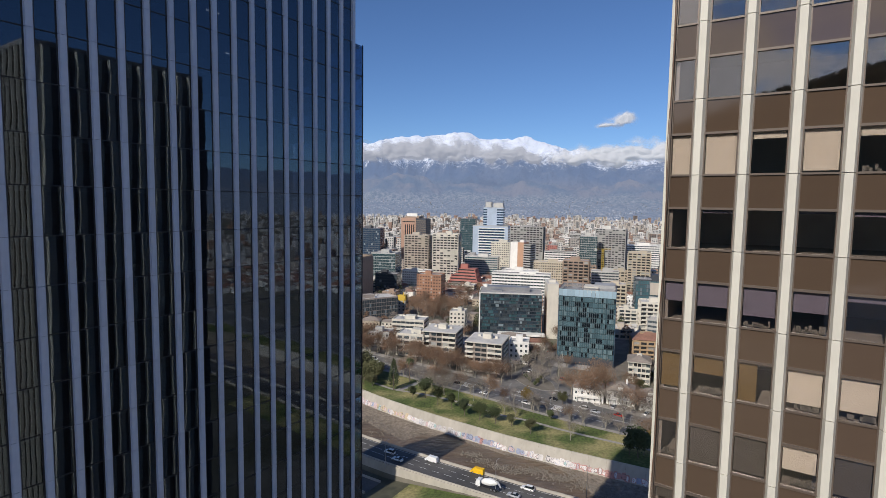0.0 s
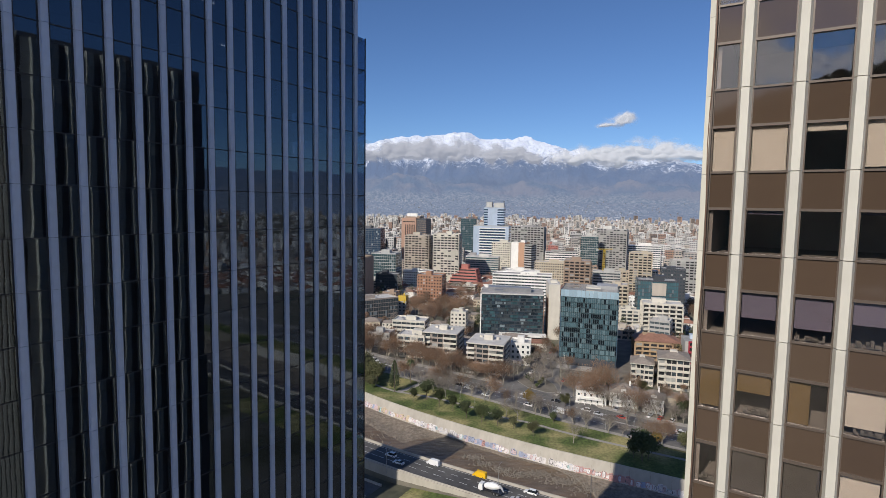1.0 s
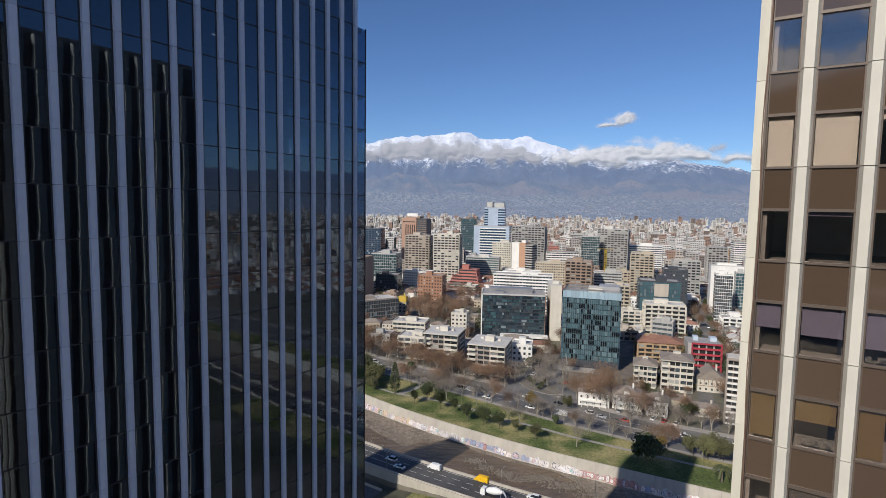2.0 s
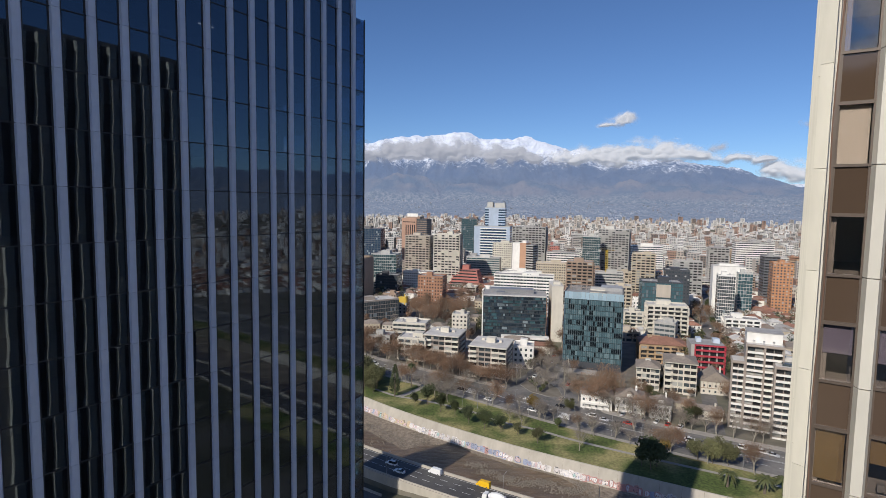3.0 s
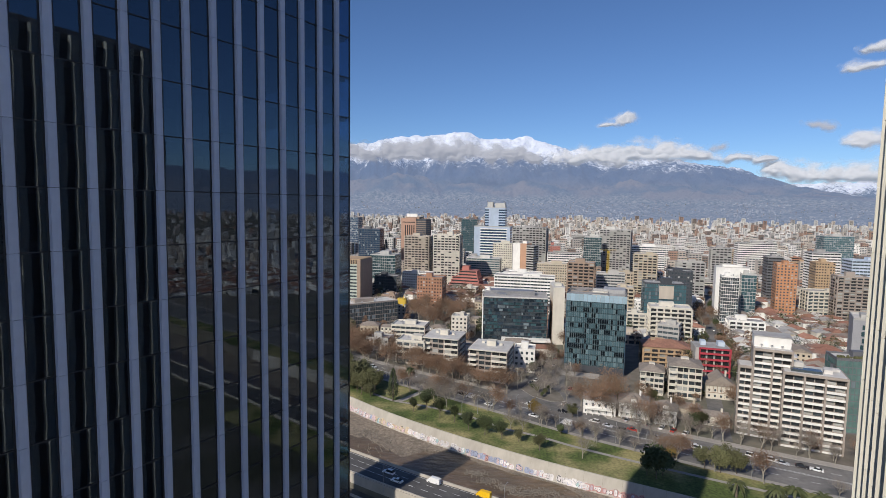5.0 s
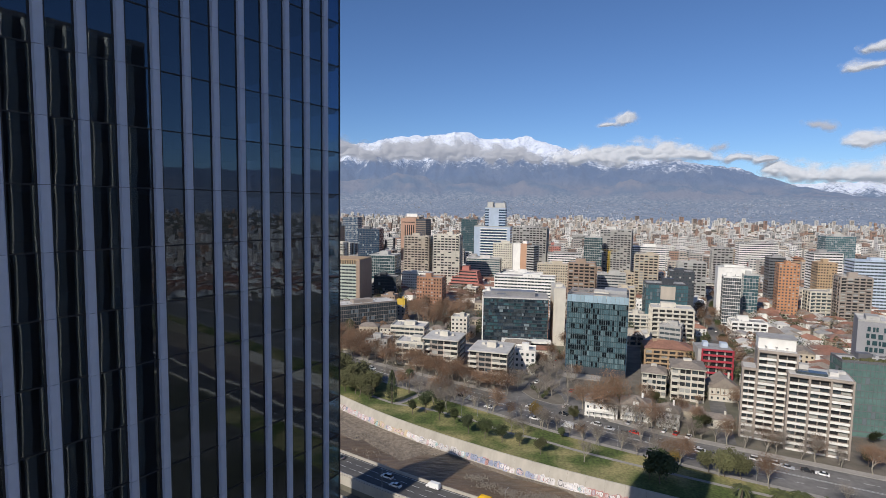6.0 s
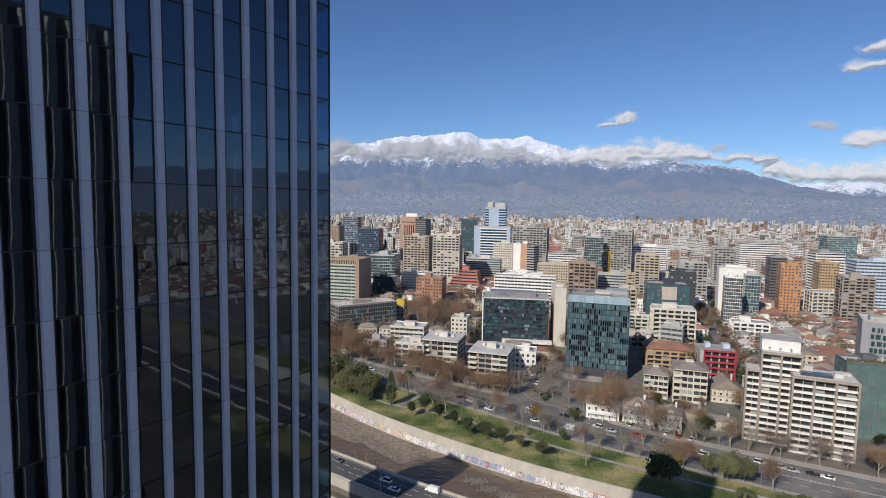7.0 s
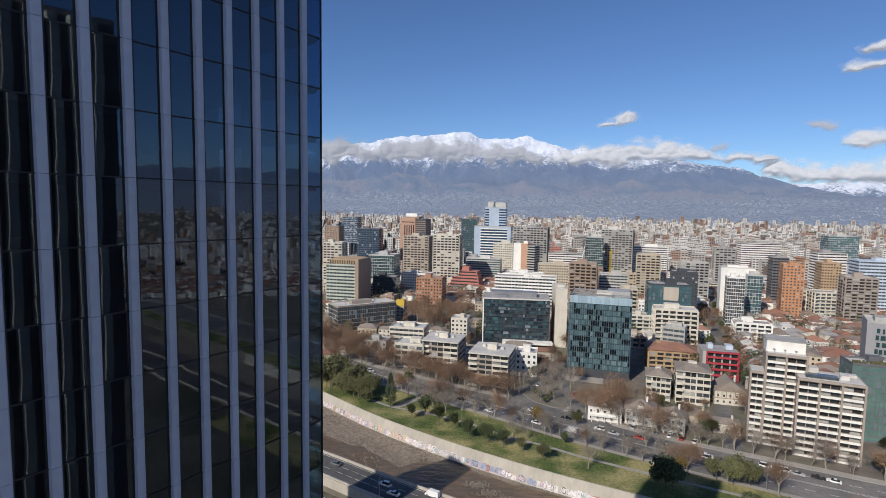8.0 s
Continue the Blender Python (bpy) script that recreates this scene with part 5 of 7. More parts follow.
def house(x, y, yaw, w, d, h, wall, roof, gable=False, rise=2.6, label=None, group="tiled houses"):
    footprint(x, y, yaw, w, d)
    root = thing("house", label or "%s house with a %s roof" % (WORD.get(wall.name, "pale"), "red tiled" if roof is ROOF_TILE else "grey-brown tiled"), "house", pose(x, y, height_at(x, y), 0, 0, yaw), group)
    g = Geo()
    g.box(0, w, 0, d, -0.5, h)
    part("wall", g, wall, root)
    g = Geo()
    (gable_roof if gable else hip_roof)(g, w, d, h - 0.05, rise)
    part("roof", g, roof, root)
    far_windows = Geo()
    for k in range(max(1, int(h / 3))):
        n = max(2, int(w / 2.6))
        for q in range(n):
            if math.hypot(x, y) < 330:
                part("window", shared_box("window", 0.9, 0.1, 1.1, GLASS_GREY), None, root, at=pose(w * (q + 0.5) / n, 0, 1.1 + 3 * k))
            else:
                a = w * (q + 0.5) / n
                far_windows.box(a - 0.6, a + 0.6, -0.06, 0.06, 1 + 3 * k, 2.3 + 3 * k)
    if far_windows.v:
        part("glazing", far_windows, GLASS_DARK, root, kind="stuff")
    g = Geo()
    g.box(w * 0.68, w * 0.68 + 0.8, d * 0.5, d * 0.5 + 0.8, h, h + rise + 1.1)
    if math.hypot(x, y) < 330:
        part("chimney", g, wall, root)
    return root


def low_house(x, y, yaw, w, h, d, wall):
    h = min(h, 9.5)
    return house(x, y, yaw, w, d, h, wall, ROOF_SLATE, rise=1.5, label="low %s house with a shallow grey roof" % WORD.get(wall.name, "pale"), group="low houses")


def red_block(x, y, yaw, w, h, d):
    footprint(x, y, yaw, w, d)
    root = thing("apartment_house", "grey apartment house with a scarlet balcony frame", "apartment house", pose(x, y, 0, 0, 0, yaw))
    g = Geo()
    g.box(0, w, 0, d, 0, h)
    part("wall", g, GREYWALL, root)
    n = 5
    for k in range(n):
        z = h * k / n
        g = Geo()
        g.box(w * 0.1, w * 1.0, -1.5, 0, z - 0.15, z + 0.15)
        g.box(w * 0.1, w * 1.0, -1.5, -1.38, z + 0.15, z + 1.05)
        part("balcony", g, SCARLET, root)
        for q in range(4):
            part("window", shared_box("window", w * 0.17, 0.1, h / n * 0.7, GLASS_DARK), None, root, at=pose(w * (0.21 + 0.22 * q), -0.01, z + 0.5))
    g = Geo()
    g.box(w * 0.1, w * 1.0, -1.5, 0.02, h - 0.5, h + 0.3)
    g.box(w * 0.96, w * 1.0, -1.5, 0.02, 0, h)
    g.box(w * 0.1, w * 0.13, -1.5, 0.02, 0, h)
    part("balcony_frame", g, SCARLET, root)
    g = Geo()
    g.box(0.3, w - 0.3, 0.3, d - 0.3, h, h + 0.1)
    part("roof", g, ROOF_GREY, root)
    for a, b in ((0.2, 0.35), (0.7, 0.9)):
        g = Geo()
        g.box(w * a, w * b, d * 0.4, d * 0.7, h + 0.1, h + 2.6)
        part("roof_box", g, PALEBLUE, root)
    return root


def balcony_body(x, y, yaw, w, h, d, bays, pent=0.0, name_label="white apartment tower with long ribbed balconies and brown piers"):
    footprint(x, y, yaw, w, d)
    root = thing("apartment_tower", name_label, "apartment tower", pose(x, y, 0, 0, 0, yaw), "white balcony towers")
    floors = round((h - 1) / 2.75)
    fh = (h - 1.2) / floors
    g = Geo()
    g.box(0, w, 1.5, d, 0, h - 0.6)
    part("wall", g, TAUPE, root)
    g = Geo()
    g.box(-0.4, w + 0.4, -0.3, d, h - 1.0, h)
    part("roof", g, TAUPE, root)
    g = Geo()
    g.box(0.2, w - 0.2, 0.4, d - 0.4, h, h + 0.1)
    part("roof_deck", g, ROOF_PALE, root)
    for q in range(bays + 1):
        g = Geo()
        a = w * q / bays
        g.box(a - 0.35, a + 0.35, -0.25, 1.6, 0, h - 0.5)
        part("pier", g, TAUPE, root)
    rng = random.Random(int(x))
    for k in range(floors):
        z = fh * k
        for q in range(bays):
            a, b = w * q / bays + 0.36, w * (q + 1) / bays - 0.36
            g = Geo()
            g.box(a, b, 0.05, 1.5, z - 0.12, z + 0.1)
            g.box(a, b, 0.0, 0.14, z - 0.2, z + fh * 0.29)
            part("balcony", g, WHITE, root)
            m = max(2, int((b - a) / 2.6))
            for s in range(m):
                mat = rng.choices((GLASS_DARK, GLASS_GREY, CURTAIN), (4, 3, 1.6))[0]
                part("window", shared_box("window", (b - a) / m - 0.35, 0.1, fh * 0.55, mat), None, root, at=pose(a + (b - a) * (s + 0.5) / m, 1.48, z + fh * 0.25))
    if pent:
        g = Geo()
        g.box(w * 0.0, w * 0.98, d * 0.25, d * 0.95, h, h + pent)
        part("penthouse", g, WHITE, root)
        g = Geo()
        g.box(-0.2, w + 0.1, d * 0.23, d * 0.97, h + pent, h + pent + 0.3)
        part("penthouse_roof", g, ROOF_GREY, root)
        for q in range(3):
            g = Geo()
            g.tube([(w * (0.2 + 0.27 * q), d * 0.2, h + 0.1), (w * (0.2 + 0.27 * q), d * 0.2, h + 1.2)], [0.06, 0.06], 5)
            g.prism([(w * (0.2 + 0.27 * q) + 0.5 * math.cos(t), d * 0.2 + 0.5 * math.sin(t)) for t in (0, 1, 2, 3, 4, 5)], h + 1.2, h + 1.35)
            part("roof_dish", g, METAL_GREY, root)
    return root


def balcony_tower(x, y, yaw, w, h, d):
    return balcony_body(x, y, yaw, w, h, d, 2, 4.6)


def balcony_wing(x, y, yaw, w, h, d):
    root = balcony_body(x, y, yaw, w, h, d, 3)
    g = Geo()
    g.box(w * 0.12, w * 0.62, d * 0.12, d * 0.42, h, h + 1.1)
    part("skylight", g, GLASS_GREY, root)
    for a, b, c, e, z in ((0.66, 0.8, 0.3, 0.5, 1.6), (0.2, 0.36, 0.6, 0.85, 2.4), (0.7, 0.95, 0.62, 0.8, 1.2)):
        g = Geo()
        g.box(w * a, w * b, d * c, d * e, h + 0.1, h + z)
        part("roof_box", g, ROOF_PALE, root)
    return root


def balcony_flank(x, y, yaw, w, h, d):
    return balcony_body(x, y, yaw, w, h, d, 1)


def green_glass(x, y, yaw, w, h, d):
    r = block(x, y, yaw, w, h, d, "curtain", DARKCLAD, surface("sea_green_glass", (0.11, 0.19, 0.175), 0.12, vary=0.3, fine=0.5, broad=0.15), 8, label="green glass office building with a planted roof terrace")
    g = Geo()
    rng = random.Random(2)
    for _ in range(120):
        a, b, s = rng.uniform(0.3, w - 0.8), rng.uniform(0.3, 3.0), rng.uniform(0.3, 0.8)
        g.prism([(a, b), (a + s, b + 0.1), (a + s * 0.8, b + s), (a, b + s)], h + 0.1, h + 0.8 + rng.random())
    part("roof_planting", g, LEAF_OLIVE, r, kind="stuff")


def grey_office(x, y, yaw, w, h, d):
    """A grey panelled block with windows of uneven width standing proud of its wall."""
    footprint(x, y, yaw, w, d)
    root = thing("office_building", "grey panel-clad office building with scattered dark windows", "office building", pose(x, y, 0, 0, 0, yaw))
    wall_of[root] = GREYWALL
    rng = random.Random(6)
    g = Geo()
    g.box(0, w, 0, d, -1, h - 0.1)
    part("wall", g, surface("grey_metal_panel", (0.30, 0.30, 0.315), 0.5, vary=0.1), root)
    panes, rims = Geo(), Geo()
    for k in range(1, 12):
        z = h * k / 12.4
        q = w * 0.16 + rng.uniform(0, 1.2)
        while q < w - 1.6:
            b = rng.choice((0.9, 1.3, 1.9))
            if rng.random() < 0.72:
                out = rng.choice((0.15, 0.5))
                rims.box(q - 0.08, q + b + 0.08, -out, 0.1, z - 0.08, z + 2.4)
                panes.box(q, q + b, -out - 0.04, -out + 0.1, z, z + 2.3)
            q += b + rng.uniform(0.3, 1.1)
    part("window_surround", rims, METAL_GREY, root, kind="stuff")
    part("glazing", panes, GLASS_TEAL, root, kind="stuff")
    roofscape(root, w, d, h, rng)


def apart4(x, y, yaw, w, h, d):
    r = apartments(x, y, yaw, w, max(h, 10.5), d, "cream four-storey apartment house with a grey hipped roof")
    g = Geo()
    hip_roof(g, w, d, max(h, 10.5) + 0.1, 2.6, 0.6)
    part("hipped_roof", g, ROOF_SLATE, r)


def tudor(x, y, yaw, w, h, d):
    root = house(x, y, yaw, w, d, 7, CREAM, ROOF_SLATE, gable=True, rise=5.5, label="half-timbered gabled house with a steep brown roof", group="")
    for q in range(7):
        g = Geo()
        a = w * (0.08 + 0.14 * q)
        g.box(a, a + 0.25, -0.08, 0.02, 3.4, 7)
        part("timber", g, BROWN, root)
    g = Geo()
    g.box(0, w, -0.1, 0.02, 3.2, 3.5)
    part("timber", g, BROWN, root)


def colonial(x, y, yaw, w, h, d):
    root = house(x, y, yaw, w, d, 7, WHITE, ROOF_SLATE, rise=3.2, label="white colonial villa with a dark hipped roof and dormer", group="white villas")
    g = Geo()
    a = w * 0.4
    g.box(a, a + 2.4, 0.3, 3, 7, 9)
    part("dormer", g, WHITE, root)
    g = Geo()
    g.face([(a - 0.3, 0.1, 9), (a + 1.2, 0.1, 10.3), (a + 1.2, 3.2, 10.3), (a - 0.3, 3.2, 9)])
    g.face([(a + 2.7, 0.1, 9), (a + 2.7, 3.2, 9), (a + 1.2, 3.2, 10.3), (a + 1.2, 0.1, 10.3)])
    g.face([(a - 0.3, 0.12, 9), (a + 2.7, 0.12, 9), (a + 1.2, 0.12, 10.3)])
    part("dormer_roof", g, ROOF_SLATE, root)
    g = Geo()
    g.box(w * 0.1, w * 0.9, -1.8, 0, 2.9, 3.2)
    part("porch_roof", g, WHITE, root)
    for q in range(5):
        a = w * (0.12 + 0.19 * q)
        part("porch_column", shared_box("porch_column", 0.3, 0.3, 2.9, WHITE), None, root, at=pose(a, -1.6, 0))
    for q in range(2):
        part("shutter", shared_box("shutter", 0.9, 0.1, 1.6, DARKCLAD), None, root, at=pose(w * (0.3 + 0.4 * q), -0.08, 4.0))


def sage_office(x, y, yaw, w, h, d):
    r = block(x, y, yaw, w, h - 5.5, d, "band", SAGE, GLASS_GREY, 12, label="sage green office tower with a tan slotted crown")
    g = Geo()
    g.box(w * 0.1, w - 0.5, 0.6, d, h - 5.6, h)
    part("crown", g, OCHRE, r)
    n = 16
    for q in range(n):
        g = Geo()
        a = w * 0.1 + (w * 0.88 - 0.6) * (q + 0.3) / n
        g.box(a, a + 0.85, 0.5, 0.75, h - 4.6, h - 0.9)
        part("slot", g, GLASS_DARK, r)
    g = Geo()
    g.box(w - 3.0, w + 0.35, -0.5, d + 0.1, 0, h - 1)
    part("flank", g, BROWN, r)


def tiled_block(x, y, yaw, w, h, d):
    r = block(x, y, yaw, w, h, d, "balcony", OCHRE, GLASS_DARK, 4, label="ochre-brown office house with a red tiled roof")
    g = Geo()
    hip_roof(g, w, d, h + 0.95, 3.4, 0.7)
    part("hipped_roof", g, ROOF_TILE, r)


def slab(x, y, yaw, w, h, d, wall, _):
    footprint(x, y, yaw, w, d)
    root = thing("slab_building", "tall blank %s slab block beside the offices" % WORD.get(wall.name, "pale"), "building", pose(x, y, 0, 0, 0, yaw))
    g = Geo()
    g.box(0, w, 0, d, 0, h)
    part("wall", g, wall, root)
    g = Geo()
    g.box(-0.15, w + 0.15, -0.15, d + 0.15, h, h + 0.5)
    part("coping", g, ROOF_PALE, root)
    g = Geo()
    g.box(w * 0.2, w * 0.8, d * 0.2, d * 0.5, h + 0.5, h + 2.4)
    part("roof_box", g, wall, root)


def blue_tower(x, y, yaw, w, h, d):
    """A broad pale blue block with white sun blades, and a slimmer shaft with a blank middle above it."""
    footprint(x, y, yaw, w, d)
    root = thing("office_tower", "pale blue office tower with white bands and slim upper shaft", "office tower", pose(x, y, 0, 0, 0, yaw))
    wall_of[root] = PALEBLUE
    cladding = paint("SKYPANEL", (0.38, 0.45, 0.55), 0.5)
    top, x0, x1 = h + 27, w * 0.27, w * 0.84
    g = Geo()
    g.box(0, w, 0, d, -1, h)
    part("wall", g, cladding, root)
    g = Geo()
    g.box(x0, x1, 8, d - 2, h, top)
    part("upper_shaft", g, cladding, root)
    glass, blades = Geo(), Geo()
    for k in range(1, 17):
        z = h * k / 17.5
        glass.box(w * 0.18, w * 0.90, -0.1, 0.1, z, z + 2.2)
        blades.box(w * 0.17, w * 0.91, -0.7, 0, z + 2.2, z + 3.3)
        glass.box(w, w + 0.1, 1, d - 1, z, z + 2.2)
    for k in range(7):
        z = h + 1.0 + 3.6 * k
        for a, b in ((x0 - 0.1, x0 + 5.5), (x1 - 9.5, x1 + 0.1)):
            glass.box(a, b, 7.9, d - 2.2, z, z + 1.9)
    part("glazing", glass, GLASS_BLUE, root, kind="stuff")
    part("sun_blade", blades, WHITE, root, "white horizontal sun blades", kind="stuff")
    g = Geo()
    g.box(x0 - 0.5, x1 + 0.5, 7.6, d - 1.5, top, top + 0.8)
    g.box(0.0, w, -0.3, d, h, h + 0.9)
    part("coping", g, CONCRETE, root)
    g = Geo()
    g.box(x0 + 3, x0 + 11, 10, d - 4, top + 0.8, top + 8)
    g.box(x0 + 14, x1 - 1, 10, d - 4, top + 0.8, top + 7)
    part("plant_room", g, CONCRETE, root)
    g = Geo()
    g.tube([(x0 + 2, 12, top), (x0 + 2, 12, top + 13)], [0.35, 0.12], 5)
    part("mast", g, METAL_GREY, root)


def terracotta_tower(x, y, yaw, w, h, d):
    """Half terracotta piers, half dark glass, with a white board on its roof."""
    footprint(x, y, yaw, w, d)
    root = thing("office_tower", "terracotta office tower with slotted piers and a dark glass half", "office tower", pose(x, y, 0, 0, 0, yaw))
    wall_of[root] = OCHRE
    g = Geo()
    g.box(0, w * 0.6, 0, d, -1, h)
    part("wall", g, paint("TERRACOTTA", (0.42, 0.26, 0.19)), root)
    g = Geo()
    for q in range(5):
        a = w * (0.16 + 0.085 * q)
        g.box(a, a + 1.6, -0.05, 0.2, 12, h - 10)
    g.box(w * 0.05, w * 0.56, -0.05, 0.2, h - 6.5, h - 5.2)
    part("slot", g, GLASS_DARK, root, kind="stuff")
    g = Geo()
    g.box(w * 0.6, w, 1, d, -1, h - 1)
    part("glazing", g, BLACKCLAD, root)
    g = Geo()
    for k in range(1, 24):
        g.box(w * 0.6, w + 0.05, 0.9, d, h * k / 24.5, h * k / 24.5 + 0.7)
    part("spandrel_course", g, BROWN, root, kind="stuff")
    g = Geo()
    g.box(w * 0.2, w * 0.62, 3, 4, h + 2.2, h + 7)
    part("roof_board", g, WHITE, root, "blank white board on the roof")
    g = Geo()
    g.box(w * 0.15, w * 0.7, 4, d - 4, h - 0.5, h + 2.4)
    part("plant_room", g, BROWN, root)


def stepped_block(x, y, yaw, w, h, d):
    """A brick-red block whose storeys step back as they rise."""
    footprint(x, y, yaw, w, d)
    root = thing("office_building", "brick-red office block stepping back storey by storey", "office building", pose(x, y, 0, 0, 0, yaw))
    n = 6
    for k in range(n):
        a = w * 0.032 * k
        g = Geo()
        g.box(a, w - a * 0.9, 1.5 * k, d + 8, h * k / n - (1 if k == 0 else 0), h * (k + 1) / n)
        storey = part("storey", g, REDWALL, root)
        g = Geo()
        g.box(a + 1, w - a * 0.9 - 1, 1.5 * k - 0.06, 1.5 * k + 0.1, h * (k + 0.42) / n, h * (k + 0.86) / n)
        part("window_band", g, GLASS_DARK, storey)
    g = Geo()
    g.box(w * 0.34, w * 0.58, 12, d + 4, h, h + 5)
    part("stair_head", g, REDWALL, root)


def gable_tower(x, y, yaw, w, h, d):
    """A narrow tower with a white end, a blank orange gable and a dark balcony side."""
    footprint(x, y, yaw, w, d)
    root = thing("apartment_tower", "white apartment tower with a blank orange end wall", "apartment tower", pose(x, y, 0, 0, 0, yaw))
    for name, a, b, mat in (("white_wall", 0, 0.36, WHITE), ("orange_wall", 0.36, 0.66, paint("APRICOT", (0.47, 0.28, 0.18))), ("balcony_side", 0.66, 1.0, GREYWALL)):
        g = Geo()
        g.box(w * a, w * b, 0, d, -1, h if a < 0.6 else h - 2)
        part(name, g, mat, root)
    g = Geo()
    for k in range(1, 17):
        g.box(w * 0.67, w + 0.05, -0.06, d * 0.9, h * k / 17.5, h * k / 17.5 + 1.5)
    part("glazing", g, GLASS_DARK, root, kind="stuff")
    g = Geo()
    g.box(w * 0.4, w * 0.6, d * 0.3, d * 0.7, h, h + 3)
    part("stair_head", g, WHITE, root)


office_teal(42.8, 323.3, -13, 33.7, 46.8, 28)
office_glass(-7.1, 383.3, -2, 45.4, 33.1, 26)
slab(42.0, 384.0, 0, 7.9, 40.5, 24, CREAM, 0)
sage_office(-154.5, 493.0, -8, 31.8, 45.6, 30)
block(-115.5, 400.4, 38, 48.9, 19.0, 20, "curtain", TAUPE, GLASS_GREY, 6, label="long dark glass office house with brown panels")
block(-131.3, 561.8, -6, 27.7, 42.9, 24, "curtain", CONCRETE, GLASS_TEAL, 7)
terracotta_tower(-141.2, 804.9, -12, 39.7, 75.9, 24)
block(-109.0, 648.1, -8, 30.3, 58.5, 20, "balcony", BEIGE, GLASS_DARK, 16)
block(-71.7, 633.2, -8, 31.0, 61.4, 18, "balcony", CREAM, GLASS_DARK, 17)
block(-53.9, 865.7, -5, 24.6, 74.2, 20, "curtain", DARKCLAD, GLASS_TEAL, 14)
blue_tower(-29.3, 766.8, -8, 51.0, 66.9, 26)
block(23.6, 716.9, -16, 43.6, 69.1, 16, "balcony", GREYWALL, GLASS_DARK, 17)
gable_tower(22.6, 667.0, -30, 27.8, 51.5, 14)
block(-103.0, 598.4, -6, 33.4, 20.0, 16, "punched", WHITE, GLASS_GREY, 5)
block(-73.2, 512.0, -10, 24.9, 27.5, 16, "punched", BRICK, GLASS_DARK, 7)
stepped_block(-53.1, 625.1, -12, 38.0, 20.6, 16)
block(-36.0, 696.4, -8, 43.6, 29.0, 18, "band", GREYWALL, GLASS_TEAL, 8)
block(-2.2, 737.4, -6, 40.1, 45.7, 16, "punched", CREAM, GLASS_DARK, 10)
block(0.5, 537.4, -8, 58.8, 27.8, 18, "band", WHITE, GLASS_GREY, 6)
block(14.7, 577.2, -6, 36.1, 26.0, 14, "punched", WHITE, GLASS_GREY, 8)
block(138.9, 734.0, -20, 38.8, 67.6, 18, "balcony", GREYWALL, GLASS_DARK, 17)
block(114.1, 707.9, -14, 22.1, 58.3, 16, "curtain", CONCRETE, GLASS_TEAL, 14)
block(71.3, 532.4, -12, 24.8, 43.0, 18, "balcony", BROWN, GLASS_DARK, 11)
block(48.2, 615.4, -6, 33.1, 32.2, 16, "punched", SAND, GLASS_DARK, 9)
block(67.3, 694.0, -4, 41.4, 38.2, 16, "band", WHITE, GLASS_GREY, 8)
block(150.0, 598.2, -15, 23.3, 46.9, 18, "balcony", SAND, GLASS_DARK, 13)
block(150.1, 483.7, -12, 20.0, 42.6, 18, "punched", BLACKCLAD, GLASS_GREY, 11)
offices = block(116.7, 431.1, -8, 29.9, 38.8, 20, "curtain", BLACKCLAD, GLASS_TEAL, 9, roof=ROOF_GREY)
g = Geo()
g.box(10.5, 21, -0.5, 0.2, 27.5, 37.5)
part("beige_panel", g, BEIGE, offices, "blank beige panel on the facade")
block(108.9, 386.5, -10, 26.8, 28.3, 16, "balcony", CREAM, GLASS_DARK, 8)
slab(202.7, 515.8, -14, 27.1, 44.1, 16.0, WHITE, 0)
block(219.3, 501.6, -14, 11.5, 39.4, 14.0, "curtain", CONCRETE, GLASS_TEAL, 12)
annexe = block(-81.0, 449.9, -8, 7.3, 11.6, 10, "punched", GREYWALL, GLASS_DARK, 4, label="small grey building with a bright yellow top storey")
g = Geo()
g.box(0, 7.3, 0, 5, 12.6, 17.3)
g.box(5.2, 6.2, -0.3, 0.1, 11, 20)
part("top_storey", g, YELLOWPAINT, annexe, "bright yellow painted top storey")
block(190.3, 472.5, -16, 13.0, 40.5, 14.0, "curtain", WHITE, GLASS_GREY, 13)
block(255.2, 515.6, -14, 16.3, 48.0, 16, "punched", ORANGEBRICK, GLASS_GREY, 18)
block(283.5, 591.0, -10, 14.7, 47.9, 16, "band", DARKCLAD, GLASS_DARK, 14)
block(341.0, 608.4, -10, 17.7, 41.8, 18.0, "punched", OCHRE, GLASS_DARK, 11)
block(289.5, 485.4, -12, 22.4, 41.5, 16.0, "balcony", TAUPE, GLASS_DARK, 16)
block(454.5, 794.0, -6, 36.9, 61.8, 24, "curtain", CONCRETE, GLASS_TEAL, 14)
block(344.2, 556.7, -8, 36.4, 49.5, 20, "band", PALEBLUE, GLASS_GREY, 12)
block(281.5, 512.0, -6, 43.0, 24.5, 16, "balcony", CREAM, GLASS_GREY, 8)
block(346.2, 625.6, -4, 28.5, 51.0, 18, "band", WHITE, GLASS_DARK, 9)
tiled_block(93.2, 342.2, -8, 26.8, 11.1, 18)
block(101.7, 455.6, -12, 12.8, 31.0, 18, "balcony", SAND, GLASS_DARK, 10)
block(105.4, 567.3, -10, 28.1, 28.6, 16, "band", CONCRETE, GLASS_GREY, 8)
block(-194.5, 606.2, -6, 22.6, 51.4, 16, "balcony", CREAM, GLASS_DARK, 12)
block(-122.2, 543.4, -8, 24.0, 23.0, 16, "curtain", BLACKCLAD, GLASS_GREY, 6)
block(-254.7, 796.9, -8, 23.0, 62.2, 18, "punched", BROWN, GLASS_DARK, 16)
block(-252.3, 881.4, -8, 26.2, 74.0, 18, "curtain", CONCRETE, GLASS_BLUE, 18)
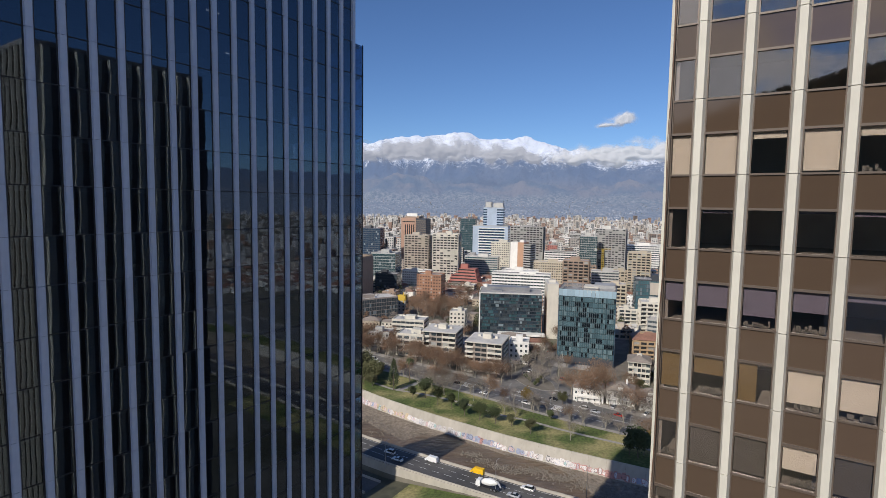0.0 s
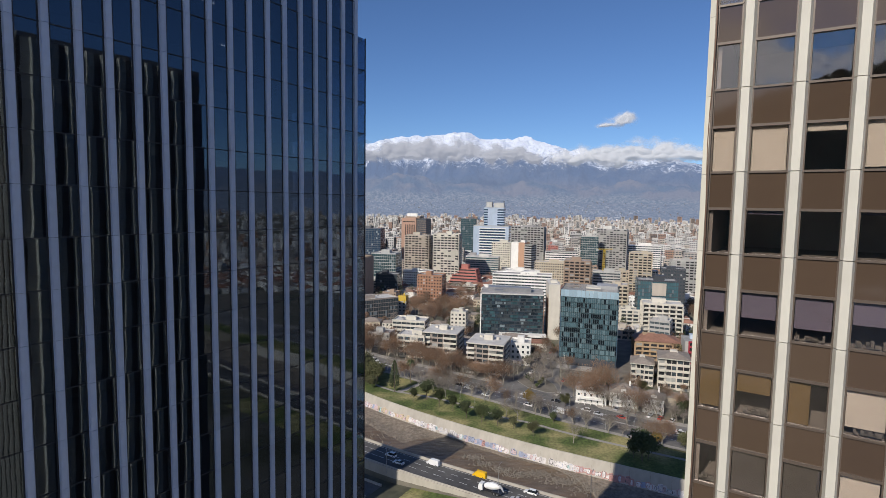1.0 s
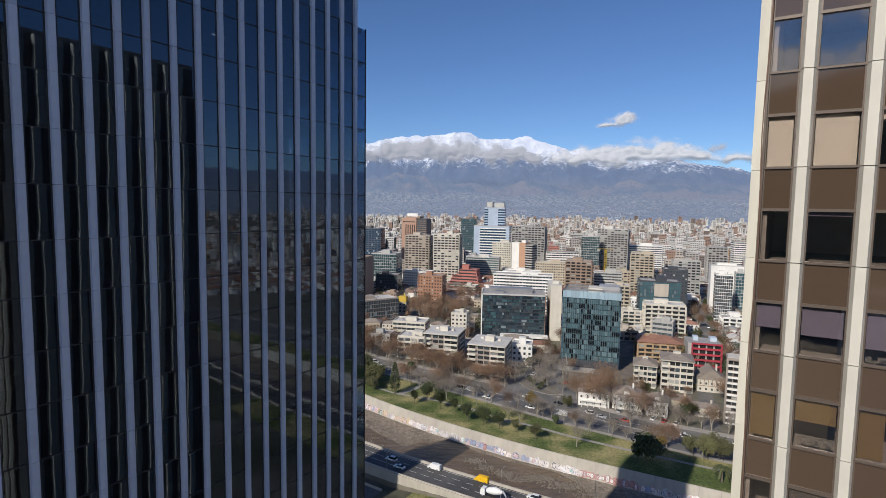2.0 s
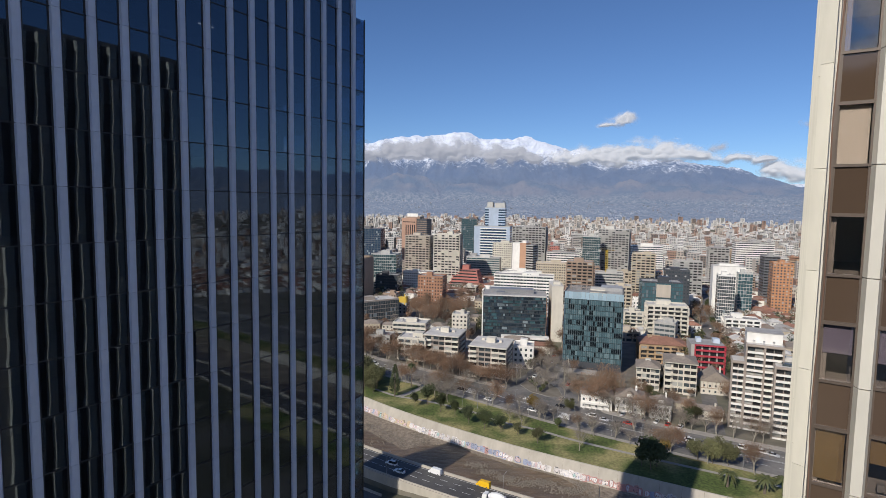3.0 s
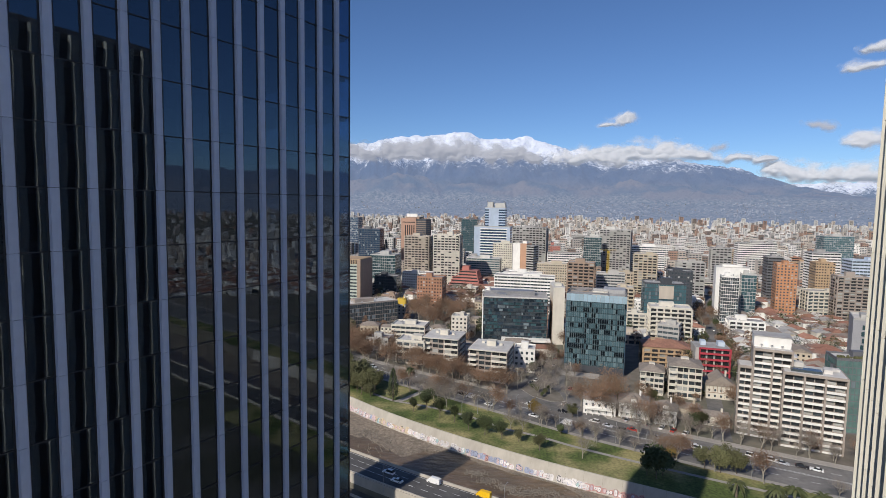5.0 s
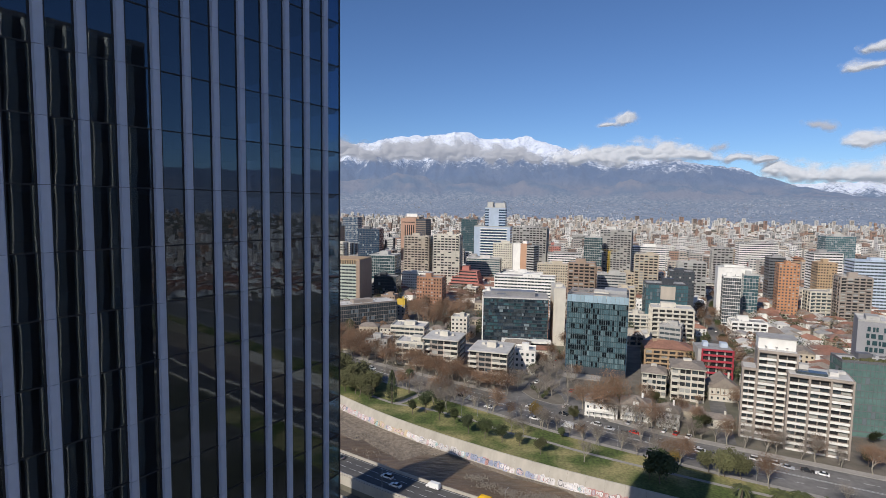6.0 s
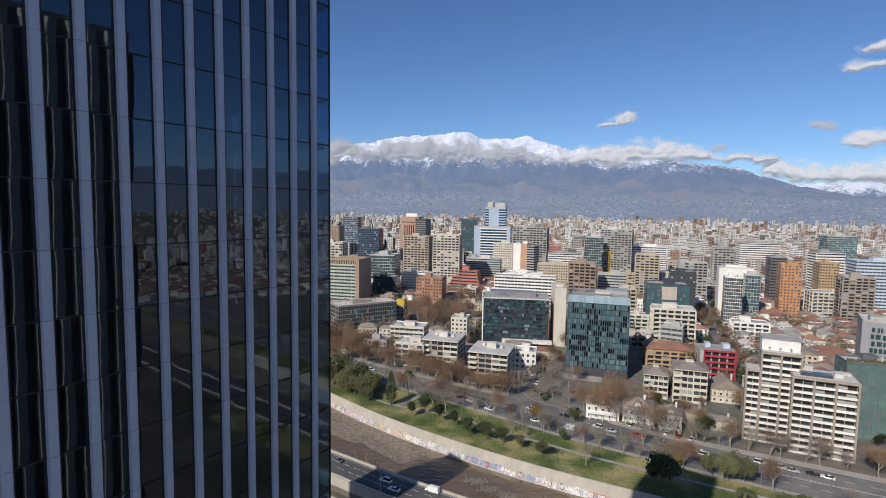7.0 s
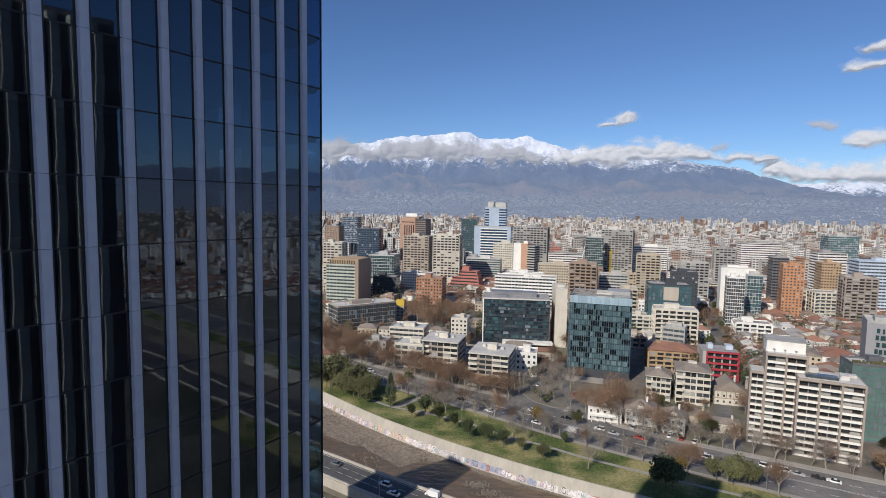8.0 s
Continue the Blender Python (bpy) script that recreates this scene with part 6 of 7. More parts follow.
block(-193.4, 752.4, -8, 32.2, 61.1, 18, "curtain", DARKCLAD, GLASS_BLUE, 12)
block(191.5, 585.9, -10, 26.5, 40.9, 16, "balcony", GREYWALL, GLASS_DARK, 9)
block(175.4, 756.8, -5, 54.2, 44.4, 16, "band", WHITE, GLASS_GREY, 9)
block(264.9, 686.7, -10, 21.5, 49.1, 18, "balcony", GREYWALL, GLASS_DARK, 12)
block(346.0, 804.5, -4, 51.2, 49.4, 16, "band", WHITE, GLASS_DARK, 9)
apartments(-42.2, 326.5, -10, 21.9, 16.3, 22)
apartments(-13.0, 299.1, -12, 21.5, 17.7, 24)
block(-70.5, 370.5, -6, 24.0, 12.8, 16, "band", CREAM, GLASS_GREY, 4, roof=ROOF_PALE, label="cream low office house with plant on its flat roof")
block(-58.5, 326.0, -8, 17.5, 13.5, 15, "balcony", CREAM, GLASS_GREY, 4, roof=ROOF_PALE, label="cream low apartment house with a white flat roof")
block(-82.0, 345.0, -8, 15.0, 9.5, 12, "punched", GREYWALL, GLASS_GREY, 3, roof=ROOF_GREY, label="grey low house with a flat grey roof")
block(-28.4, 371.3, -6, 11.0, 20.0, 12, "punched", CREAM, GLASS_DARK, 6, roof=ROOF_PALE, label="narrow cream apartment house with a flat roof")
house(-45.0, 365.0, -8, 13, 10, 7, REDWALL, ROOF_TILE, label="low house with a broad red tiled roof", group="low houses")
block(13.0, 318.0, -6, 12.0, 13.0, 13, "punched", WHITE, GLASS_GREY, 4, roof=ROOF_PALE, label="small white apartment house with a flat roof")
red_block(117.9, 325.5, -10, 18.6, 16.9, 16)
balcony_tower(111.2, 242.6, -20, 13.9, 38.6, 14)
balcony_wing(119.4, 234.2, -20, 21.4, 31.4, 14)
green_glass(149.8, 251.5, -10, 22.5, 32.6, 12)
grey_office(182.5, 294.5, -27, 20, 42.3, 20)
apart4(77.7, 290.4, -14, 11.6, 12.3, 14)
apart4(90.9, 286.3, -14, 15.6, 16.9, 16)
tudor(110.2, 287.6, -10, 14.0, 12.9, 12)
colonial(59.6, 257.0, -14, 13.0, 7.9, 12)
colonial(43.6, 258.6, -12, 14.6, 7.6, 11)
colonial(73.6, 251.0, -18, 9.6, 8.7, 9)
low_house(86.6, 258.0, -14, 9.6, 5.2, 9, SAND)
low_house(96.2, 252.0, -14, 10.2, 4.4, 8, CREAM)
balcony_flank(106.4, 244.6, -20, 5.0, 30.5, 9)
block(179.0, 427.0, -12, 24.0, 12.5, 14, "balcony", WHITE, GLASS_DARK, 4)
block(110.0, 372.6, -25, 13.3, 19.2, 14, "band", GREYWALL, GLASS_GREY, 4)

# neighbouring towers beside and behind the camera, seen only by their shadows and in the glass
block(-100.2, 82.4, 40, 24, 90, 12, "curtain", DARKCLAD, GLASS_GREY, 28)
# these two are added out of view, only for the glass to mirror
block(-60, -190, 10, 40, 70, 30, "curtain", CONCRETE, GLASS_BLUE, 20)
block(90, -150, -20, 34, 60, 26, "band", CREAM, GLASS_GREY, 17)

# the looser fabric of the quarter, built wherever nothing stands yet
rng = random.Random(77)
PAINTS = [WHITE, CREAM, BEIGE, SAND, GREYWALL, WHITE, BRICK, BROWN, WHITE, CREAM, TAUPE, OCHRE, WHITE, REDWALL]


RESERVED = [(-50, 462, 44), (-70, 330, 22), (30, 300, 14)]      # groves and corners that stay unbuilt


def is_free(x, y, r, gap=3):
    if any(math.hypot(x - a, y - b) < r + q * 0.8 + gap for a, b, q in FOOT):
        return False
    for a, b, c, d in ((18, 285, 80, 450), (98, 236, 168, 428), (168, 428, 236, 620)):
        p, q = Vector((a, b)), Vector((c, d))
        t = max(0, min(1, (Vector((x, y)) - p).dot(q - p) / (q - p).length_squared))
        if ((p + (q - p) * t) - Vector((x, y))).length < r + 6:
            return False
    return True


made = 0
for ring in range(7200):
    if made >= 165:
        break
    d = rng.uniform(400, 1350)
    az = radians(rng.uniform(-27, 47))
    x, y = d * math.sin(az), d * math.cos(az)
    w, dep = rng.uniform(12, 30) if d < 700 else rng.uniform(14, 46), rng.uniform(10, 16)
    tall = rng.random()
    h = rng.uniform(7, 15) if d < 620 else rng.uniform(8, 18) if tall < 0.6 else rng.uniform(16, 28) if tall < 0.9 else rng.uniform(28, 42)
    if d < 640 and az > radians(19):
        continue
    if not is_free(x, y, math.hypot(w, dep) / 2, 2) or any(math.hypot(x - a, y - b) < c + 8 for a, b, c in RESERVED):
        continue
    made += 1
    block(x, y, rng.choice((-12, -10, -8, -14, 76 - 90)), w, h, dep, rng.choice(("band", "balcony", "balcony", "punched", "punched")), rng.choice(PAINTS), rng.choice((GLASS_DARK, GLASS_GREY, GLASS_DARK)), max(2, int(h / 3)), group="city blocks")

# tiled houses of the villa quarter
made = 0
for _ in range(9000):
    if made >= 200:
        break
    d, az = rng.uniform(290, 640), radians(rng.uniform(15, 44))
    x, y = d * math.sin(az), d * math.cos(az)
    if d < 330 and az < radians(25) or not is_free(x, y, 6.0, -1.2):
        continue
    made += 1
    house(x, y, rng.uniform(-25, 15), rng.uniform(7.5, 13), rng.uniform(7, 11), rng.uniform(4.2, 7.0), rng.choice((WHITE, CREAM, WHITE, WHITE, SAND)), rng.choice((ROOF_TILE, ROOF_SLATE, ROOF_PALE, ROOF_TILE, ROOF_GREY)), rng.random() < 0.6, rng.uniform(1.8, 3.0))
made = 0
for _ in range(1500):
    if made >= 40:
        break
    d, az = rng.uniform(330, 520), radians(rng.uniform(-22, 10))
    x, y = d * math.sin(az), d * math.cos(az)
    if not is_free(x, y, 9, 1) or any(math.hypot(x - a, y - b) < c for a, b, c in RESERVED):
        continue
    made += 1
    house(x, y, rng.uniform(-20, 8), rng.uniform(10, 17), rng.uniform(8, 13), rng.uniform(4, 8), rng.choice((WHITE, CREAM, BEIGE, SAND)), rng.choice((ROOF_TILE, ROOF_SLATE, ROOF_SLATE)), False, rng.uniform(1.2, 2.6))

# the far city: thousands of small blocks to the foot of the mountains


def far_material():
    m = surface("far_city_walls", (0.5, 0.47, 0.43), 0.85, vary=0.1)
    n, l = m.node_tree.nodes, m.node_tree.links
    geo, ramp = n.new("ShaderNodeNewGeometry"), n.new("ShaderNodeValToRGB")
    l.new(geo.outputs["Random Per Island"], ramp.inputs["Fac"])
    e = ramp.color_ramp
    e.interpolation = "CONSTANT"
    for k, (pos, c) in enumerate(((0, (0.56, 0.54, 0.51)), (0.30, (0.48, 0.42, 0.36)), (0.48, (0.34, 0.22, 0.165)), (0.60, (0.40, 0.37, 0.34)), (0.74, (0.68, 0.66, 0.63)), (0.93, (0.20, 0.15, 0.125)))):
        el = e.elements[k] if k < 2 else e.elements.new(pos)
        el.position, el.color = pos, (*c, 1)
    l.new(ramp.outputs["Color"], n["Principled BSDF"].inputs["Base Color"])
    return m


ROOF_MIX = surface("mixed_roof_tiles", (0.28, 0.135, 0.095), 0.9, vary=0.3, fine=0.8, broad=0.03, tint=(0.20, 0.165, 0.14))
hazy_suburb_walls = surface("hazy_suburb_walls", (0.27, 0.265, 0.27), 0.9, vary=0.5, fine=0.05, broad=0.01)
# bluish emission paints the haze of distance onto these walls
hazy_suburb_walls.node_tree.nodes["Principled BSDF"].inputs["Emission Color"].default_value = (0.33, 0.43, 0.66, 1)
hazy_suburb_walls.node_tree.nodes["Principled BSDF"].inputs["Emission Strength"].default_value = 0.25
far, far_glass, suburb, far_roofs, villas = Geo(), Geo(), Geo(), Geo(), Geo()
rng = random.Random(99)
for _ in range(36000):
    d = 400 + 2900 * rng.random() ** 0.9
    az = radians(rng.uniform(-30, 50) if rng.random() < 0.66 else rng.uniform(50, 118))
    if az > radians(50):
        d = 420 + 2400 * rng.random()
    x, y = d * math.sin(az), d * math.cos(az)
    if az > radians(50) and x * 0.4 + y * 0.92 < 215:
        continue
    if d < 540 and (az < radians(15) or az > radians(46)):
        continue
    if d < 1350 and az < radians(50) and not is_free(x, y, 6 if d < 640 else 8, -1.5):
        continue
    dense = noise.noise((x * 0.0022, y * 0.0022, 3)) + 0.25
    w, dep = rng.uniform(7, 18), rng.uniform(6, 12)
    pick = rng.random() - dense * 0.3
    h = rng.uniform(14, 34) if pick < 0.10 and d > 800 else rng.uniform(8, 15) if pick < 0.36 and d > 700 else rng.uniform(4, 7.5)
    if d > 1450:
        f = max(0.5, 1 - (d - 1450) / 2600)
        h = rng.uniform(4, 12) if rng.random() < 0.82 else rng.uniform(14, 36)
        w, dep, h = w * f, dep * f, h * f
    if d > 2350:
        if noise.noise((x * 0.003, y * 0.006, 8)) < rng.uniform(-0.2, 0.5):
            continue
        h, w, dep = rng.uniform(2.5, 5.5), w * 0.6, dep * 0.5
    if h > 20:
        w = rng.uniform(9, 17)
    z = height_at(x, y)
    a = radians(rng.choice((-12, -8, -10, 4)))
    ca, sa = math.cos(a), math.sin(a)

    def plan(u, v):
        return (x + u * ca - v * sa, y + u * sa + v * ca)
    (suburb if d > 2350 else villas if d < 700 else far).prism([plan(-w / 2, -dep / 2), plan(w / 2, -dep / 2), plan(w / 2, dep / 2), plan(-w / 2, dep / 2)], z - 2, z + h)
    if h < 8 and d < 1900:
        lift, inset = rng.uniform(1.4, 2.6), min(w, dep) * 0.42
        eaves = [(*plan(u * (w / 2 + 0.4), v * (dep / 2 + 0.4)), z + h) for u, v in ((-1, -1), (1, -1), (1, 1), (-1, 1))]
        ends = [(*plan(u * (w / 2 - inset), 0), z + h + lift) for u in (-1, 1)]
        far_roofs.face([eaves[0], eaves[1], ends[1], ends[0]]), far_roofs.face([eaves[1], eaves[2], ends[1]])
        far_roofs.face([eaves[2], eaves[3], ends[0], ends[1]]), far_roofs.face([eaves[3], eaves[0], ends[0]])
    if h > 8 and d < 2350 and az < radians(50):
        n = int(h / 3.2)
        for k in range(1, n):
            zz = z + h * k / n
            n_bay = max(2, int(w / 3.5)) if d < 1600 else 1
            for q in range(n_bay):
                u0, u1 = -w / 2 + w * (q + 0.16) / n_bay, -w / 2 + w * (q + 0.84) / n_bay
                far_glass.face([(*plan(u0, -dep / 2 - 0.08), zz), (*plan(u1, -dep / 2 - 0.08), zz), (*plan(u1, -dep / 2 - 0.08), zz + 1.6), (*plan(u0, -dep / 2 - 0.08), zz + 1.6)])
            far_glass.face([(*plan(w / 2 + 0.08, -dep * 0.35), z + 2), (*plan(w / 2 + 0.08, dep * 0.35), z + 2), (*plan(w / 2 + 0.08, dep * 0.35), z + h - 1), (*plan(w / 2 + 0.08, -dep * 0.35), z + h - 1)])
solid("far_city", far, far_material(), "pale sprawl of distant city blocks towards the mountains", "city", kind="stuff")
solid("far_suburb", suburb, hazy_suburb_walls, "low houses scattered at the foot of the mountains", "houses", kind="stuff")
solid("garden_houses", villas, WHITE, "white walls of low houses packed between the gardens", "houses", kind="stuff")
solid("far_roofs", far_roofs, ROOF_MIX, "hipped roofs of the low houses across the city", "roofs", kind="stuff")
solid("far_city_windows", far_glass, GLASS_GREY, "window bands of the distant city blocks", "windows", kind="stuff")

# ---- trees ----


def twig_tree(seed, height, spread, twig, leaves, leaf_size, bark, bare=True, leafy=False):
    """Mesh data of a trunk with limbs and of its crown."""
    rng = random.Random(seed)
    wood, crown = Geo(), Geo()
    tips = []

    def grow(p, way, length, r, level):
        q = p + way * length * 0.5 + Vector((rng.gauss(0, 0.06), rng.gauss(0, 0.06), 0)) * length
        e = q + (way + Vector((rng.gauss(0, 0.12), rng.gauss(0, 0.12), 0.05))).normalized() * length * 0.5
        wood.tube([p, q, e], [r, r * 0.8, r * 0.6], 5 if level < 2 else 3)
        if level >= 2:
            tips.append((q, way)), tips.append((e, way))
        if level == 3:
            return
        for _ in range(3 if level else 4):
            turn = Vector((rng.gauss(0, 1), rng.gauss(0, 1), rng.uniform(-0.1, 0.7))).normalized()
            w2 = (way * 0.85 + turn * (0.60 * spread)).normalized()
            grow(q.lerp(e, rng.uniform(0.3, 1.0)), w2, length * rng.uniform(0.68, 0.98), r * 0.55, level + 1)
    grow(Vector((0, 0, -0.2)), Vector((0, 0, 1)), height * 0.27, height * 0.02, 0)
    for _ in range(leaves):
        p, way = tips[rng.randrange(len(tips))]
        c = p + Vector((rng.gauss(0, 1), rng.gauss(0, 1), rng.gauss(0, 0.8))) * height * (0.085 if bare else 0.075)
        a = Vector((rng.gauss(0, 1), rng.gauss(0, 1), rng.gauss(0.3, 1))).normalized()
        b = a.orthogonal().normalized()
        if bare and leafy and rng.random() < 0.45:
            a, b = a * leaf_size * 0.95, b * leaf_size * 0.75
            crown.face([c - a * 0.6 - b, c - a * 0.6 + b, c + a])
        elif bare:
            a = (a + way * 0.9 + Vector((0, 0, 0.5))).normalized() * leaf_size * rng.uniform(2.5, 5.5)
            b = b * leaf_size * 0.20
            crown.face([c - b, c + b, c + a])
        else:
            a, b = a * leaf_size, b * leaf_size * 0.7
            crown.face([c - a - b * 0.4, c + b, c + a, c - b])
    return wood.data("trunk", bark), crown.data("crown", twig)


def conifer(seed, height, radius, leaf):
    rng = random.Random(seed)
    wood, crown = Geo(), Geo()
    wood.tube([(0, 0, -0.2), (0, 0, height * 0.5), (0, 0, height * 0.96)], [height * 0.022, height * 0.015, 0.03], 6)
    for _ in range(900):
        z = height * (0.16 + 0.84 * rng.random() ** 1.1)
        t = (z / height - 0.16) / 0.84
        r = radius * (1 - t) ** 0.6 * (0.55 + 0.45 * math.sin(min(1, t * 5) * 1.57)) * rng.uniform(0.35, 1.05)
        an = rng.uniform(0, 6.283)
        c = Vector((r * math.cos(an), r * math.sin(an), z + rng.gauss(0, 0.1)))
        a = Vector((math.cos(an), math.sin(an), rng.uniform(-0.5, 0.5))).normalized() * rng.uniform(0.18, 0.42)
        b = a.orthogonal().normalized() * 0.22
        crown.face([c - a - b, c - a * 0.2 + b, c + a, c + a * 0.2 - b])
    return wood.data("trunk", BARK), crown.data("crown", leaf)


def palm(seed, height):
    rng = random.Random(seed)
    wood, crown = Geo(), Geo()
    wood.tube([(0, 0, -0.2), (0.05, 0, height * 0.5), (0, 0.05, height)], [0.35, 0.25, 0.28], 7)
    for k in range(34):
        an, dip = rng.uniform(0, 6.283), rng.uniform(-0.7, 0.9)
        side = Vector((-math.sin(an), math.cos(an), 0))
        pts = []
        for s in range(6):
            t = s / 5
            pts.append(Vector((math.cos(an) * 2.6 * t, math.sin(an) * 2.6 * t, height + dip * 2.0 * t - 1.9 * t * t)))
        for s in range(5):
            w0, w1 = 0.34 * math.sin(math.pi * (0.12 + 0.8 * s / 5)), 0.34 * math.sin(math.pi * (0.12 + 0.8 * (s + 1) / 5))
            crown.face([pts[s] - side * w0, pts[s + 1] - side * w1, pts[s + 1] + Vector((0, 0, 0.08)), pts[s] + Vector((0, 0, 0.08))])
            crown.face([pts[s] + Vector((0, 0, 0.08)), pts[s + 1] + Vector((0, 0, 0.08)), pts[s + 1] + side * w1, pts[s] + side * w0])
    return wood.data("trunk", BARK), crown.data("crown", PALM_LEAF)


KINDS = {
    "rust": ([twig_tree(s, 17, 0.95, TWIG_RUST, 2700, 0.24, PALE_BARK, True, True) for s in (1, 2, 3, 18)], "bare plane tree with rusty winter twigs"),
    "grey": ([twig_tree(s, 14, 1.0, TWIG_GREY, 1500, 0.20, PALE_BARK) for s in (4, 5, 6)], "leafless grey street tree with spreading twigs"),
    "green": ([twig_tree(s, 12, 1.1, LEAF_OLIVE, 2600, 0.38, BARK, False) for s in (7, 8)], "broad evergreen tree with olive foliage"),
    "dark": ([twig_tree(s, 10, 0.9, LEAF_DARK, 2000, 0.36, BARK, False) for s in (9, 10)], "dense dark evergreen tree in the quarter"),
    "bush": ([twig_tree(s, 8, 0.5, m, 1700, 0.23, BARK, False) for s, m in ((11, LEAF_DARK), (12, LEAF_OLIVE), (13, LEAF_DARK))], "small bushy evergreen tree on the lawn"),
    "slender": ([conifer(14, 15, 3.0, LEAF_DARK)], "tall slender dark evergreen in the park"),
    "gold": ([twig_tree(15, 8, 0.9, LEAF_GOLD, 2600, 0.24, BARK, False)], "small tree with yellowing leaves"),
    "palm": ([palm(16, 13), palm(17, 7), palm(18, 4.2)], "palm tree with drooping fronds"),
}
trng = random.Random(31)


def tree(kind, x, y, scale=1.0, which=None):
    meshes, label = KINDS[kind]
    trunk, crown = meshes[which if which is not None else trng.randrange(len(meshes))]
    s = scale * trng.uniform(0.88, 1.12)
    root = thing("palm_tree" if kind == "palm" else "tree", label, "tree", pose(x, y, height_at(x, y) + 0.1, 0, 0, trng.uniform(0, 360)) @ Matrix.Diagonal((s, s, s, 1)), kind + " trees")
    part("trunk", trunk, None, root)
    part("crown", crown, None, root)
    return root


for x, y, s in ((-36, 249, 0.8), (-30, 252, 1.15), (-23, 244, 1.0), (-16, 240, 0.95), (-9, 232, 1.1), (-2, 228, 1.05), (5, 225, 1.0), (12, 223, 0.65), (20, 216, 0.8)):
    tree("bush", x, y, s * 1.25)
tree("gold", 21, 250, 1.15)
for x, y in ((22, 288), (26, 276), (30, 287), (28, 280), (24, 283), (50, 262), (54, 258), (40, 262)):
    tree("bush", x, y, 0.5)
for x, y, s in ((-84, 281, 1.4), (-75, 274, 1.2), (-69, 272, 1.0), (-60, 265, 0.8), (-68, 283, 1.3), (-84, 299, 1.5), (-60, 276, 1.1), (-94, 292, 1.4), (-76, 291, 1.3)):
    tree("green", x, y, s)
tree("slender", -48, 261)
tree("palm", -42, 276, 1.05, 0)
for x, y in ((-29, 271), (-23, 268), (-18, 266), (-26, 266), (25, 246), (29, 241), (33, 256), (36, 212), (9, 236), (14, 232), (53, 226), (66, 219)):
    tree("grey", x, y, trng.uniform(0.55, 0.8))
for x, y, s in ((60.2, 199.4, 1.35), (63, 202, 1.1), (57.5, 202, 0.8), (30, 232, 0.6)):
    tree("dark", x, y, s)
for x, y in ((83.6, 190.3), (94.5, 187.2), (100.5, 187.0), (107, 183.5)):
    tree("palm", x, y, 1.3, 2)
for x, y, s in ((85.3, 207, 1.0), (80.6, 209.6, 0.85), (90.8, 206.4, 0.95), (87, 211, 0.9)):
    tree("green", x, y, s)
tree("gold", 69.9, 213.9, 0.95)
tree("green", 37.7, 252, 0.6)
# rows along the avenue, the median and the side streets
for i in range(16, 84):
    a, b = AF[i], AF[i + 1]
    n = max(1, int((b - a).length / 8.5))
    for k in range(n):
        p = a.lerp(b, (k + trng.random() * 0.6) / n)
        side = Vector((-(b - a).y, (b - a).x)).normalized()
        q = p + side * trng.uniform(2, 5)
        if -120 < q.x < 200 and not 6 < q.x < 48:
            tree(trng.choice(("rust", "rust", "grey")) if q.x < 52 else trng.choice(("grey", "grey", "rust")), q.x, q.y, trng.uniform(0.6, 1.0))
        if trng.random() < 0.5 and -120 < q.x < 200 and not 8 < q.x < 44:
            q = p + side * trng.uniform(7, 12)
            if is_free(q.x, q.y, 1, 0):
                tree(trng.choice(("rust", "rust", "grey", "dark")), q.x, q.y, trng.uniform(0.6, 1.0))
    if -60 < a.x < 180:
        m = AN[i]
        for k in range(2):
            if trng.random() < 0.42:
                q = m.lerp(AN[i + 1], trng.random()) + Vector((-0.5, -2.2)) * trng.uniform(0.6, 1.6)
                tree(trng.choice(("grey", "rust", "grey")), q.x, q.y, trng.uniform(0.55, 0.9))
for way in ([(18, 285), (31, 322), (46, 352), (60, 390)], [(98, 236), (118, 300), (140, 362), (168, 428), (196, 520), (236, 620)]):
    w = along(way, 5)
    for p, q in zip(shifted(w, -4.6), shifted(w, 4.6)):
        for r in (p, q):
            if trng.random() < 0.8 and r.y > 312:
                tree(trng.choice(("grey", "rust", "rust", "dark")), r.x, r.y, trng.uniform(0.5, 0.9))
made = 0
for _ in range(6000):
    if made >= 40:
        break
    d, az = trng.uniform(285, 400), radians(trng.uniform(-22, 40))
    x, y = d * math.sin(az), d * math.cos(az)
    if not is_free(x, y, 0.5, -1.0) or Vector((x, y)).dot(Vector((0.42, 0.9))) < 272:
        continue
    made += 1
    tree(trng.choices(("rust", "grey", "green", "dark", "palm"), (7, 2, 1, 2, 0.3))[0], x, y, trng.uniform(0.55, 0.95))
# the plane trees before the apartment houses and in the groves
for x, y, s in ((1, 282, 0.95), (-6, 286, 0.9), (8, 279, 0.8), (-21, 293, 0.9), (-31, 299, 0.9), (-39, 305, 0.9), (-26, 297, 0.8), (-14, 291, 0.8), (50, 259, 1.45), (56, 262, 1.25), (44, 267, 0.8), (-44, 315, 1.0), (-57, 324, 1.0), (-63, 317, 0.9),
                (-71, 333, 1.0), (-79, 326, 1.0), (-87, 331, 1.1), (-94, 330, 1.1), (-100, 329, 1.0), (-61, 341, 0.9), (-77, 351, 1.0), (-69, 360, 0.9), (-88, 363, 1.0), (-104, 372, 1.0), (-96, 362, 1.0),
                (-53, 331, 0.9), (-45, 320, 0.9), (-84, 342, 1.0), (-92, 348, 1.0), (-106, 346, 1.1), (-66, 346, 0.9), (-74, 320, 0.9), (-112, 360, 1.0)):
    tree("rust", x, y, s)
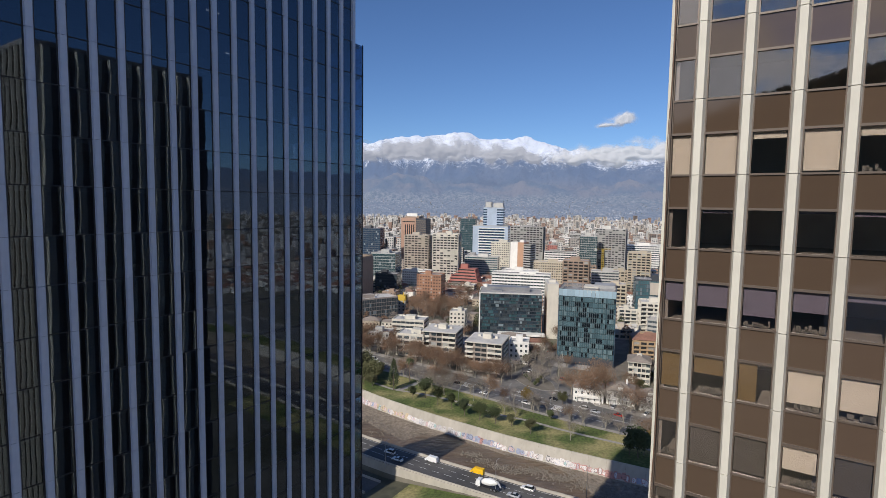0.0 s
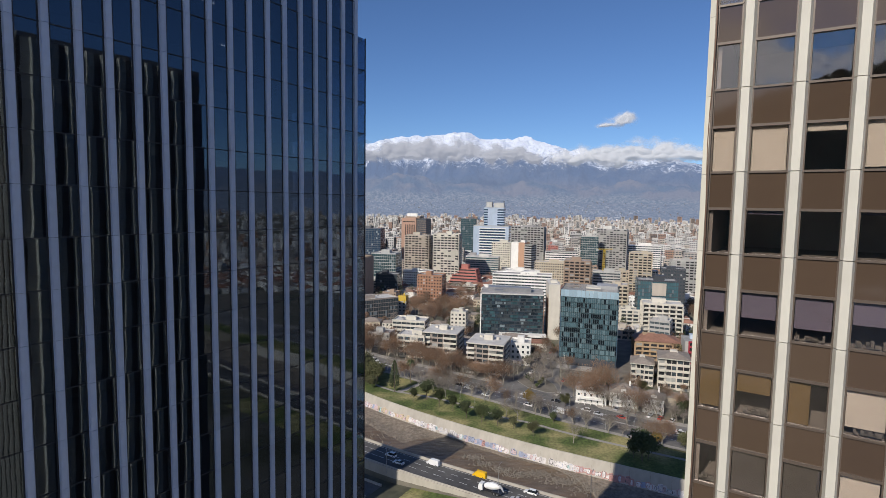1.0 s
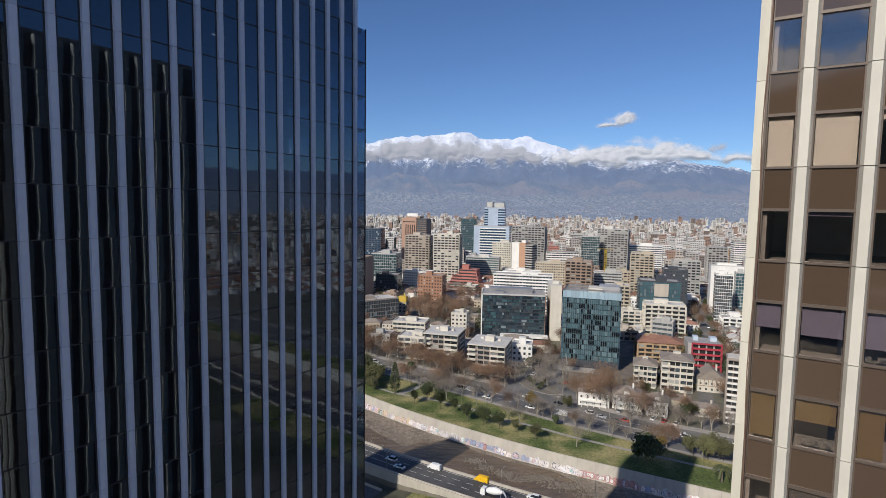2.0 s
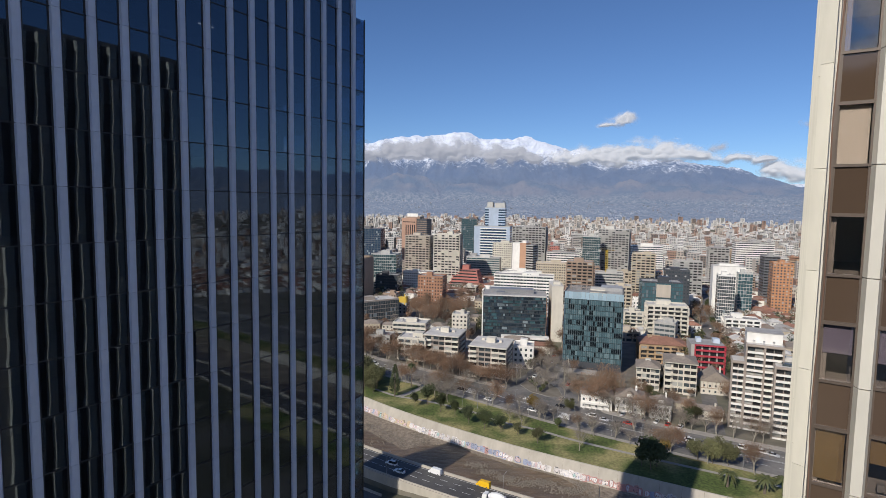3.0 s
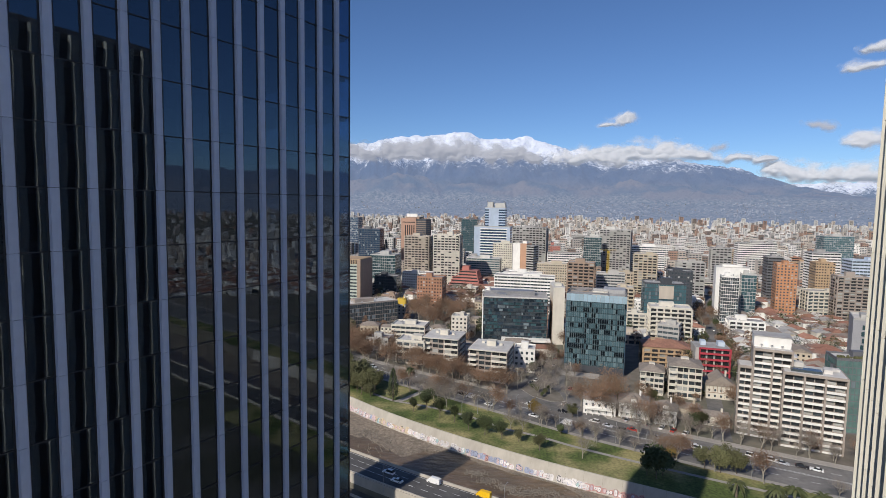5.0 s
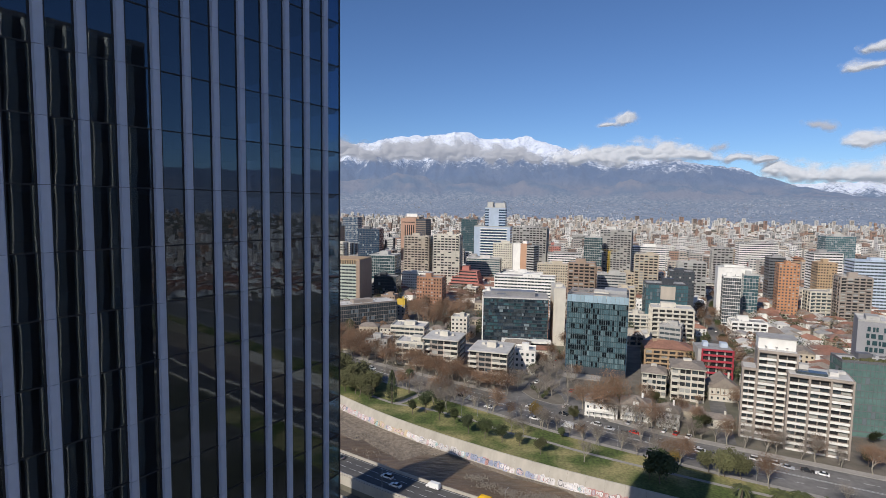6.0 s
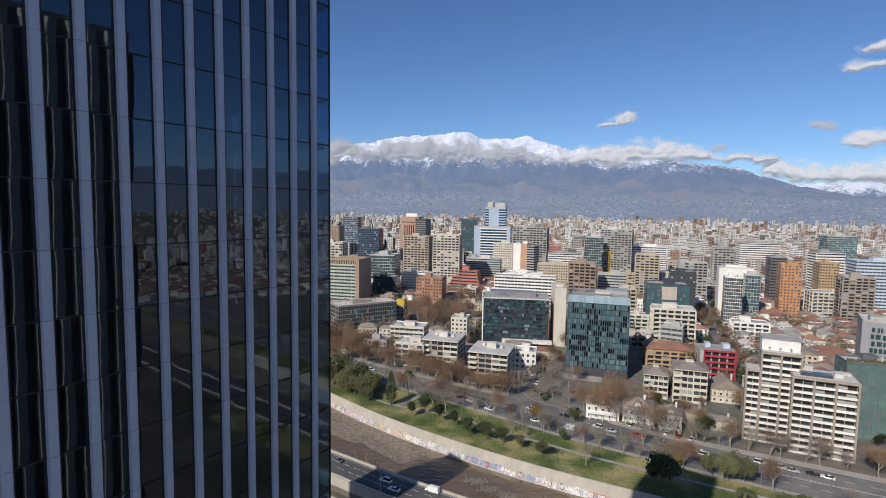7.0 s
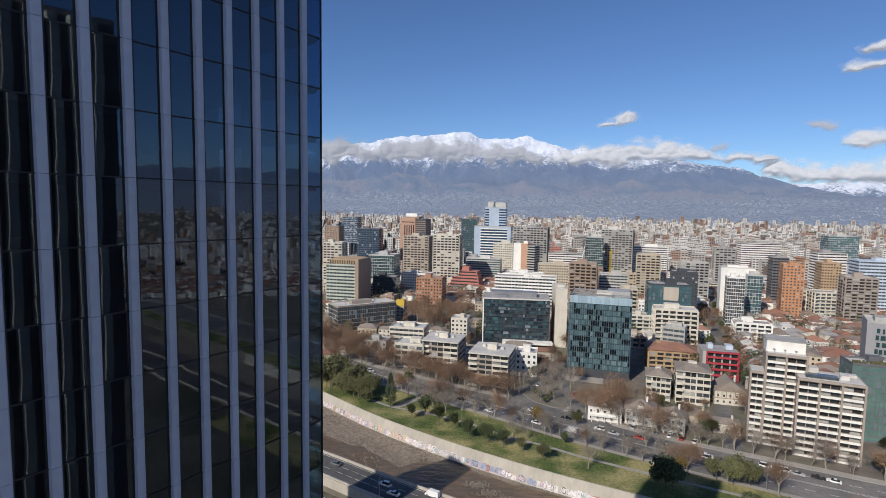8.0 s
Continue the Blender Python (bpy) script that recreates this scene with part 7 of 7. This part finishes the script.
for x, y in ((-45, 420), (-33, 435), (-60, 437), (-25, 464), (-41, 478), (-55, 466), (-23, 507), (-43, 450), (-33, 500), (-52, 409), (-66, 450), (-30, 450)):
    tree("rust", x, y, trng.uniform(1.15, 1.45))
for x, y in ((-54, 289), (-50, 285), (-32, 264), (-21, 257), (-25, 262), (24, 278), (28, 289), (31, 282), (22, 242), (25, 239), (12, 296), (17, 300), (24, 312), (29, 318), (33, 308), (37, 316), (41, 296), (44, 288), (36, 328), (14, 288), (38, 274), (31, 292), (26, 298), (47, 280), (-12, 284), (62, 231), (67, 228), (-36, 268), (-28, 265), (20, 304)):
    tree("grey", x, y, trng.uniform(0.7, 0.95))
for x, y in ((-78, 282), (-70, 276), (-66, 268), (-87, 284), (-64, 282), (-60, 270)):
    tree("green", x, y, trng.uniform(0.9, 1.2))

# gardens behind the villas, below the apartment houses
made = 0
for _ in range(900):
    if made >= 34:
        break
    x, y = trng.uniform(58, 128), trng.uniform(246, 312)
    if y + 0.42 * x < 288 or not is_free(x, y, 0.5, -1.5):
        continue
    made += 1
    tree(trng.choices(("dark", "green", "rust", "grey"), (3, 3, 4, 3))[0], x, y, trng.uniform(0.45, 0.8))
# the countless trees further off, joined
woods = {"rust": (Geo(), TWIG_RUST, "rusty bare trees between the distant blocks"), "grey": (Geo(), TWIG_GREY, "grey bare trees between the distant blocks"), "dark": (Geo(), LEAF_DARK, "dark evergreen trees between the distant blocks"), "green": (Geo(), LEAF_OLIVE, "olive evergreen trees between the distant blocks")}
made = 0
for _ in range(60000):
    if made >= 5600:
        break
    d = 310 + 2790 * trng.random() ** 1.5
    az = radians(trng.uniform(-26, 46))
    if d < 400 and az < radians(17):
        continue
    x, y = d * math.sin(az), d * math.cos(az)
    grove = -75 < x < -25 and 425 < y < 510
    if not is_free(x, y, 0.3, -2.0) or (noise.noise((x * 0.012, y * 0.012, 7)) < -0.05 and not grove):
        continue
    made += 1
    if d > 1500 and trng.random() < 0.3:
        continue
    geo = woods["rust" if grove else trng.choices(("rust", "grey", "dark", "green"), (5, 2, 3, 2))[0]][0]
    r, z, top = trng.uniform(2.2, 4.2), height_at(x, y), trng.uniform(7, 13)
    geo.tube([(x, y, z - 0.5), (x, y, z + top * 0.6)], [0.3, 0.12], 3)
    for _ in range(240 if d < 430 else 130 if d < 600 else 52 if d < 900 else 24 if d < 1500 else 12):
        a, e = trng.uniform(0, 6.283), trng.uniform(-0.9, 1)
        q = math.sqrt(max(0, 1 - e * e)) * r * trng.uniform(0.5, 1.05)
        c = Vector((x + q * math.cos(a), y + q * math.sin(a), z + top * 0.62 + e * top * 0.36))
        u = Vector((trng.gauss(0, 1), trng.gauss(0, 1), trng.gauss(0.2, 0.8))).normalized()
        w = u.orthogonal().normalized() * (trng.uniform(0.1, 0.25) if d < 900 else trng.uniform(0.3, 0.6))
        u = u * trng.uniform(0.5, 1.0)
        if d > 1500:
            u, w = u * 1.3, w * 1.4
        geo.face([c - u - w * 0.3, c + w, c + u, c - w])
for key, (geo, mat, label) in woods.items():
    solid("far_trees", geo, mat, label, "trees", kind="stuff")

# ---- vehicles ----
TYRE = surface("tyre_rubber", (0.02, 0.02, 0.02), 0.9)
RIM = surface("alloy_rim", (0.5, 0.5, 0.52), 0.4, 0.8)
CAR_GLASS = surface("car_glass", (0.02, 0.025, 0.03), 0.08)
LAMP_RED = surface("tail_lamp", (0.35, 0.02, 0.02), 0.3)
COAT = {k: surface(k + "_car_paint", c, 0.25, 0.0, vary=0.05) for k, c in (("white", (0.78, 0.78, 0.77)), ("silver", (0.45, 0.46, 0.48)), ("black", (0.03, 0.03, 0.035)), ("red", (0.40, 0.04, 0.03)), ("yellow", (0.80, 0.48, 0.02)), ("blue", (0.06, 0.10, 0.22)), ("grey", (0.16, 0.165, 0.17)))}
WHEEL = Geo()
WHEEL.tube([(0, -0.11, 0), (0, 0.11, 0)], [0.33, 0.33], 12)
WHEEL.tube([(0, -0.125, 0), (0, 0.125, 0)], [0.19, 0.19], 8, 1)
WHEEL = WHEEL.data("tyre", TYRE, RIM)


def extrude(profile, half_w, top_w=None):
    """A side profile (x, z) pulled across the width, drawn in towards its top."""
    g = Geo()
    top_w = top_w or half_w
    zs = [z for _, z in profile]
    lo, hi = min(zs), max(zs)

    def wide(z):
        return half_w + (top_w - half_w) * (z - lo) / (hi - lo)
    a = [(x, -wide(z), z) for x, z in profile]
    b = [(x, wide(z), z) for x, z in profile]
    n = len(profile)
    for i in range(n):
        k = (i + 1) % n
        g.face([a[i], a[k], b[k], b[i]])
    g.face(a[::-1]), g.face(b)
    return g


def car(x, y, yaw, colour, shape="saloon", z=0.07):
    root = thing("van" if shape == "van" else "car", "%s %s on the road" % (colour, {"saloon": "saloon car", "suv": "sport utility car", "van": "delivery van"}[shape]), "vehicle", pose(x, y, z, 0, 0, yaw), "vehicles")
    L, H = {"saloon": (2.25, 1.42), "suv": (2.35, 1.70), "van": (2.6, 2.2)}[shape]
    belt = 0.92 if shape != "van" else 1.15
    body = extrude([(-L, 0.35), (L - 0.1, 0.30), (L, 0.6), (L - 0.25, belt - 0.12), (L * 0.42, belt), (-L + 0.1, belt + 0.02), (-L, 0.7)], 0.88, 0.82)
    part("body", body, COAT[colour], root)
    if shape == "saloon":
        cab = [(L * 0.42, belt - 0.02), (L * 0.08, H), (-L * 0.42, H), (-L * 0.8, belt - 0.02)]
    elif shape == "suv":
        cab = [(L * 0.45, belt - 0.02), (L * 0.18, H), (-L * 0.78, H), (-L * 0.95, belt - 0.02)]
    else:
        cab = [(L * 0.72, belt - 0.02), (L * 0.45, H), (-L * 0.97, H), (-L * 0.99, belt - 0.02)]
    part("cabin", extrude(cab, 0.80, 0.62 if shape != "van" else 0.76), CAR_GLASS if shape != "van" else COAT[colour], root)
    g = Geo()
    g.box(cab[2][0] + 0.05, cab[1][0] - 0.05, -0.6, 0.6, H - 0.03, H + 0.035)
    part("roof", g, COAT[colour], root)
    if shape == "van":
        g = Geo()
        g.face([(L * 0.715, -0.7, belt + 0.06), (L * 0.715, 0.7, belt + 0.06), (L * 0.48, 0.66, H - 0.12), (L * 0.48, -0.66, H - 0.12)])
        part("windscreen", g, CAR_GLASS, root)
    for sx in (-1, 1):
        for sy in (-1, 1):
            part("tyre", WHEEL, None, root, at=pose(sx * L * 0.6, sy * 0.78, 0.33))
    for sy in (-0.6, 0.6):
        g = Geo()
        g.box(-L - 0.02, -L + 0.06, sy - 0.15, sy + 0.15, 0.62, 0.8)
        part("tail_lamp", g, LAMP_RED, root)
    return root


def mixer(x, y, yaw):
    root = thing("concrete_mixer_truck", "white concrete mixer truck on the motorway", "truck", pose(x, y, 0.05, 0, 0, yaw))
    part("cab", extrude([(2.6, 0.6), (4.3, 0.6), (4.3, 1.6), (4.0, 2.7), (2.6, 2.8)], 1.15, 1.05), COAT["white"], root)
    g = Geo()
    g.face([(4.31, -0.95, 1.75), (4.31, 0.95, 1.75), (4.06, 0.9, 2.6), (4.06, -0.9, 2.6)])
    part("windscreen", g, CAR_GLASS, root)
    g = Geo()
    g.box(-4.2, 2.6, -0.9, 0.9, 0.7, 1.05)
    part("chassis", g, COAT["black"], root)
    g = Geo()
    g.tube([(2.2, 0, 1.9), (1.2, 0, 2.25), (-0.6, 0, 2.55), (-2.2, 0, 2.75), (-3.4, 0, 2.9)], [0.7, 1.1, 1.28, 1.0, 0.5], 14)
    part("drum", g, COAT["white"], root)
    g = Geo()
    g.tube([(-3.3, 0, 3.4), (-4.2, 0, 2.4), (-4.7, 0, 1.6)], [0.4, 0.3, 0.25], 8)
    part("chute", g, COAT["silver"], root)
    for wx in (3.4, -1.6, -2.8):
        for sy in (-1, 1):
            part("tyre", WHEEL, None, root, at=pose(wx, sy * 0.95, 0.5) @ Matrix.Diagonal((1.5, 1.5, 1.5, 1)))
    return root


HWY, AVE = 155, -31
for x, y, c, s in ((-36, 191, "white", "suv"), (-32, 185.5, "white", "saloon"), (16, 170.5, "white", "suv"), (-19, 186.3, "white", "van"), (11, 165.5, "silver", "saloon"), (-57, 203, "grey", "saloon")):
    car(x, y, HWY, c, s)
mixer(2.5, 169.6, HWY)
car(-1.5, 179.6, HWY, "yellow", "van")
for x, y, c, s in ((-10, 271, "white", "van"), (-3, 272, "grey", "suv"), (-1, 262, "white", "saloon"), (19, 265, "white", "suv"), (20, 251, "white", "saloon"), (34, 258, "black", "saloon"), (47, 248, "white", "suv"), (34, 244, "white", "van"),
                   (-15, 275, "black", "saloon"), (84, 228, "white", "saloon"), (112, 217, "silver", "saloon"), (122, 213, "white", "saloon"), (-48, 307, "white", "saloon"), (62, 241, "red", "saloon"), (-70, 313, "white", "suv"), (95, 222, "black", "suv"), (71, 234, "silver", "saloon"), (-26, 286, "silver", "saloon"), (58, 240, "grey", "suv")):
    car(x, y, AVE + trng.uniform(-3, 3) + trng.choice((0, 180)), c, s)
for x, y, c in ((36, 268, "white"), (42, 290, "red"), (25, 302, "white"), (29, 327, "silver"), (33, 336, "grey"), (37, 341, "black"), (38, 333, "white"), (41, 347, "red"), (27, 312, "black"), (22, 297, "grey"), (46, 356, "grey"), (126, 330, "white"), (133, 342, "silver"), (146, 372, "black"), (154, 388, "white"), (176, 446, "grey")):
    car(x, y, 66 + trng.uniform(-4, 4), c, z=0.23 if 15 < x < 45 and y < 330 else 0.07)


for k, c in enumerate(("silver", "white", "grey", "white", "red", "white")):
    car(62 + 4.4 * k, 251.5 - 2.3 * k, 58 + trng.uniform(-5, 5), c, z=0.2)
for x, y, c in ((52, 244, "silver"), (84, 226, "white"), (88, 224.5, "grey"), (103, 222, "white"), (109, 219, "white"), (118, 215, "black")):
    car(x, y, AVE + 4 + trng.uniform(-3, 3), c, "suv" if c == "white" else "saloon")

# ---- street furniture ----


def street_lamp(x, y, h, yaw, z=0.0):
    root = thing("street_lamp", "slim grey street lamp with a curved arm", "street lamp", pose(x, y, z, 0, 0, yaw), "street lamps")
    g = Geo()
    g.tube([(0, 0, 0), (0, 0, h * 0.9), (0.35, 0, h * 0.98), (1.6, 0, h)], [0.11, 0.07, 0.06, 0.05], 6)
    part("pole", g, METAL_GREY, root)
    g = Geo()
    g.box(1.4, 2.1, -0.13, 0.13, h - 0.06, h + 0.08)
    part("lamp_head", g, METAL_GREY, root)
    g = Geo()
    g.box(-0.2, 0.2, -0.2, 0.2, -0.05, 0.3)
    part("base", g, CONCRETE_WALL, root)


for x, y in ((-35, 177.5), (5, 168), (35, 166.5), (-70, 198)):
    street_lamp(x, y, 11, 60)
for x, y in ((-6, 251), (-13, 245), (-35, 277), (30, 236.5), (62, 220), (95, 204.5), (18, 246)):
    street_lamp(x, y, 8, 60)


def utility_pole(x, y, h):
    root = thing("utility_pole", "grey concrete utility pole with crossarms and a transformer", "utility pole", pose(x, y, 0.1, 0, 0, -30), "utility poles")
    g = Geo()
    g.tube([(0, 0, 0), (0, 0, h)], [0.2, 0.12], 7)
    part("pole", g, CONCRETE_WALL, root)
    for z in (h - 0.6, h - 1.6):
        g = Geo()
        g.box(-1.3, 1.3, -0.07, 0.07, z, z + 0.16)
        part("crossarm", g, BARK, root)
    g = Geo()
    g.tube([(0.45, 0, h - 4.2), (0.45, 0, h - 2.9)], [0.36, 0.36], 9)
    part("transformer", g, METAL_GREY, root)


for x, y in ((14, 291), (-22, 309), (44, 306), (66, 256)):
    utility_pole(x, y, 10.5)
for x, y in ((12, 253), (0, 255.5), (38, 240), (-58, 293), (52, 228)):
    street_lamp(x, y, 9, 60)


def crane(x, y, h):
    root = thing("tower_crane", "yellow lattice tower crane over a building site", "crane", pose(x, y, 0, 0, 0, 12))
    g = Geo()
    for a, b in ((-0.9, -0.9), (0.9, -0.9), (0.9, 0.9), (-0.9, 0.9)):
        g.tube([(a, b, 0), (a, b, h)], [0.16, 0.16], 4)
    k = 0
    while k < h - 2:
        for a, b, c, d in ((-0.9, -0.9, 0.9, -0.9), (0.9, -0.9, 0.9, 0.9), (0.9, 0.9, -0.9, 0.9), (-0.9, 0.9, -0.9, -0.9)):
            g.tube([(a, b, k), (c, d, k + 2)], [0.09, 0.09], 3)
        k += 2
    part("mast", g, YELLOWPAINT, root)
    g = Geo()
    for a, z in ((-0.6, 0), (0.6, 0), (0, 1.2)):
        g.tube([(-9, a, h + z), (9, a, h + z)], [0.14, 0.14], 4)
    part("jib", g, YELLOWPAINT, root)
    g = Geo()
    g.box(-9, -6.5, -0.9, 0.9, h - 1.5, h + 0.3)
    part("counterweight", g, CONCRETE, root)
    g = Geo()
    g.box(-0.8, 0.9, -0.9, 0.9, h - 2.2, h - 0.2)
    part("cabin", g, YELLOWPAINT, root)


crane(118, 575, 52)
